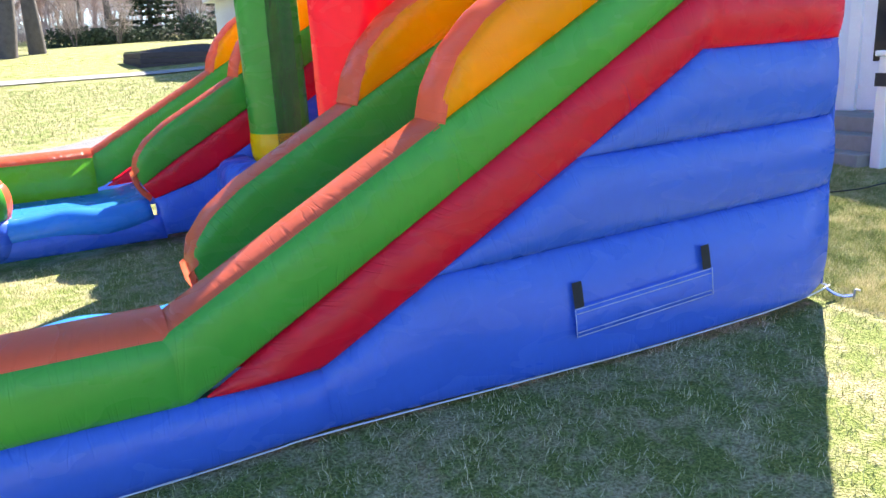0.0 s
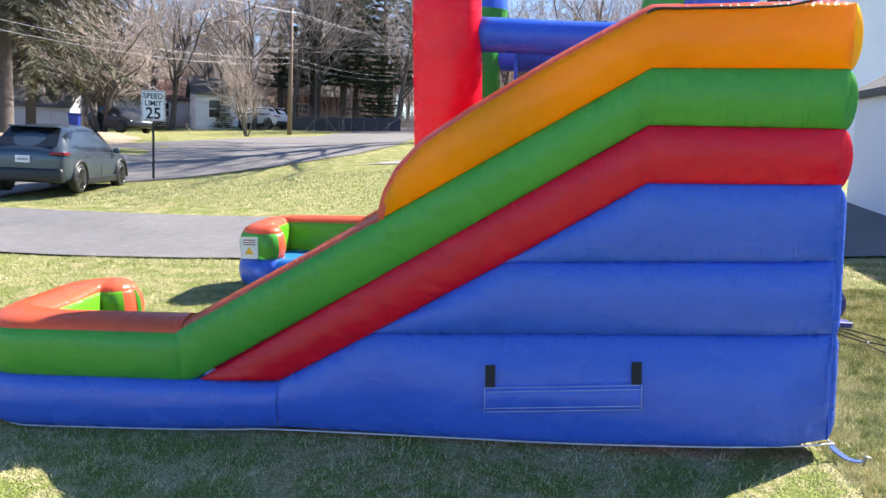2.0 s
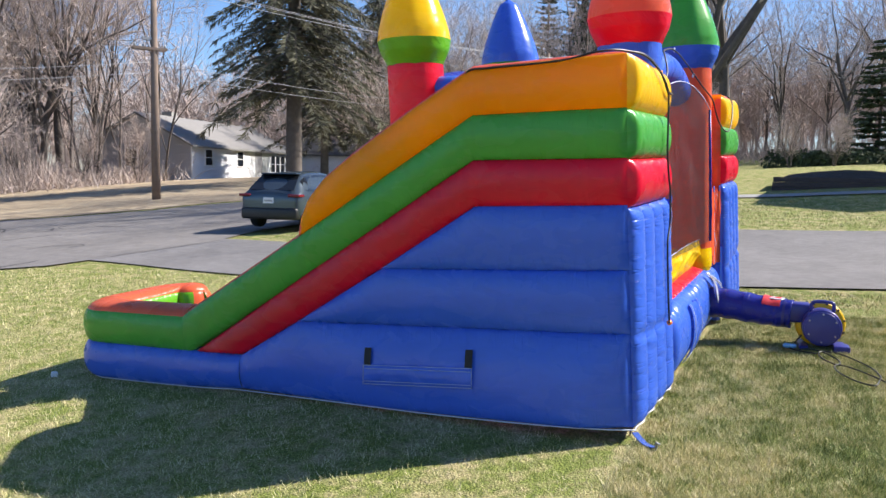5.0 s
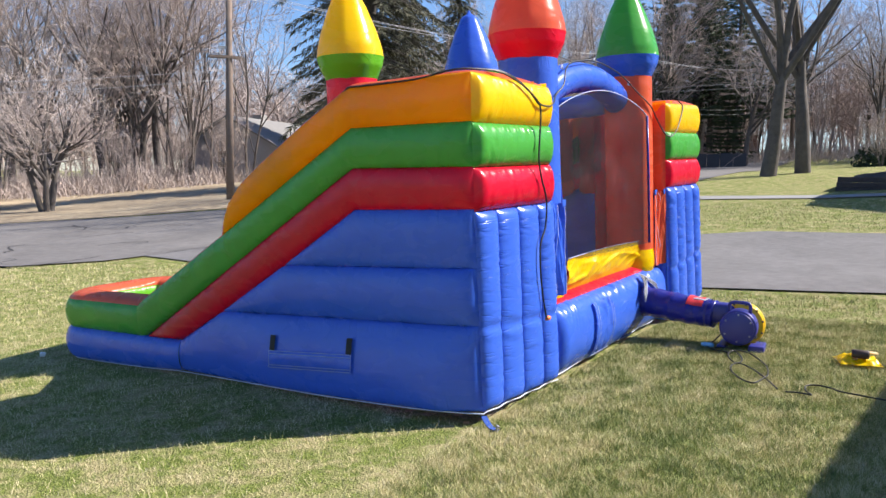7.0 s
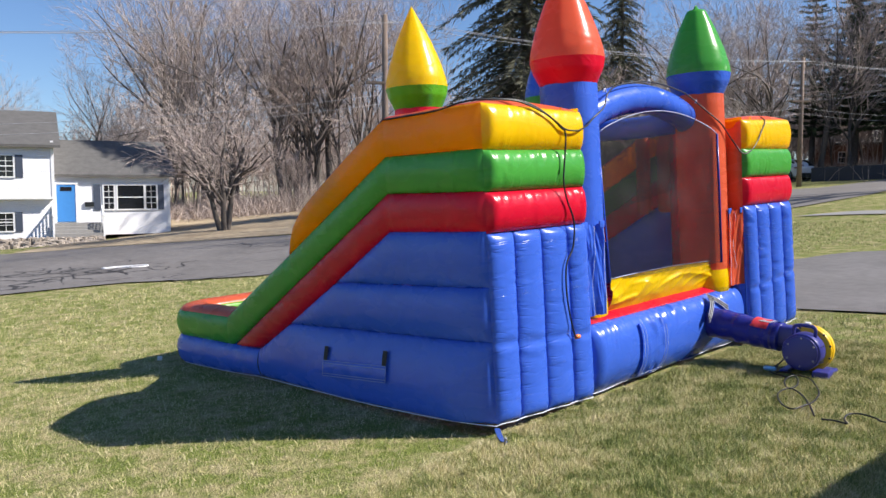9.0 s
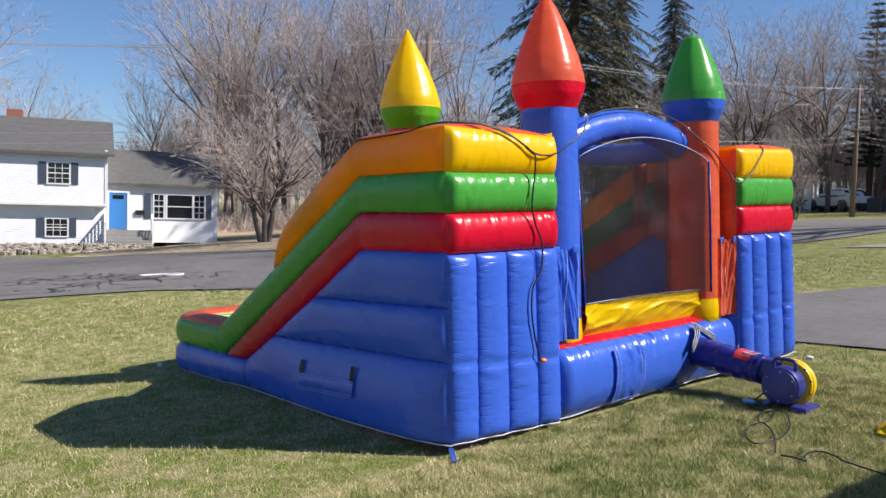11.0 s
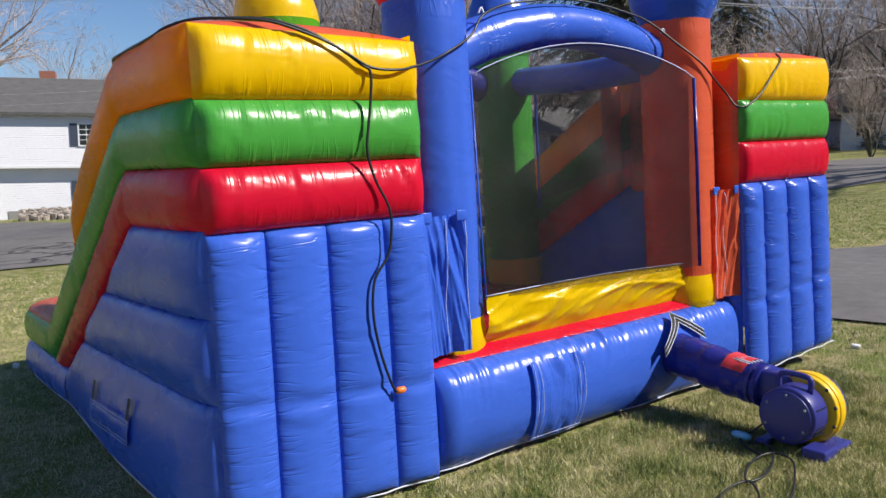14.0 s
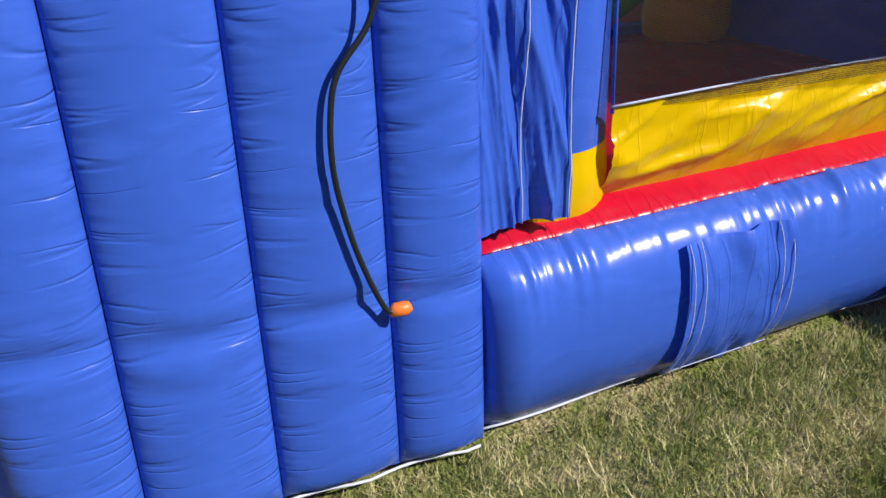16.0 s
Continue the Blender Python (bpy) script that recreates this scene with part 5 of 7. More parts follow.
def gable_body(parent, x0, x1, y0, y1, z0, z1, rise, along, m, label=""):
    bm = bmesh.new()
    if along == "x":
        ym = (y0 + y1) / 2
        prof = [(y0, z0), (y1, z0), (y1, z1), (ym, z1 + rise), (y0, z1)]
        pts = [(q, a, b) for q in (x0, x1) for a, b in prof]
    else:
        xm = (x0 + x1) / 2
        prof = [(x0, z0), (x1, z0), (x1, z1), (xm, z1 + rise), (x0, z1)]
        pts = [(a, q, b) for q in (y0, y1) for a, b in prof]
    v = [bm.verts.new(p) for p in pts]
    bm.faces.new(v[:5]), bm.faces.new(v[5:])
    for k in range(5):
        bm.faces.new([v[k], v[(k + 1) % 5], v[5 + (k + 1) % 5], v[5 + k]])
    bmesh.ops.recalc_face_normals(bm, faces=bm.faces)
    return part("wall", bm, m, parent, label)


def facing(x, y, toward, z=None):
    """A pose on the ground whose front (-y) looks toward a point."""
    a = math.degrees(math.atan2(toward[1] - y, toward[0] - x)) + 90
    return pose(x, y, ground_z(x, y) if z is None else z, 0, 0, a)


def split_level():
    # front faces the street; origin at the corner between the two wings
    x, y = -40.3, 8.95
    h = empty("split_level_house", "white split-level house with grey roof and blue door", "house", facing(x, y, (3.9, -2.4), -0.7) @ Matrix.Diagonal((0.985, 0.985, 0.985, 1)))
    gable_body(h, -13, 0, 0, 8, 2.02, 4.8, 1.9, "x", SIDE_W, "white lap siding wall")
    put(h, "lower_wall", -12.95, -0.03, 0.42, 7.9, -0.9, 2.02, SIDE_W, "white lap siding wall")
    gable_roof(h, -13, 0, 0, 8, 4.8, 1.9)
    gable_body(h, 0, 5.9, 1.1, 8.6, 0, 3.3, 1.9, "x", SIDE_W, "white lap siding wall")
    gable_roof(h, 0.35, 5.9, 1.1, 8.6, 3.3, 1.9, 0.3)
    put(h, "belt_trim", -13, 0.02, -0.04, 0.0, 1.98, 2.1, WHITE)
    put(h, "foundation", -6.4, -0.04, 0.38, 0.42, -0.9, -0.2, CONCRETE, "tan concrete foundation")
    put(h, "corner_board", -0.12, 0.03, -0.03, 0.0, 2.1, 5.0, WHITE)
    put(h, "corner_board", 5.78, 5.93, 1.07, 1.1, 0, 3.3, WHITE)
    window(h, -2.35, 3.15, 1.0, 1.05, True, (3, 4))
    window(h, -2.45, 0.35, 1.0, 0.9, True, (3, 3), 0.42)
    window(h, -7.6, 3.15, 1.0, 1.05, True, (3, 4))
    window(h, -10.8, 3.15, 1.0, 1.05, True, (3, 4))
    g = put(h, "garage_door", -9.7, -6.9, 0.38, 0.44, -0.9, 1.35, WHITE, "white garage door with small panes")
    for k in range(4):
        put(g, "pane", -9.5 + 0.62 * k, -9.1 + 0.62 * k, 0.365, 0.379, 0.85, 1.1, GLASSD)
    d = put(h, "door", 0.12, 1.05, 1.03, 1.1, 0.75, 2.75, DOORBLUE, "blue front door")
    put(d, "fanlight", 0.3, 0.87, 1.015, 1.03, 2.4, 2.62, GLASSD)
    put(h, "door_frame", 1.05, 1.17, 1.0, 1.1, 0.7, 2.85, WHITE)
    put(h, "door_frame", 0.0, 0.12, 1.0, 1.1, 0.7, 2.85, WHITE)
    put(h, "door_frame", 0.0, 1.17, 0.99, 1.1, 2.75, 2.88, WHITE)
    put(h, "mailbox", 1.5, 1.95, 0.98, 1.1, 1.55, 1.8, BLACKP, "dark mailbox")
    for k in range(4):
        put(h, "step", -0.1 + 0.01 * k, 2.3 - 0.01 * k, 1.1 - 0.6 - 0.3 * (k + 1), 1.09 - 0.01 * k, -0.6 - 0.01 * k, 0.7 - 0.17 * k, CONCRETE, "grey painted step")
    for xr in (-0.1, 2.3):
        put(h, "rail_post", xr - 0.05, xr + 0.05, -0.7, -0.6, 0, 1.1, WHITE)
        put(h, "rail_post", xr - 0.05, xr + 0.05, 0.35, 0.45, 0.3, 1.6, WHITE)
        for k in range(9):
            q = -0.55 + 0.11 * k
            put(h, "baluster", xr - 0.02, xr + 0.02, q - 0.02, q + 0.02, 0.2 + 0.05 * k, 1.05 + 0.05 * k, WHITE)
        bm = block(xr - 0.04, xr + 0.04, -0.7, 0.45, 1.05, 1.13)
        for v in bm.verts:
            v.co.z += (v.co.y + 0.7) * 0.43
        part("hand_rail", bm, WHITE, h, "white hand rail")
    window(h, 2.72, 1.4, 0.5, 1.3, False, (2, 4), 1.1)
    window(h, 3.85, 1.4, 1.35, 1.3, False, (1, 1), 1.1)
    window(h, 4.92, 1.4, 0.55, 1.3, False, (2, 4), 1.1)
    put(h, "shutter", 1.95, 2.3, 1.05, 1.1, 1.35, 2.75, SHUTTER)
    put(h, "shutter", 5.28, 5.6, 1.05, 1.1, 1.35, 2.75, SHUTTER)
    put(h, "chimney", -5.2, -4.4, 5.2, 6.0, 5.6, 7.35, BRICKM, "red brick chimney")
    # heap of stones in front
    rng = random.Random(5)
    vs, fs = [], []
    for k in range(420):
        cx, cy = rng.uniform(-5.5, 2.2), rng.uniform(-2.8, -0.4)
        r = rng.uniform(0.07, 0.2)
        b = len(vs)
        zc = 0.0 - 0.22 * abs(cy + 1.2) + 0.05 * rng.random()
        ring = [(cx + r * math.cos(a) * rng.uniform(0.7, 1.2), cy + r * math.sin(a) * rng.uniform(0.7, 1.2)) for a in (0, 1.3, 2.5, 3.8, 5.1)]
        vs += [(p, q, zc - 0.5) for p, q in ring] + [(p, q, zc + r * rng.uniform(0.0, 0.25)) for p, q in ring] + [(cx + rng.uniform(-0.04, 0.04), cy, zc + r * 0.4)]
        fs += [(b + i, b + (i + 1) % 5, b + 5 + (i + 1) % 5, b + 5 + i) for i in range(5)] + [(b + 5 + i, b + 5 + (i + 1) % 5, b + 10) for i in range(5)]
    st = raw("stone_bed", vs, fs, STONE, None, smooth=False)
    st.matrix_world = h.matrix_world.copy()
    tagged(st, "bed of loose grey stones before the house", "stones", kind="stuff")


split_level()


def ranch_house():
    x, y = -41.0, 36.2
    stand = pose(x, y, 0.95, 0, 0, 107)
    h = empty("ranch_house", "pale grey single-storey house with light grey roof", "house", stand @ Matrix.Diagonal((1.2, 1, 1, 1)))
    gable_body(h, 0, 15, 0, 8, -0.5, 2.55, 2.1, "x", SIDE_G, "grey siding wall")
    put(h, "front_siding", 0.0, 8.5, -0.05, 0.0, -0.4, 2.45, SIDE_W, "white front siding")
    gable_roof(h, 0, 15, 0, 8, 2.55, 2.1, 0.4, m=mat("pale_shingles", (0.2, 0.195, 0.19), 0.9, vary=0.12, scale=3))
    put(h, "corner_board", -0.03, 0.14, -0.07, 0.0, -0.4, 2.5, WHITE)
    for wx in (2.0, 6.2):
        window(h, wx, 1.15, 0.85, 1.1, False, (1, 2), -0.055)
    put(h, "doorway", 8.5, 9.6, -0.06, 0.0, -0.2, 2.3, SIDE_G, "recessed grey doorway")
    put(h, "front_siding", 9.7, 15, -0.05, 0.0, -0.4, 2.4, SIDE_W, "white siding")
    for k in range(3):
        window(h, 11.4 + 0.85 * k, 0.75, 0.7, 1.35, False, (1, 1), -0.06)
    put(h, "chimney", 4.2, 4.9, 4.4, 5.2, 3.0, 5.2, CONCRETE, "pale grey chimney")
    # side window on the gable
    w = window(h, 0, 1.0, 0.9, 1.2, False, (2, 2))
    w.matrix_local = Matrix.Translation((0, 4.6, 1.0)) @ Matrix.Rotation(radians(-90), 4, "Z")
    g = empty("garage", "white garage with light roof beside grey house", "garage", stand @ Matrix.Translation((19.5, 1.0, 0)) @ Matrix.Rotation(radians(-90), 4, "Z"))
    gable_body(g, 0, 7, 0, 7, -0.5, 2.5, 2.0, "x", SIDE_W, "white wall")
    gable_roof(g, 0, 7, 0, 7, 2.5, 2.0, 0.35, m=SHINGLE)
    put(g, "garage_door", 3.2, 6.2, -0.05, 0.0, -0.45, 1.7, WHITE, "white garage door")
    put(g, "trim", 6.85, 7.03, -0.04, 0.0, -0.4, 2.45, WHITE)


ranch_house()


def far_house(name, label, x, y, toward, w, d, hgt, rise, body, wins, zoff=-0.2, roof=None):
    h = empty(name, label, "house", facing(x, y, toward, ground_z(x, y) + zoff))
    gable_body(h, 0, w, 0, d, -0.4, hgt, rise, "x", body)
    gable_roof(h, 0, w, 0, d, hgt, rise, 0.35, m=roof)
    for wx, wz, ww, wh in wins:
        window(h, wx, wz, ww, wh, False, (1, 2))
    return h


far_house("white_house", "white single-storey house with brown roof, far across street", -41.9, 60.8, (-8, 10), 11, 8, 2.5, 1.7, SIDE_W, ((1.6, 1.1, 0.9, 1.0), (6.2, 0.9, 1.0, 1.2), (9.4, 0.9, 0.9, 1.2)), 0.3, mat("brown_shingles", (0.2, 0.12, 0.1), 0.9))
far_house("white_cottage", "small white house wing with solar panelled roof", -29.0, 54.4, (-5, 12), 3.2, 6, 2.6, 1.3, SIDE_W, ((1.4, 0.8, 0.8, 1.3),), 0.2)
far_house("brown_house", "low brown house behind bare trees", -31.5, 78.0, (4, -2), 13, 8, 2.8, 1.6, mat("brown_brick", (0.2, 0.11, 0.08), 0.9), ((3, 0.9, 1.4, 1.0), (8, 0.9, 1.4, 1.0)), 0.3)


def neighbour():
    x, y = 2.95, 22.5
    h = empty("neighbour_house", "two-storey white sided house with grey roof", "house", pose(x, y, ground_z(x, y), 0, 0, 3))
    gable_body(h, 0, 9, 0, 12, -0.1, 4.85, 2.6, "y", SIDE_W, "white lap siding wall")
    gable_roof(h, 0, 9, 0, 12, 4.85, 2.6, 0.3, "y")
    # foundation strip, its shade put into the dark base colour
    put(h, "foundation", 0.02, 9, -0.03, 0.0, -0.1, 0.22, mat("shaded_foundation", (0.1, 0.1, 0.11), 0.9), "foundation coloured as shaded")
    window(h, 2.15, 4.7, 0.75, 0.8, False, (2, 2))
    put(h, "meter_box", 0.62, 0.95, -0.09, 0.0, 0.35, 0.72, GREYP, "grey meter box")
    put(h, "corner_board", -0.03, 0.12, -0.035, 0.0, 0.2, 4.9, WHITE)
    # overhanging upper storey on the street front, darker recess below
    put(h, "overhang", -0.55, 0.0, 0.9, 11.9, 2.35, 4.7, SIDE_W, "white upper storey overhang")
    put(h, "porch_side", -0.5, 0.0, 0.15, 0.3, 0.0, 2.3, WHITE)
    put(h, "porch_roof", -0.62, 0.02, 0.05, 0.95, 2.3, 2.42, WHITE)
    for q in (2.0, 4.2, 7.5):
        w = window(h, 0, 3.0, 0.9, 1.2, True, (2, 2))
        w.matrix_local = Matrix.Translation((-0.56, q, 3.0)) @ Matrix.Rotation(radians(-90), 4, "Z")


neighbour()


def own_house():
    """The house behind the walker: it throws the straight shadow over the lawn."""
    x = 4.3
    h = empty("family_house", "white house with front steps and glazed storm door", "house", pose(x, -0.35, 0.23, 0, 0, 0))
    gable_body(h, 0, 8, -1.2, 13, -0.1, 2.55, 2.4, "y", SIDE_W, "white lap siding wall")
    gable_roof(h, 0, 8, -1.2, 13, 2.6, 2.4, 0.1, "y")
    put(h, "foundation", -0.03, 0.0, -1.2, 2.49, -0.1, 0.3, CONCRETE, "grey foundation")
    d = put(h, "door", -0.05, 0.0, 2.74, 3.66, 0.47, 2.45, WHITE, "white storm door")
    put(d, "pane", -0.06, -0.051, 2.90, 3.5, 0.98, 2.33, GLASSD, "dark glass")
    put(h, "door_frame", -0.09, 0.0, 2.6, 2.74, 0.46, 2.5, WHITE)
    put(h, "door_frame", -0.09, 0.0, 3.66, 3.8, 0.46, 2.5, WHITE)
    for k in range(3):
        put(h, "step", -0.62 - 0.26 * k, -0.052 - 0.004 * k, 2.7 + 0.006 * k, 4.6 - 0.006 * k, -0.05 - 0.004 * k, 0.45 - 0.15 * k, CONCRETE, "grey concrete step", 0.012)
    for y, s in ((2.62, 0), (4.7, 0)):
        put(h, "rail_post", -1.02, -0.91, y - 0.055, y + 0.055, -0.03, 1.05, WHITE, "white porch post", 0.01)
        put(h, "post_cap", -1.045, -0.885, y - 0.085, y + 0.085, 1.05, 1.1, WHITE, "", 0.01)
        bm = block(-0.91, -0.02, y - 0.035, y + 0.035, 0.88, 0.96)
        for v in bm.verts:
            v.co.z += (v.co.x + 0.8) * 0.45
        part("hand_rail", bm, WHITE, h, "white hand rail")
        bm = block(-0.91, -0.02, y - 0.025, y + 0.025, 0.2, 0.26)
        for v in bm.verts:
            v.co.z += (v.co.x + 0.8) * 0.45
        part("bottom_rail", bm, WHITE, h)
        for k in range(5):
            q = -0.7 + 0.13 * k
            put(h, "baluster", q - 0.018, q + 0.018, y - 0.018, y + 0.018, 0.24 + (q + 0.8) * 0.45, 0.9 + (q + 0.8) * 0.45, WHITE)
    put(h, "house_lamp", -1.032, -0.906, 2.55, 2.69, 0.78, 0.9, BLACKP, "small black post light")
    for q in (6.5, 10):
        w = window(h, 0, 1.1, 1.1, 1.2, True, (2, 2))
        w.matrix_local = Matrix.Translation((0, q, 1.1)) @ Matrix.Rotation(radians(-90), 4, "Z")


own_house()

# decorative flag on a wall-mounted pole
fl = empty("garden_flag", "pale house flag with navy border on a slanted pole", "flag")
p0, p1 = Vector((4.3, -1.1, 2.01)), Vector((3.32, -1.2, 2.44))
tube("flag_pole", [p0, p0.lerp(p1, 0.5), p1], [0.014, 0.013, 0.011], WHITE, fl, "white pole", 8)
FLAGM = mat("pale_flag_cloth", (0.35, 0.36, 0.35), 0.8, vary=0.08)
FLAGB = mat("navy_flag_border", (0.012, 0.012, 0.06), 0.8)
for nm, u0, u1, w0, w1, m, d in (("cloth", 0.1, 0.9, 0.1, 0.92, FLAGM, 0.0), ("border", 0, 0.1, 0, 1, FLAGB, 0.0), ("border", 0.9, 1, 0, 1, FLAGB, 0.0), ("border", 0.1, 0.9, 0.92, 1, FLAGB, 0.0), ("border", 0.1, 0.9, 0.0, 0.1, FLAGB, 0.0)):
    g = np.zeros((14, 20, 3))
    for i in range(14):
        for j in range(20):
            u, w = u0 + (u1 - u0) * i / 13, w0 + (w1 - w0) * j / 19
            p = p1.lerp(p0, 0.4 * u)
            fall = 0.62 * w
            g[i, j] = (p.x - 0.03 + 0.17 * (w - 0.65) + 0.018 * math.sin(w * 17 + u * 3), p.y - 0.06 * math.sin(u * 7 + w * 3) * w, p.z - 0.012 - fall)
    sheet(nm, g, np.zeros((14, 20, 2)), np.full((14, 20), 0.2), m, fl)


# ---- trees ----
def ribbon(store, pts, w, rng):
    """A thin twig as a tapering strip with a chance twist."""
    d = (pts[-1] - pts[0]).normalized()
    a = d.orthogonal().normalized()
    a.rotate(Matrix.Rotation(rng.uniform(0, math.pi), 3, d))
    b = len(store[0])
    n = len(pts)
    for i, p in enumerate(pts):
        h = a * w * (1 - 0.75 * i / (n - 1)) * 0.5
        store[0].extend((p - h, p + h))
    store[1].extend([(b + 2 * i, b + 2 * i + 1, b + 2 * i + 3, b + 2 * i + 2) for i in range(n - 1)])


def grow_tree(seed, height, r0, fork=0.35, limbs=7, spread=0.75, rich=(6, 5, 5), stems=1, twig_w=0.022, up=0.25, bole=0.0):
    """Bare hardwood: wood (trunk and limbs) and fine twigs, as two sets of vertices and faces."""
    rng = random.Random(seed)
    wood, twigs = ([], []), ([], [])

    def add(store, pts, radii, sides):
        v, f = tube_data(pts, radii, sides, cap=False)
        b = len(store[0])
        store[0].extend(v)
        store[1].extend([tuple(i + b for i in q) for q in f])

    def grow(p, d, length, r, level):
        n = 7 if level == 0 else 4 if level < 2 else 3 if level < 3 else 2
        pts, radii = [p], [r]
        for k in range(n):
            wob = Vector((rng.gauss(0, 1), rng.gauss(0, 1), rng.gauss(0, 0.6))) * (0.07 if level == 0 else 0.16)
            d = (d + wob + Vector((0, 0, up * 0.25 if level else 0))).normalized()
            p = p + d * length / n
            pts.append(p)
            radii.append(r * (1 - 0.62 * (k + 1) / n) if level else r * (1 - 0.45 * (k + 1) / n))
        if level < 3:
            add(wood if level < 2 else twigs, pts, radii, (9, 6, 4)[level])
        else:
            ribbon(twigs, pts, max(0.008, r * 1.5) if level == 3 else twig_w, rng)
        if level == 4:
            return
        count = (limbs, *rich)[level]
        for k in range(count):
            t = rng.uniform(fork if level == 0 else 0.25, 1.0) if k else 1.0
            q = t * n
            i = min(int(q), n - 1)
            at = pts[i].lerp(pts[i + 1], q - i)
            rad = radii[i] + (radii[i + 1] - radii[i]) * (q - i)
            dd = (pts[i + 1] - pts[i]).normalized()
            a = rng.uniform(0, 2 * math.pi)
            side = dd.orthogonal().normalized()
            side.rotate(Matrix.Rotation(a, 3, dd))
            ang = rng.uniform(0.35, 0.95) * spread * (0.35 if (k == 0) else 1)
            nd = (dd * math.cos(ang) + side * math.sin(ang)).normalized()
            ln = length * (rng.uniform(0.5, 0.8) if level == 0 else rng.uniform(0.4, 0.62))
            if bole and level == 0:
                ln = (height - bole) * rng.uniform(0.55, 0.8)
            grow(at, nd, ln, rad * rng.uniform(0.5, 0.72), level + 1)

    for s in range(stems):
        a = 2 * math.pi * s / stems + rng.random()
        off = Vector((math.cos(a), math.sin(a), 0)) * (r0 * 0.9 if stems > 1 else 0)
        d = Vector((math.cos(a) * 0.22, math.sin(a) * 0.22, 1)) if stems > 1 else Vector((rng.gauss(0, 0.04), rng.gauss(0, 0.04), 1))
        grow(off, d.normalized(), bole or height * rng.uniform(0.5, 0.6), r0 * (0.75 if stems > 1 else 1), 0)
    # root flare
    return wood, twigs


def tree_thing(name, label, data, category="tree"):
    ob = empty(name, label, category, None, name.replace("_", " ") + "s round the place")
    raw("trunk", *data[0], BARK, ob)
    raw("crown", *data[1], TWIG, ob, "bare brown twigs")
    return ob


def conifer(seed, height, radius, droop, layers, per, sprays, clear=0.1, ragged=0.25, fine=1.0, slim=0.16):
    rng = random.Random(seed)
    wood, needles = ([], []), ([], [])
    v, f = tube_data([(0, 0, 0), (0.05, 0.02, height * 0.4), (0, 0, height * 0.98)], [height * 0.0165, height * 0.012, 0.02], 8, cap=False)
    wood[0].extend(v), wood[1].extend(f)
    for k in range(layers):
        t = clear + (1 - clear) * (k + rng.random() * 0.6) / layers
        z = height * t
        reach = radius * (1 - t) ** 0.75 * rng.uniform(1 - ragged, 1) + 0.25
        for b in range(per):
            a = 2 * math.pi * (b + rng.random()) / per
            L = reach * rng.uniform(0.65, 1.05)
            out = Vector((math.cos(a), math.sin(a), 0))
            pts = [Vector((0, 0, z)) + out * L * q + Vector((0, 0, L * (0.10 * q - droop * q * q + 0.12 * q**4))) for q in (0, 0.35, 0.7, 1)]
            vv, ff = tube_data(pts, [0.05 * L / 3 + 0.01, 0.03 * L / 3 + 0.008, 0.015, 0.006], 3, cap=False)
            base = len(wood[0])
            wood[0].extend(vv), wood[1].extend([tuple(i + base for i in q) for q in ff])
            for s in range(sprays):
                q = rng.uniform(0.18, 1.0)
                i = min(int(q * 3), 2)
                c = pts[i].lerp(pts[i + 1], q * 3 - i)
                side = Vector((-out.y, out.x, 0)) * rng.choice((-1, 1))
                d = (out * rng.uniform(0.1, 0.7) + side * rng.uniform(0.2, 1) + Vector((0, 0, -rng.uniform(0.1, 0.9) * (droop + 0.25)))).normalized()
                ln = rng.uniform(0.3, 0.75) * (0.5 + 0.25 * L) * fine
                w = d.cross(Vector((rng.gauss(0, 1), rng.gauss(0, 1), 1))).normalized() * ln * slim
                m = c + d * ln * 0.5
                base = len(needles[0])
                needles[0].extend([c, m + w, c + d * ln, m - w])
                needles[1].append((base, base + 1, base + 2, base + 3))
    return wood, needles


def conifer_thing(name, label, data, m):
    ob = empty(name, label, "tree", None, name.replace("_", " ") + "s round the place")
    raw("trunk", *data[0], BARK, ob)
    raw("crown", *data[1], m, ob, "dark green needles", smooth=False)
    return ob


def plant(ob, x, y, size=1.0, turn=0.0, first=[]):
    """Stand a tree, or a copy of it once the first one stands, on the ground."""
    # no tree stands inside the ranch house or its garage
    lx, ly = (x + 41) * -0.292 + (y - 36.2) * 0.956, -(x + 41) * 0.956 - (y - 36.2) * 0.292
    if -1.5 < lx < 28 and -6 < ly < 9:
        return None
    m = pose(x, y, ground_z(x, y) - 0.05, 0, 0, turn) @ Matrix.Diagonal((size, size, size, 1))
    if ob.name not in first:
        first.append(ob.name)
        ob.matrix_world = m
        return ob
    c = copy_thing(ob, Matrix.Identity(4))
    c.matrix_world = m
    return c


oak_a = tree_thing("bare_tree", "tall bare grey-brown hardwood tree at the wood's edge", grow_tree(11, 19, 0.26, 0.35, 11, 0.95, (7, 6, 8), up=0.12, twig_w=0.018))
oak_b = tree_thing("bare_tree", "slender bare hardwood tree with upswept twigs", grow_tree(23, 17, 0.17, 0.35, 11, 0.8, (7, 6, 7), up=0.2, twig_w=0.018))
oak_c = tree_thing("bare_tree", "spreading bare hardwood with dense fine twigs", grow_tree(37, 15, 0.24, 0.3, 11, 1.05, (7, 6, 9), up=0.08, twig_w=0.018))
thin = tree_thing("young_tree", "thin bare young tree in the thicket", grow_tree(41, 13, 0.09, 0.25, 8, 0.6, (5, 4, 4), up=0.4, twig_w=0.018))
crab = tree_thing("crab_apple_tree", "low spreading bare crab apple with several stems", grow_tree(53, 7.5, 0.2, 0.25, 8, 1.1, (7, 5, 5), stems=4, up=0.1))
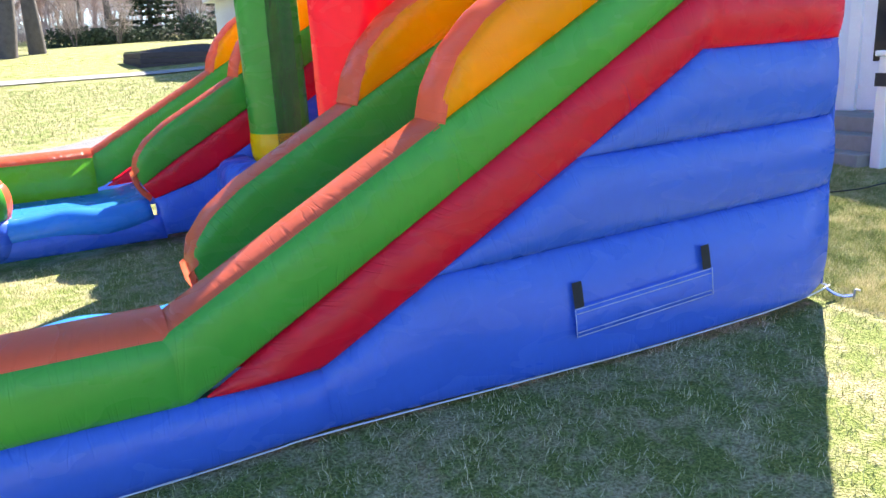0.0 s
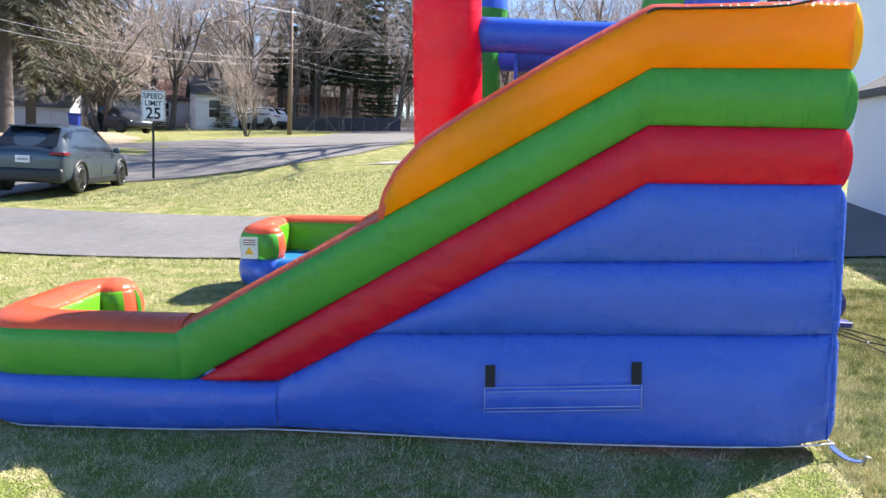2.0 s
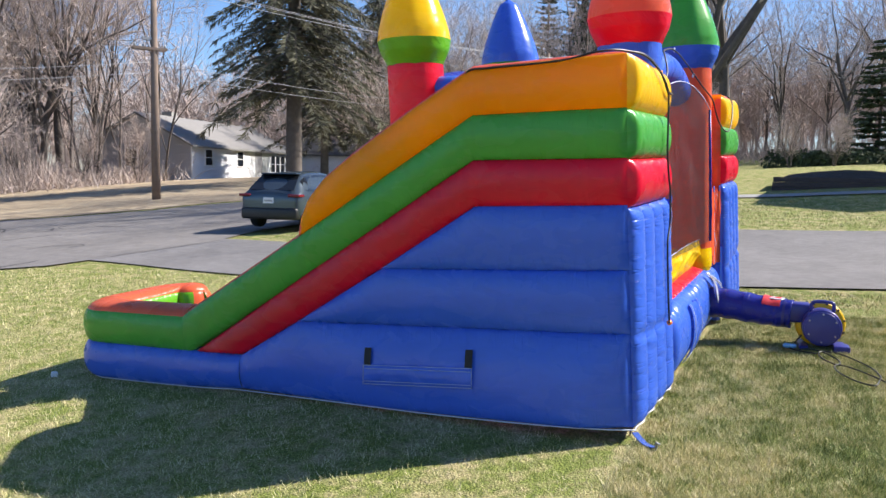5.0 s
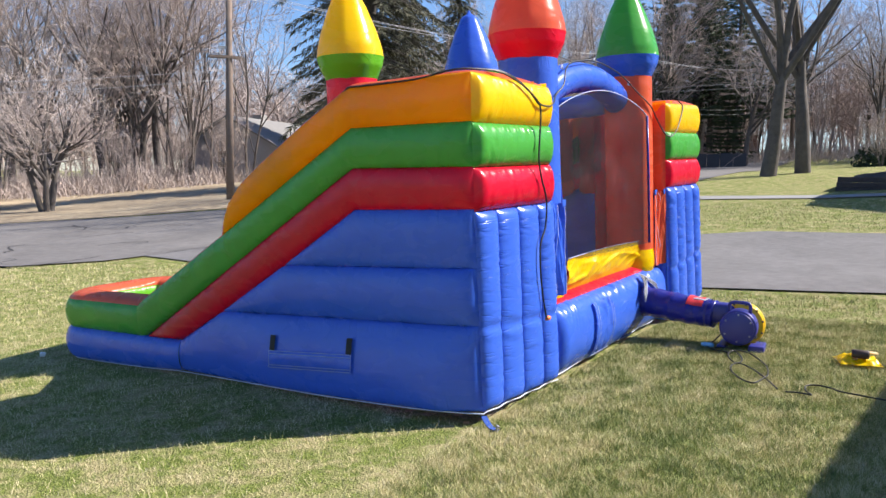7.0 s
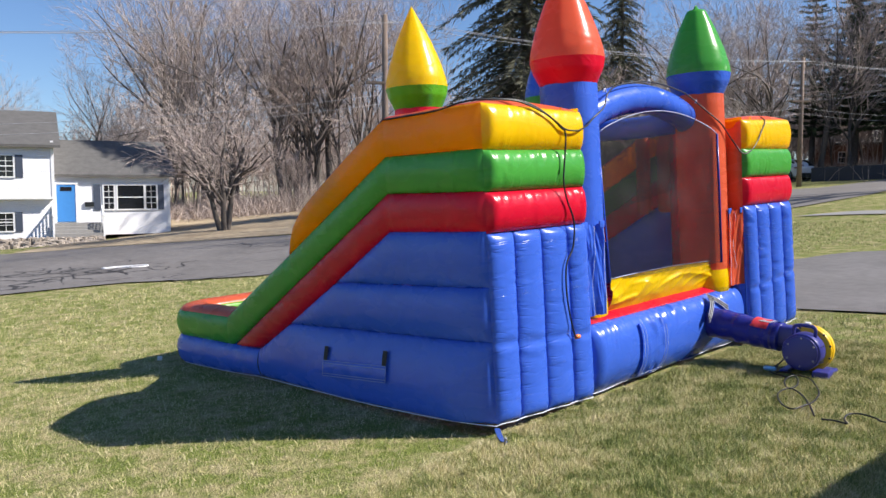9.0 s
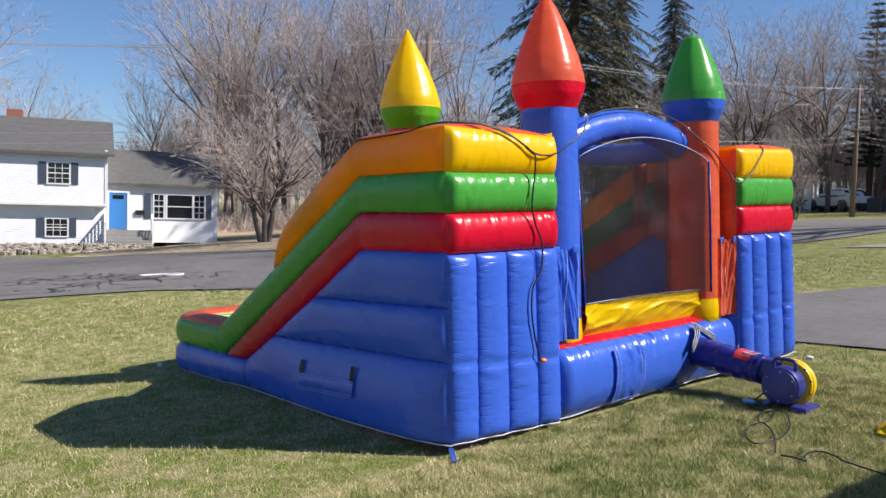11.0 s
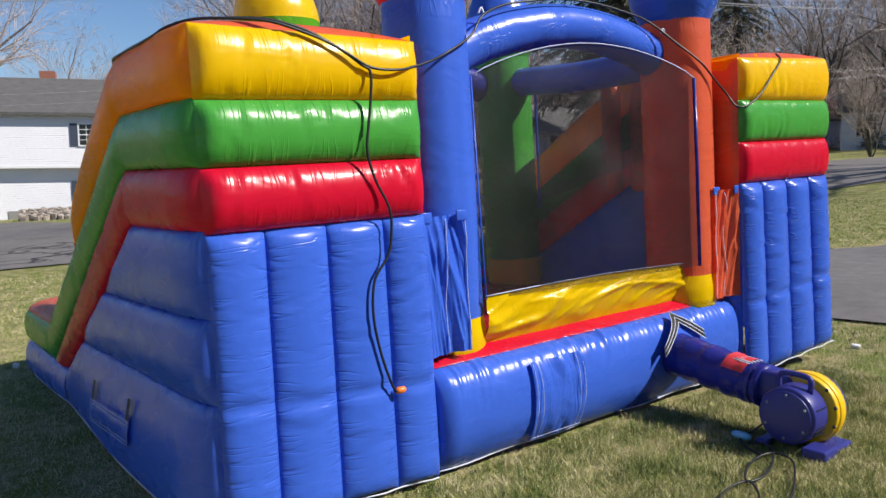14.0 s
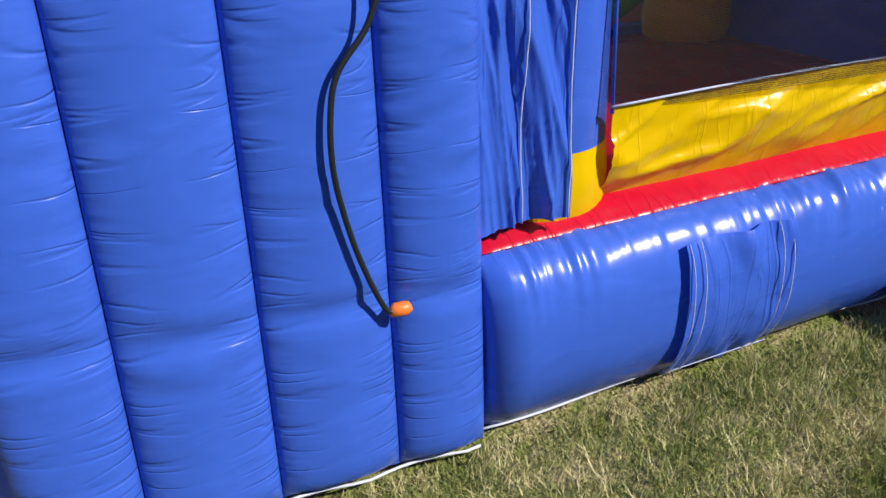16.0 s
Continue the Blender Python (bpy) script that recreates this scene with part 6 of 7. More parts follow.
maple = tree_thing("maple_tree", "large old bare maple with forked grey trunk", grow_tree(67, 24, 0.36, 0.72, 7, 0.85, (9, 8, 7), up=0.4, bole=5.0))
shrub = tree_thing("bare_shrub", "bare brown many-stemmed shrub by the lawn", grow_tree(71, 4.5, 0.06, 0.15, 6, 0.9, (6, 5, 4), stems=6, up=0.3, twig_w=0.014), "shrub")
SPRUCEM = mat("spruce_needles", (0.10, 0.098, 0.06), 0.85, vary=0.5, scale=0.8, island=0.5)
spruce = conifer_thing("spruce_tree", "big dark spruce with drooping ragged boughs", conifer(5, 27, 7.6, 0.62, 62, 10, 170, 0.17, 0.6, 0.5, 0.055), SPRUCEM)
pine = conifer_thing("pine_tree", "tall green white pine with layered boughs", conifer(8, 22, 4.8, 0.08, 30, 9, 130, 0.2, 0.5, 0.6, 0.11), NEEDLE)
fir = conifer_thing("fir_tree", "small dense dark evergreen", conifer(9, 7, 2.4, 0.15, 20, 9, 45, 0.06, 0.2, 0.7), NEEDLE)

plant(crab, -26.7, 11.5, 0.8, 20)
plant(crab, -27.5, 39.2, 1.1, 140)
plant(maple, -5.76, 30.8, 0.95, 200)
plant(maple, -4.84, 32.9, 0.95, 75)
plant(spruce, -26.3, 29.3, 1.0, 0)
plant(spruce, -35.0, 43.5, 0.75, 120)
plant(spruce, -33.0, 47.5, 0.7, 60)
plant(pine, -25.0, 71.0, 1.0, 0)
plant(pine, -20.5, 70.0, 0.8, 80)
plant(pine, -17.0, 66.0, 0.85, 190)
plant(pine, -13.5, 64.0, 0.8, 250)
plant(pine, -22.0, 77.0, 0.95, 310)
for x, y, k, a in ((-23, 66, 0.85, 20), (-21, 67.5, 0.95, 140), (-22.5, 73, 1.0, 260), (-26.5, 66, 0.8, 330)):
    plant(pine, x, y, k, a)
plant(fir, 0.9, 52.0, 1.1, 0)
plant(fir, 5.5, 50.0, 0.8, 40)
plant(fir, -16.5, 62.0, 0.9, 100)
plant(fir, -27.2, 55.5, 0.45, 10)
plant(fir, -29.4, 49.5, 0.35, 60)
for x, y, k, a in ((-49.1, 27.7, 1.0, 0), (-47.1, 30.8, 1.1, 70), (-44.9, 33.7, 0.95, 150), (-52.4, 19.4, 1.0, 200), (-55, 24, 1.15, 300), (-58, 9, 0.62, 30), (-62, 2, 1.1, 100), (-28.3, 58.2, 1.05, 50),
                   (-23.6, 60.9, 1.1, 120), (-10.5, 60, 1.0, 10), (2, 66, 1.1, 220), (8, 60, 1.0, 300), (-42, 52, 1.15, 80), (-36, 60, 1.2, 170), (-50, 40, 1.2, 260)):
    plant(oak_a, x, y, k * (0.82 if y > 48 else 1.0), a)
for x, y, k, a in ((-48.1, 29.3, 1.0, 10), (-46, 32.3, 1.1, 90), (-43.9, 35.4, 1.0, 180), (-47.8, 26.6, 0.95, 250), (-51.1, 23.0, 1.1, 20), (-45.5, 37, 1.2, 130), (-26.1, 57, 1.05, 60), (-21.8, 62, 1.1, 200),
                   (-18.6, 72, 1.0, 300), (-6.1, 64, 1.05, 40), (-3, 70, 1.0, 140), (5, 72, 1.1, 250), (-31, 61, 1.1, 330), (-39, 48.5, 1.0, 75), (-56, 33, 1.2, 155), (-60, 18, 0.78, 205), (12, 66, 1.0, 15), (-8.5, 76, 1.1, 100)):
    plant(oak_b, x, y, k * (0.82 if y > 48 else 1.0), a)
for x, y, k, a in ((-50.5, 24.5, 1.0, 0), (-46.5, 28.6, 1.05, 80), (-53.9, 15.0, 0.66, 170), (-41.5, 37.5, 1.0, 260), (-24.5, 55, 1.0, 330), (-30.2, 53, 1.1, 60), (-14, 58, 1.0, 110), (-1, 60, 1.1, 190), (-66, 12, 0.72, 240), (-38, 56, 1.2, 20), (3.5, 78, 1.1, 75)):
    plant(oak_c, x, y, k * (0.82 if y > 48 else 1.0), a)
rng = random.Random(3)
for k in range(46):
    t = rng.random()
    x, y = (-51.5 + 9 * t + rng.gauss(0, 1.6), 20.5 + 15.5 * t + rng.gauss(0, 1.6)) if k < 24 else (-40 + 52 * rng.random(), 62 + 14 * rng.random())
    plant(thin, x, y, rng.uniform(0.75, 1.15), rng.uniform(0, 360))
for x, y, k, a in ((-19.5, 41.0, 1.0, 0), (-30.6, 72, 1.0, 80), (-41.8, 36.0, 0.8, 10), (-40.8, 31.5, 0.9, 100), (-43.0, 29.0, 0.8, 200), (-45.5, 26.5, 0.9, 300), (-3.5, 46, 0.6, 30), (-1.2, 47, 0.6, 130), (3.0, 47, 0.7, 230)):
    plant(shrub, x, y, k, a)


def far_woods():
    """The distant wooded rise behind everything: upright stems and a haze of twigs."""
    rng = random.Random(17)
    store = ([], [])
    for k in range(3200):
        a = rng.uniform(radians(50), radians(205))
        d = rng.uniform(74, 150) if k % 3 else rng.uniform(70, 90)
        x, y = d * math.cos(a), d * math.sin(a)
        z = ground_z(x, y) - 0.3
        h = rng.uniform(8, 15) * (0.8 + 0.3 * rng.random()) * (0.85 + 0.25 * noise.noise((a * 14, 0, 0)))
        h *= 0.62 if a > radians(162) else 0.82 if a < radians(128) else 1.0
        top = Vector((x + rng.gauss(0, 0.9), y + rng.gauss(0, 0.9), z + h))
        foot = Vector((x, y, z))
        ribbon(store, [foot, foot.lerp(top, 0.5) + Vector((rng.gauss(0, 0.2), rng.gauss(0, 0.2), 0)), top], rng.uniform(0.08, 0.22), rng)
        for b in range(11):
            p = foot.lerp(top, rng.uniform(0.25, 1.0))
            e = p + Vector((rng.gauss(0, 1.3), rng.gauss(0, 1.3), rng.uniform(0.8, 3.0)))
            ribbon(store, [p, e], 0.07, rng)
            for c in range(7):
                q = p.lerp(e, rng.uniform(0.2, 1))
                ribbon(store, [q, q + Vector((rng.gauss(0, 0.7), rng.gauss(0, 0.7), rng.uniform(0.0, 1.3)))], 0.055, rng)
    ob = raw("far_woods", *store, TWIG, None)
    return tagged(ob, "distant leafless woods on the horizon", "woods", kind="stuff")


far_woods()


def brush():
    """Low undergrowth along the wood's edge."""
    rng = random.Random(29)
    store = ([], [])
    for k in range(26000):
        t = rng.random()
        if k < 14000:
            x, y = -52 + 9 * t + rng.gauss(0, 2.0), 18 + 13 * t + rng.gauss(0, 2.0)
        else:
            x, y = -46 + 66 * t + rng.gauss(0, 1), 68 + rng.gauss(0, 5)
        p = Vector((x, y, ground_z(x, y) - 0.02))
        e = p + Vector((rng.gauss(0, 0.6), rng.gauss(0, 0.6), rng.uniform(0.5, 2.6) * (0.6 + 0.5 * noise.noise((x * 0.4, y * 0.4, 0)))))
        ribbon(store, [p, p.lerp(e, 0.5) + Vector((rng.gauss(0, 0.12), rng.gauss(0, 0.12), 0.1)), e], 0.035, rng)
    return tagged(raw("undergrowth", *store, TWIG, None), "tangled bare undergrowth at the wood's edge", "brush", kind="stuff")


brush()


# ---- street furniture and cars ----
def speed_sign():
    x, y = -12.85, 17.6
    z = ground_z(x, y)
    ob = empty("speed_limit_sign", "white speed limit 25 sign on a dark post", "road sign", facing(x, y, (-1.5, -4), z) @ Matrix.Diagonal((1.06, 1.0, 1.12, 1)))
    part("post", block(-0.03, 0.03, 0.0, 0.045, -0.2, 2.25), mat("dark_steel_post", (0.05, 0.055, 0.05), 0.6, 0.6), ob, "dark steel post")
    pl = part("sign_plate", block(-0.305, 0.305, -0.012, -0.002, 1.5, 2.26, 0.004), WHITE, ob, "white plate")
    ink = mat("sign_black", (0.01, 0.01, 0.012), 0.5)
    for nm, a, b, c, d in (("edge_line", -0.285, 0.285, 2.23, 2.243), ("edge_line", -0.285, 0.285, 1.517, 1.53), ("edge_line", -0.285, -0.272, 1.535, 2.225), ("edge_line", 0.272, 0.285, 1.535, 2.225)):
        part(nm, block(a, b, -0.0165, -0.0125, c, d), ink, pl)
    for text, size, zz in (("SPEED", 0.185, 2.06), ("LIMIT", 0.185, 1.88), ("25", 0.40, 1.555)):
        cu = bpy.data.curves.new("lettering", "FONT")
        cu.body, cu.size, cu.align_x, cu.extrude, cu.offset = text, size, "CENTER", 0.002, size * 0.02
        cu.materials.append(ink)
        tx = new("lettering", cu)
        dg = bpy.context.evaluated_depsgraph_get()
        me = bpy.data.meshes.new_from_object(tx.evaluated_get(dg))
        bpy.data.objects.remove(tx)
        lt = new("lettering", me)
        lt.parent = pl
        lt.matrix_basis = Matrix.Translation((0, -0.016, zz)) @ Matrix.Rotation(radians(90), 4, "X")


speed_sign()


def car(name, label, x, y, heading, paint, scale=1.0, plate=True):
    """A hatchback body lofted through stations from tail to nose, with glass, lamps and wheels."""
    ob = empty(name, label, "car", pose(x, y, ground_z(x, y) + 0.03, 0, 0, heading) @ Matrix.Diagonal((scale, scale, scale, 1)))
    # station: x, half width low, half width belt, half width roof, z low, z belt, z roof
    st = [(-2.25, 0.72, 0.80, 0.62, 0.42, 0.78, 0.90), (-2.20, 0.86, 0.89, 0.72, 0.28, 0.90, 1.02), (-2.02, 0.91, 0.92, 0.68, 0.26, 0.96, 1.16), (-1.75, 0.92, 0.92, 0.66, 0.25, 0.97, 1.38), (-1.45, 0.925, 0.92, 0.64, 0.24, 0.97, 1.53), (-0.8, 0.925, 0.92, 0.63, 0.24, 0.96, 1.60),
          (0.0, 0.925, 0.92, 0.63, 0.24, 0.95, 1.60), (0.45, 0.92, 0.92, 0.63, 0.24, 0.94, 1.52), (1.25, 0.92, 0.91, 0.74, 0.24, 0.93, 1.02), (1.75, 0.91, 0.88, 0.70, 0.26, 0.87, 0.94), (2.12, 0.86, 0.80, 0.58, 0.30, 0.72, 0.80), (2.28, 0.70, 0.62, 0.45, 0.38, 0.60, 0.66)]
    rings = []
    for q, wl, wb, wr, zl, zb, zr in st:
        half = [(0, zl), (wl * 0.9, zl), (wl, zl + 0.12), (wl * 1.01, (zl + zb) / 2 + 0.08), (wb, zb), (wr + (wb - wr) * 0.35, zb + (zr - zb) * 0.6), (wr, zr - 0.04), (wr * 0.8, zr), (0, zr + 0.03)]
        rings.append([(q, a, b) for a, b in half] + [(q, -a, b) for a, b in half[-2:0:-1]])
    n = len(rings[0])
    v = [p for r in rings for p in r]
    f = [(i * n + k, i * n + (k + 1) % n, (i + 1) * n + (k + 1) % n, (i + 1) * n + k) for i in range(len(rings) - 1) for k in range(n)]
    f += [tuple(range(n - 1, -1, -1)), tuple(range(len(v) - n, len(v)))]
    body = raw("body", v, f, paint, ob, "painted body")
    mod = body.modifiers.new("round", "SUBSURF")
    mod.levels = mod.render_levels = 2

    def side(q, t, s, out=0.0):
        """A point on the cabin side at length q, t from belt (0) to roof (1)."""
        xs = [r[0] for r in st]
        wb, wr, zb, zr = (np.interp(q, xs, [r[k] for r in st]) for k in (2, 3, 5, 6))
        pts_w = np.interp(t, [0, 0.6, 0.93], [wb, wr + (wb - wr) * 0.35, wr])
        return (q, s * (pts_w * 0.985 + out), zb + (zr - zb) * t)

    for s in (-1, 1):
        for q0, q1, k0, k1 in ((-1.72, -1.12, 0.25, 0.08), (-1.02, -0.12, 0.06, 0.06), (-0.02, 0.92, 0.06, 0.06)):
            g = np.zeros((8, 5, 3))
            for i in range(8):
                for j in range(5):
                    q = q0 + (q1 - q0) * i / 7
                    top = 0.86 if q < 0.4 else max(0.1, 0.86 - (q - 0.4) * 1.35)
                    lo = k0 + (k1 - k0) * i / 7
                    g[i, j] = side(q, lo + (top - lo) * j / 4, s, 0.006)
            sheet("side_window", g, np.zeros((8, 5, 2)), np.full((8, 5), 1.0), GLASSD, ob, "dark side glass")
        for q0, q1 in ((-1.02, -0.08), (-0.06, 1.05)):
            tube("door_seam", [(q0, s * 0.926, 0.35), (q0, s * 0.93, 0.65), (q0, s * 0.915, 0.99)], 0.006, BLACKP, ob, sides=4)
            part("door_handle", block(q0 + 0.06, q0 + 0.26, min(s * 0.915, s * 0.945), max(s * 0.915, s * 0.945), 0.86, 0.89, 0.005), paint, ob)
        part("sill_trim", block(-1.0, 1.0, min(s * 0.87, s * 0.945), max(s * 0.87, s * 0.945), 0.2, 0.38, 0.03), BLACKP, ob, "black sill trim")
        part("mirror", block(0.72, 0.86, min(s * 0.93, s * 1.10), max(s * 0.93, s * 1.10), 0.93, 1.06, 0.04), paint, ob, "", True)
        part("tail_lamp", block(-2.265, -1.92, min(s * 0.58, s * 0.925), max(s * 0.58, s * 0.925), 0.90, 0.975, 0.02), mat("tail_lamp_red", (0.16, 0.008, 0.012), 0.12), ob, "red tail lamp", True)
        part("head_lamp", block(1.95, 2.14, min(s * 0.50, s * 0.79), max(s * 0.50, s * 0.79), 0.62, 0.74, 0.03), WHITE, ob, "pale head lamp", True)
        for q in (-1.36, 1.36):
            arch_pts = [(q + 0.41 * math.cos(a), s * 0.915, 0.35 + 0.41 * math.sin(a)) for a in np.linspace(-0.15, math.pi + 0.15, 18)]
            tube("wheel_arch", arch_pts, 0.05, BLACKP, ob, "black wheel arch trim", 6)
            w = empty_part("wheel", ob, (q, s * 0.83, 0.345))
            bm = bmesh.new()
            bmesh.ops.create_cone(bm, cap_ends=True, segments=32, radius1=0.345, radius2=0.345, depth=0.22)
            bmesh.ops.bevel(bm, geom=[e for e in bm.edges if abs(e.verts[0].co.z - e.verts[1].co.z) < 1e-5], offset=0.04, segments=2, affect="EDGES", profile=0.5)
            bmesh.ops.rotate(bm, cent=(0, 0, 0), matrix=Matrix.Rotation(radians(90), 3, "X"), verts=bm.verts)
            part("tyre", bm, BLACKP, w, "black tyre", True)
            rim = bmesh.new()
            for k in range(10):
                a = 2 * math.pi * k / 10
                b2 = block(0.03, 0.245, -0.012, 0.012, -0.016, 0.016)
                bmesh.ops.transform(b2, matrix=Matrix.Translation((0, s * 0.113, 0)) @ Matrix.Rotation(a, 4, "Y"), verts=b2.verts)
                me = bpy.data.meshes.new("t")
                b2.to_mesh(me)
                b2.free()
                rim.from_mesh(me)
                bpy.data.meshes.remove(me)
            part("rim", rim, mat("alloy", (0.12, 0.12, 0.13), 0.3, 0.9), w, "spoked alloy rim")
            rv, rf = tube_data([(0.25 * math.cos(a), s * 0.112, 0.25 * math.sin(a)) for a in np.linspace(0, 2 * math.pi, 28)], 0.014, 5)
            raw("rim_ring", rv, rf, mat("alloy_ring", (0.3, 0.3, 0.32), 0.3, 0.9), w)
    g = np.zeros((9, 6, 3))
    for i in range(9):
        for j in range(6):
            t = j / 5
            q = -2.13 + 0.58 * t
            g[i, j] = (q, (i / 8 - 0.5) * 2 * (0.70 - 0.13 * t), 1.09 + 0.44 * t)
    sheet("rear_window", g, np.zeros((9, 6, 2)), np.full((9, 6), 1.0), GLASSD, ob, "dark rear glass")
    g = np.zeros((9, 6, 3))
    for i in range(9):
        for j in range(6):
            t = j / 5
            g[i, j] = (1.20 - 0.68 * t, (i / 8 - 0.5) * 2 * (0.72 - 0.14 * t), 1.045 + 0.465 * t)
    sheet("windscreen", g, np.zeros((9, 6, 2)), np.full((9, 6), 1.0), GLASSD, ob, "dark windscreen")
    part("rear_bumper", block(-2.29, -2.0, -0.86, 0.86, 0.28, 0.60, 0.06), BLACKP, ob, "black rear bumper", True)
    part("roof_spoiler", block(-1.72, -1.42, -0.56, 0.56, 1.515, 1.555, 0.018), paint, ob, "", True)
    if plate:
        part("number_plate", block(-2.275, -2.25, -0.16, 0.16, 0.72, 0.88, 0.003), WHITE, ob, "pale number plate")
        part("plate_bar", block(-2.279, -2.2755, -0.12, 0.12, 0.77, 0.82), GREYP, ob, "plate print bar")
    return ob


CARGREY = mat("blue_grey_car_paint", (0.07, 0.095, 0.12), 0.22, 0.5, vary=0.04)
DARKCAR = mat("dark_grey_car_paint", (0.05, 0.055, 0.065), 0.25, 0.4, vary=0.04)
WHITECAR = mat("white_car_paint", (0.7, 0.71, 0.72), 0.3, vary=0.03)
car("parked_suv", "blue-grey compact SUV parked at the kerb", -12.7, 13.2, 101, CARGREY, 0.92)
car("parked_sedan", "dark grey car parked in a driveway", -26.6, 39.6, -25, DARKCAR, 0.95, False)
car("parked_pickup", "white vehicle parked far across the street", -24.5, 56.5, 160, WHITECAR, 1.05, False)


def bins(x, y):
    ob = empty("recycling_bin", "blue plastic recycling bin", "bin", pose(x, y, ground_z(x, y), 0, 0, 20), "recycling bins")
    bm = block(-0.28, 0.28, -0.3, 0.3, 0, 0.95, 0.03)
    for v in bm.verts:
        k = 0.82 + 0.18 * v.co.z / 0.95
        v.co.x, v.co.y = v.co.x * k, v.co.y * k
    m = mat("blue_bin_plastic", (0.02, 0.05, 0.35), 0.5)
    part("bin_body", bm, m, ob, "", True)
    part("lid", block(-0.31, 0.31, -0.33, 0.34, 0.95, 1.02, 0.03), m, ob, "", True)
    for q in (-0.2, 0.2):
        v, f = tube_data([(q - 0.04, 0.3, 0.11), (q + 0.04, 0.3, 0.11)], 0.11, 14)
        raw("wheel", v, f, BLACKP, ob)


bins(-27.9, 37.2)
bins(-26.0, 57.5)

POLEM = mat("weathered_pole_wood", (0.2, 0.15, 0.12), 0.9, vary=0.25, scale=5, bump=0.4)


def utility_pole(x, y, h, arm=True, turn=0.0):
    ob = empty("utility_pole", "weathered wooden utility pole beside the street", "utility pole", pose(x, y, ground_z(x, y) - 0.2, 0, 0, turn), "utility poles along the street")
    v, f = tube_data([(0, 0, 0), (0, 0, h * 0.5), (0.02, 0, h)], [0.16, 0.135, 0.10], 12)
    raw("pole", v, f, POLEM, ob)
    if arm:
        # short double arm well below the top, with a row of insulators
        for q in (-0.16, 0.1):
            part("cross_arm", block(-0.75, 0.45, q, q + 0.07, h - 2.75, h - 2.66), POLEM, ob)
        for q in (-0.68, -0.38, 0.36):
            v, f = tube_data([(q, -0.12, h - 2.66), (q, -0.12, h - 2.6), (q, -0.12, h - 2.54)], [0.03, 0.05, 0.03], 8)
            raw("insulator", v, f, GREYP, ob)
        part("bracket", block(-0.4, -0.06, -0.07, 0.07, h - 2.4, h - 2.3), GREYP, ob)
    return ob


poles = [(-22.15, 16.35, 8.35), (-18.75, 46.4, 8.2), (-13, 68, 8), (-34, -8, 9.0)]
for x, y, h in poles:
    utility_pole(x, y, h, True, 60)
utility_pole(-36, 73, 9.0, True, 20)


WIREM = mat("wire_grey", (0.34, 0.34, 0.36), 0.5)


def span(a, b, sag, r=0.010):
    pts = [Vector(a).lerp(Vector(b), t) - Vector((0, 0, sag * 4 * t * (1 - t))) for t in np.linspace(0, 1, 14)]
    ob = tube("overhead_wire", pts, r, WIREM, None, "", 4)
    return tagged(ob, "thin overhead utility wire between poles", "wire", "overhead wires")


for z, off in ((10.9, -1.0), (10.9, 0.5), (10.9, 1.0), (6.9, 0.1), (6.4, 0.1)):
    for (xa, ya, ha), (xb, yb, hb) in ((poles[3], poles[0]), (poles[0], poles[1]), (poles[1], poles[2])):
        za, zb = ground_z(xa, ya) + z * ha / 11.5, ground_z(xb, yb) + z * hb / 11.5
        span((xa + off * 0.5, ya + off * 0.8, za), (xb + off * 0.5, yb + off * 0.8, zb), 0.5 if z > 8 else 0.7)
gz1 = ground_z(-18.5, 46.7)
for z in (7.4, 6.2, 5.9):
    span((-18.5, 46.7, gz1 + z * 0.9), (26, 36, gz1 + z + 1.5), 1.0)
span((-18.5, 46.7, gz1 + 6.0), (-36, 73, ground_z(-36, 73) + 7.0), 0.5)


def dark_fence():
    """A low dark panelled fence far along the street."""
    ob = empty("fence", "long low dark grey panel fence along the street", "fence")
    a, b = Vector((-21.5, 54.5)), Vector((-13.2, 55.5))
    m = mat("dark_fence_panel", (0.035, 0.04, 0.055), 0.7)
    for k in range(9):
        p, q = a.lerp(b, k / 9), a.lerp(b, (k + 1) / 9 - 0.004)
        z = ground_z(p.x, p.y)
        bm = block(0, (q - p).length, -0.03, 0.03, -0.05, 1.0 + 0.03 * (k % 2), 0.01)
        pn = part("panel", bm, m, ob)
        pn.matrix_local = pose(p.x, p.y, z, 0, 0, math.degrees(math.atan2(q.y - p.y, q.x - p.x)))


dark_fence()

# planted bed with dark timber edging beyond the far drive
paved("front_walk", [(-7.5, 20.9), (-1.5, 19.6), (2.0, 19.8), (2.0, 20.8), (-1.5, 20.5), (-6.0, 21.6)], CONCRETE, "pale grey concrete apron of the next drive", "walk", 0.03)
bed = empty("timber_bed", "raised planting bed edged with dark timbers", "planter", pose(-1.6, 22.6, ground_z(-1.6, 22.6) - 0.05, 0, 0, 5))
for k in range(3):
    part("timber", block(-0.2 + 0.02 * k, 4.2, -0.1 + 0.03 * k, 0.06 + 0.03 * k, 0.16 * k, 0.155 + 0.16 * k, 0.012), mat("dark_timber", (0.05, 0.04, 0.04), 0.85, vary=0.3), bed, "dark timber")
    part("timber", block(-0.2 + 0.02 * k, -0.04 + 0.02 * k, 0.1 + 0.03 * k, 3.5, 0.16 * k + 0.002, 0.157 + 0.16 * k, 0.012), mat("dark_timber_end", (0.05, 0.04, 0.04), 0.85, vary=0.3), bed, "dark timber")
g = np.zeros((20, 16, 3))
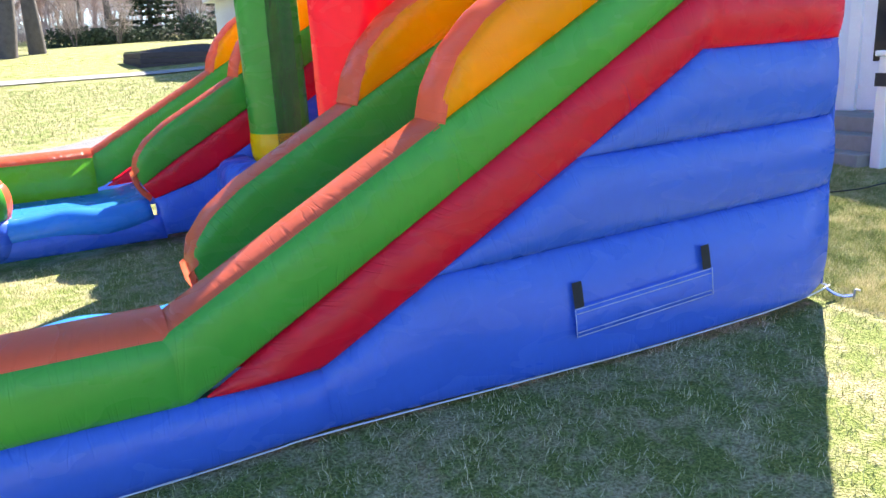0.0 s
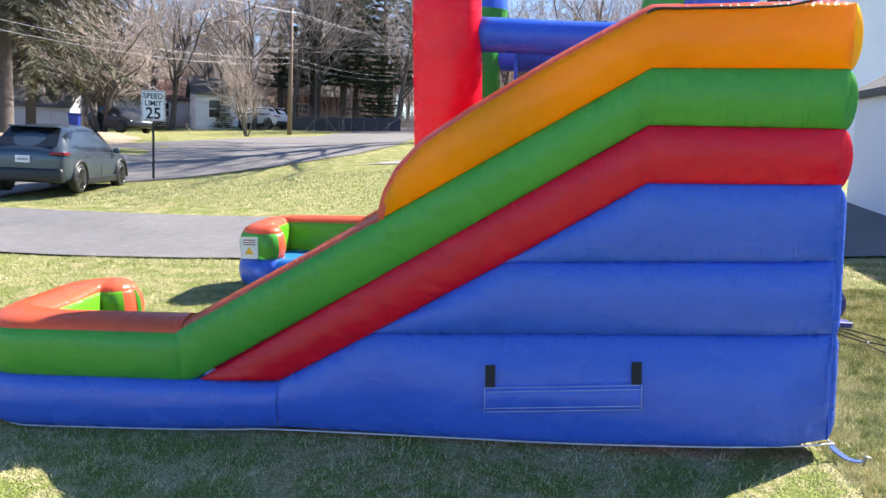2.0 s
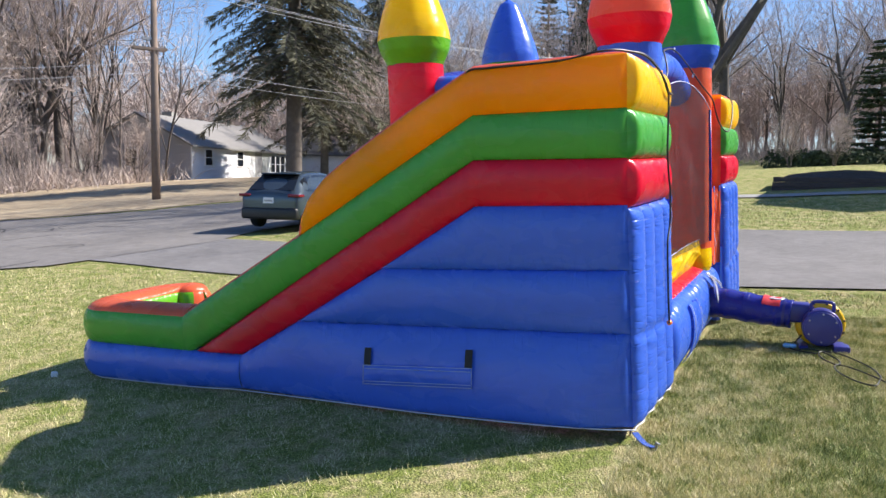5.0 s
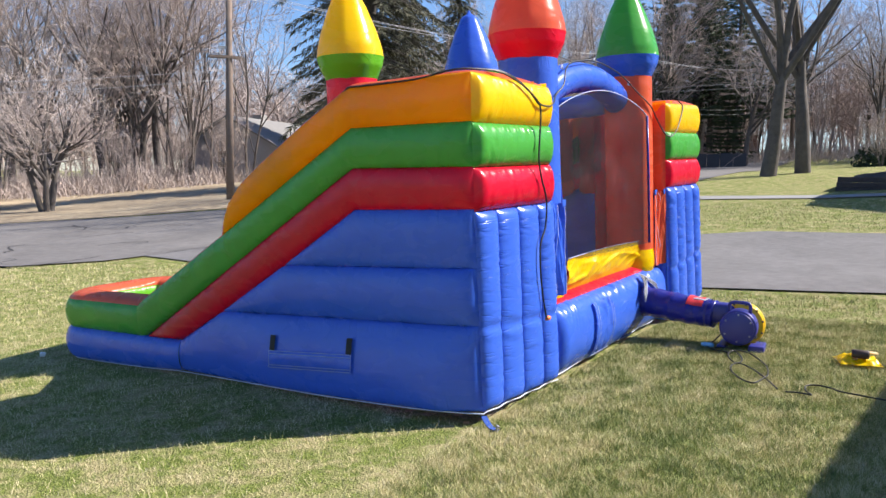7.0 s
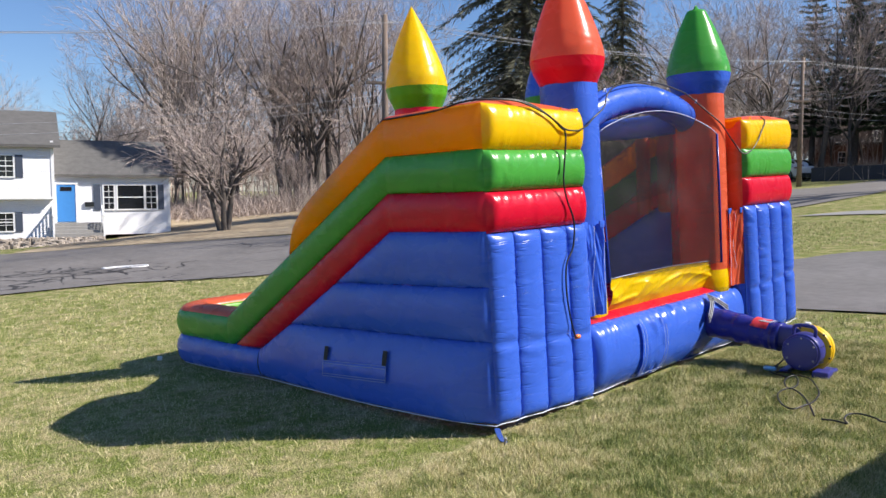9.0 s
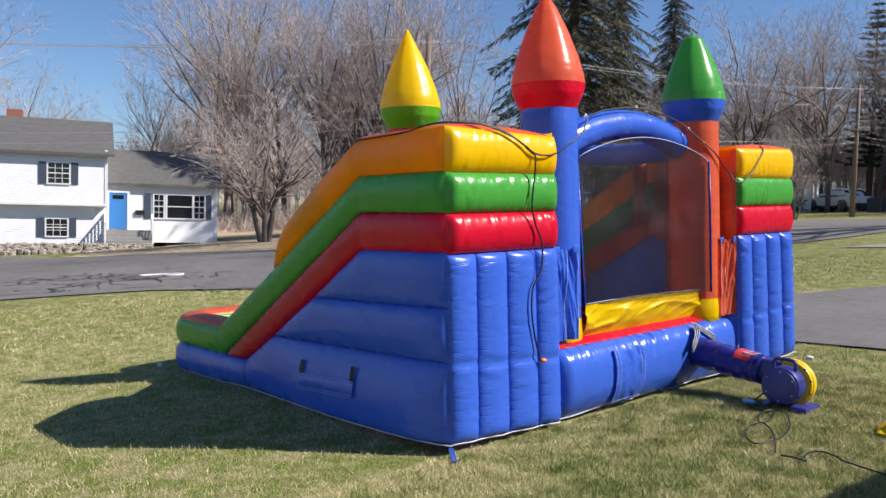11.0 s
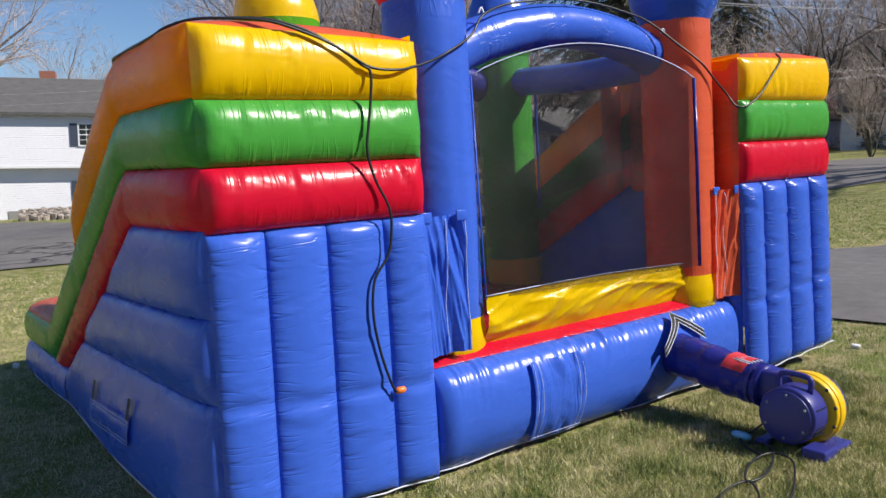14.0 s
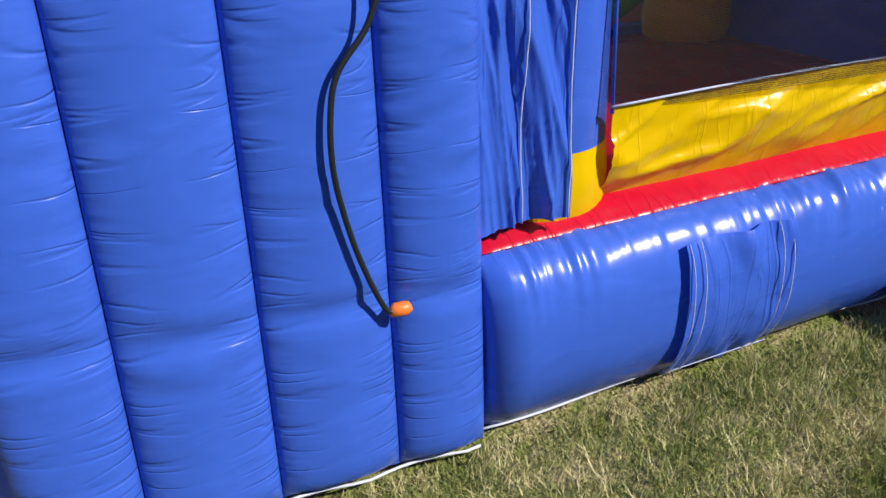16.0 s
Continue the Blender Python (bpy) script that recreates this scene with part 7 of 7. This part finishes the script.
for i in range(20):
    for j in range(16):
        u, w = i / 19, j / 15
        g[i, j] = (0.05 + 4.15 * u, 0.1 + 3.4 * w, 0.42 + 0.3 * math.sin(math.pi * w) * math.sin(math.pi * u) ** 0.5 + 0.05 * noise.noise((u * 9, w * 9, 0)))
sheet("mulch", g, np.zeros((20, 16, 2)), np.full((20, 16), 1.0), MULCH, bed, "dark mulch")


def hedge(x0, y0, x1, y1, h, seed):
    """A low dark evergreen hedge of many small leaves."""
    rng = random.Random(seed)
    vs, fs = [], []
    for k in range(2600):
        t = rng.random()
        r = rng.random() ** 0.4
        a = rng.uniform(0, math.pi)
        c = Vector((x0 + (x1 - x0) * t, y0 + (y1 - y0) * t, ground_z(x0, y0)))
        hh = h * (0.8 + 0.25 * noise.noise((t * 9, seed, 0)))
        c += Vector((math.cos(a) * 0.8 * r, math.cos(a) * 0.5 * r, hh * math.sin(a) * r))
        d = Vector((rng.gauss(0, 1), rng.gauss(0, 1), rng.gauss(0, 1))).normalized() * rng.uniform(0.08, 0.2)
        w = d.orthogonal().normalized() * d.length * 0.5
        b = len(vs)
        vs += [c - d, c + w, c + d, c - w]
        fs.append((b, b + 1, b + 2, b + 3))
    return tagged(raw("hedge", vs, fs, NEEDLE, None, smooth=False), "low dark evergreen hedge behind the far lawn", "hedge")


hedge(-4.5, 47.5, 1.5, 48.5, 1.3, 1)
hedge(2.0, 47.0, 9, 45.5, 1.8, 2)


# ---- grass ----
def blades():
    rng = np.random.default_rng(4)
    n = 300000
    x = rng.uniform(-7.5, 5.2, n)
    y = rng.uniform(-4.6, 6.0, n)
    # thin out with distance from the walked side; none under the castle
    lx, ly = (x - 0.03) * 0.9985 + (y - 0.02) * 0.054, -(x - 0.03) * 0.054 + (y - 0.02) * 0.9985
    under = (lx < 0.02) & (lx > -4.1) & (ly > -0.06) & (ly < 4.68) & ~((lx < -2.3) & (ly > 1.25) & (ly < 3.5))
    house = (x > 3.4) & (y > 2.0)
    drive = y > 5.5 + 0.2 * np.maximum(0, x + 3)
    keep = ~under & ~house & ~drive
    x, y = x[keep], y[keep]
    # sparser, coarser tufts on the lawn farther off
    fx, fy = rng.uniform(-13.5, 4.5, 150000), rng.uniform(-6.5, 20.5, 150000)
    edge = np.interp(fy, [-10, 0, 3, 5.2], [-14.7, -15.0, -14.5, -12.2])
    west = (fx < -7.2) & (fy < 5.0) & (fx > edge + 0.2)
    strip = (fy > 5.0) & (fy < 5.45 + 0.12 * np.maximum(0, fx + 3)) & (fx > -11)
    north = (fy > 10.2) & (fy < 19.0) & (fx > -11.6) & (fx < -3.2) | (fy > 13.4) & (fy < 19.0) & (fx > -3.3) & (fx < 4.0)
    pick = west | strip | north
    # a dense sward on the stretch beside the castle's back
    dx, dy = rng.uniform(-0.1, 2.7, 420000), rng.uniform(-1.6, 4.4, 420000)
    ex = (dx - 0.03) * 0.9985 + (dy - 0.02) * 0.054
    thick = (ex > 0.03) & (rng.uniform(0, 1, 420000) < np.clip(1.25 - 0.3 * ex, 0.2, 1.0))
    x, y = np.r_[x, dx[thick]], np.r_[y, dy[thick]]
    near = len(x)
    x, y = np.r_[x, fx[pick]], np.r_[y, fy[pick]]
    n = len(x)
    coarse = np.arange(n) >= near
    z = ground_heights(x, y) - 0.004
    a = rng.uniform(0, 2 * np.pi, n)
    tuft = np.array([noise.noise((p * 7, q * 7, 0)) for p, q in zip(x, y)])
    h = rng.uniform(0.016, 0.046, n) * (1 + 0.6 * tuft)
    h = np.where(coarse, h * 1.3, h)
    lean = rng.uniform(0.0, 1.3, n) * h
    w = rng.uniform(0.001, 0.0023, n)
    w = np.where(coarse, w * 3.0, w)
    b = rng.uniform(0, 2 * np.pi, n)
    dx, dy = np.cos(a) * w, np.sin(a) * w
    v = np.empty((n, 3, 3), np.float32)
    v[:, 0] = np.stack([x - dx, y - dy, z], 1)
    v[:, 1] = np.stack([x + dx, y + dy, z], 1)
    v[:, 2] = np.stack([x + np.cos(b) * lean, y + np.sin(b) * lean, z + h], 1)
    me = bpy.data.meshes.new("grass")
    me.vertices.add(3 * n)
    me.vertices.foreach_set("co", v.ravel())
    me.loops.add(3 * n)
    me.loops.foreach_set("vertex_index", np.arange(3 * n, dtype=np.int32))
    me.polygons.add(n)
    me.polygons.foreach_set("loop_start", np.arange(0, 3 * n, 3, dtype=np.int32))
    me.update(calc_edges=True)
    m = bpy.data.materials.new("grass_blades")
    m.use_nodes = True
    nd, l = m.node_tree.nodes, m.node_tree.links
    geo, ramp, tc, no, ad = nd.new("ShaderNodeNewGeometry"), nd.new("ShaderNodeValToRGB"), nd.new("ShaderNodeTexCoord"), nd.new("ShaderNodeTexNoise"), nd.new("ShaderNodeMath")
    no.inputs["Scale"].default_value, no.inputs["Detail"].default_value, no.inputs["Roughness"].default_value = 4.2, 5, 0.7
    ad.operation, ad.inputs[1].default_value = "MULTIPLY_ADD", 0.55
    l.new(tc.outputs["Object"], no.inputs["Vector"])
    sub = nd.new("ShaderNodeMapRange")
    sub.inputs["From Min"].default_value, sub.inputs["From Max"].default_value, sub.inputs["To Min"].default_value, sub.inputs["To Max"].default_value = 0.36, 0.64, 0.1, 0.55
    # greener turf on the sunny side, toward the blower
    axes, lush, both = nd.new("ShaderNodeSeparateXYZ"), nd.new("ShaderNodeMapRange"), nd.new("ShaderNodeMath")
    lush.inputs["From Min"].default_value, lush.inputs["From Max"].default_value, lush.inputs["To Max"].default_value = -0.6, 1.2, -0.115
    both.operation = "ADD"
    l.new(tc.outputs["Object"], axes.inputs[0])
    along = nd.new("ShaderNodeMath")
    along.operation, along.inputs[1].default_value = "MULTIPLY_ADD", 0.5
    l.new(axes.outputs["Y"], along.inputs[0]), l.new(axes.outputs["X"], along.inputs[2]), l.new(along.outputs[0], lush.inputs["Value"])
    l.new(no.outputs["Fac"], sub.inputs["Value"])
    l.new(geo.outputs["Random Per Island"], ad.inputs[0]), l.new(sub.outputs[0], both.inputs[0]), l.new(lush.outputs[0], both.inputs[1]), l.new(both.outputs[0], ad.inputs[2]), l.new(ad.outputs[0], ramp.inputs["Fac"])
    e = ramp.color_ramp.elements
    e[0].color, e[1].color = (0.055, 0.09, 0.017, 1), (0.78, 0.69, 0.45, 1)
    for pos, c in ((0.33, (0.165, 0.22, 0.048, 1)), (0.5, (0.36, 0.37, 0.115, 1)), (0.7, (0.63, 0.55, 0.3, 1))):
        q = ramp.color_ramp.elements.new(pos)
        q.color = c
    bs = nd["Principled BSDF"]
    bs.inputs["Roughness"].default_value = 0.6
    l.new(ramp.outputs[0], bs.inputs["Base Color"])
    me.materials.append(m)
    return tagged(new("grass", me), "short spring grass blades, green and straw-coloured", "grass", kind="stuff")


blades()
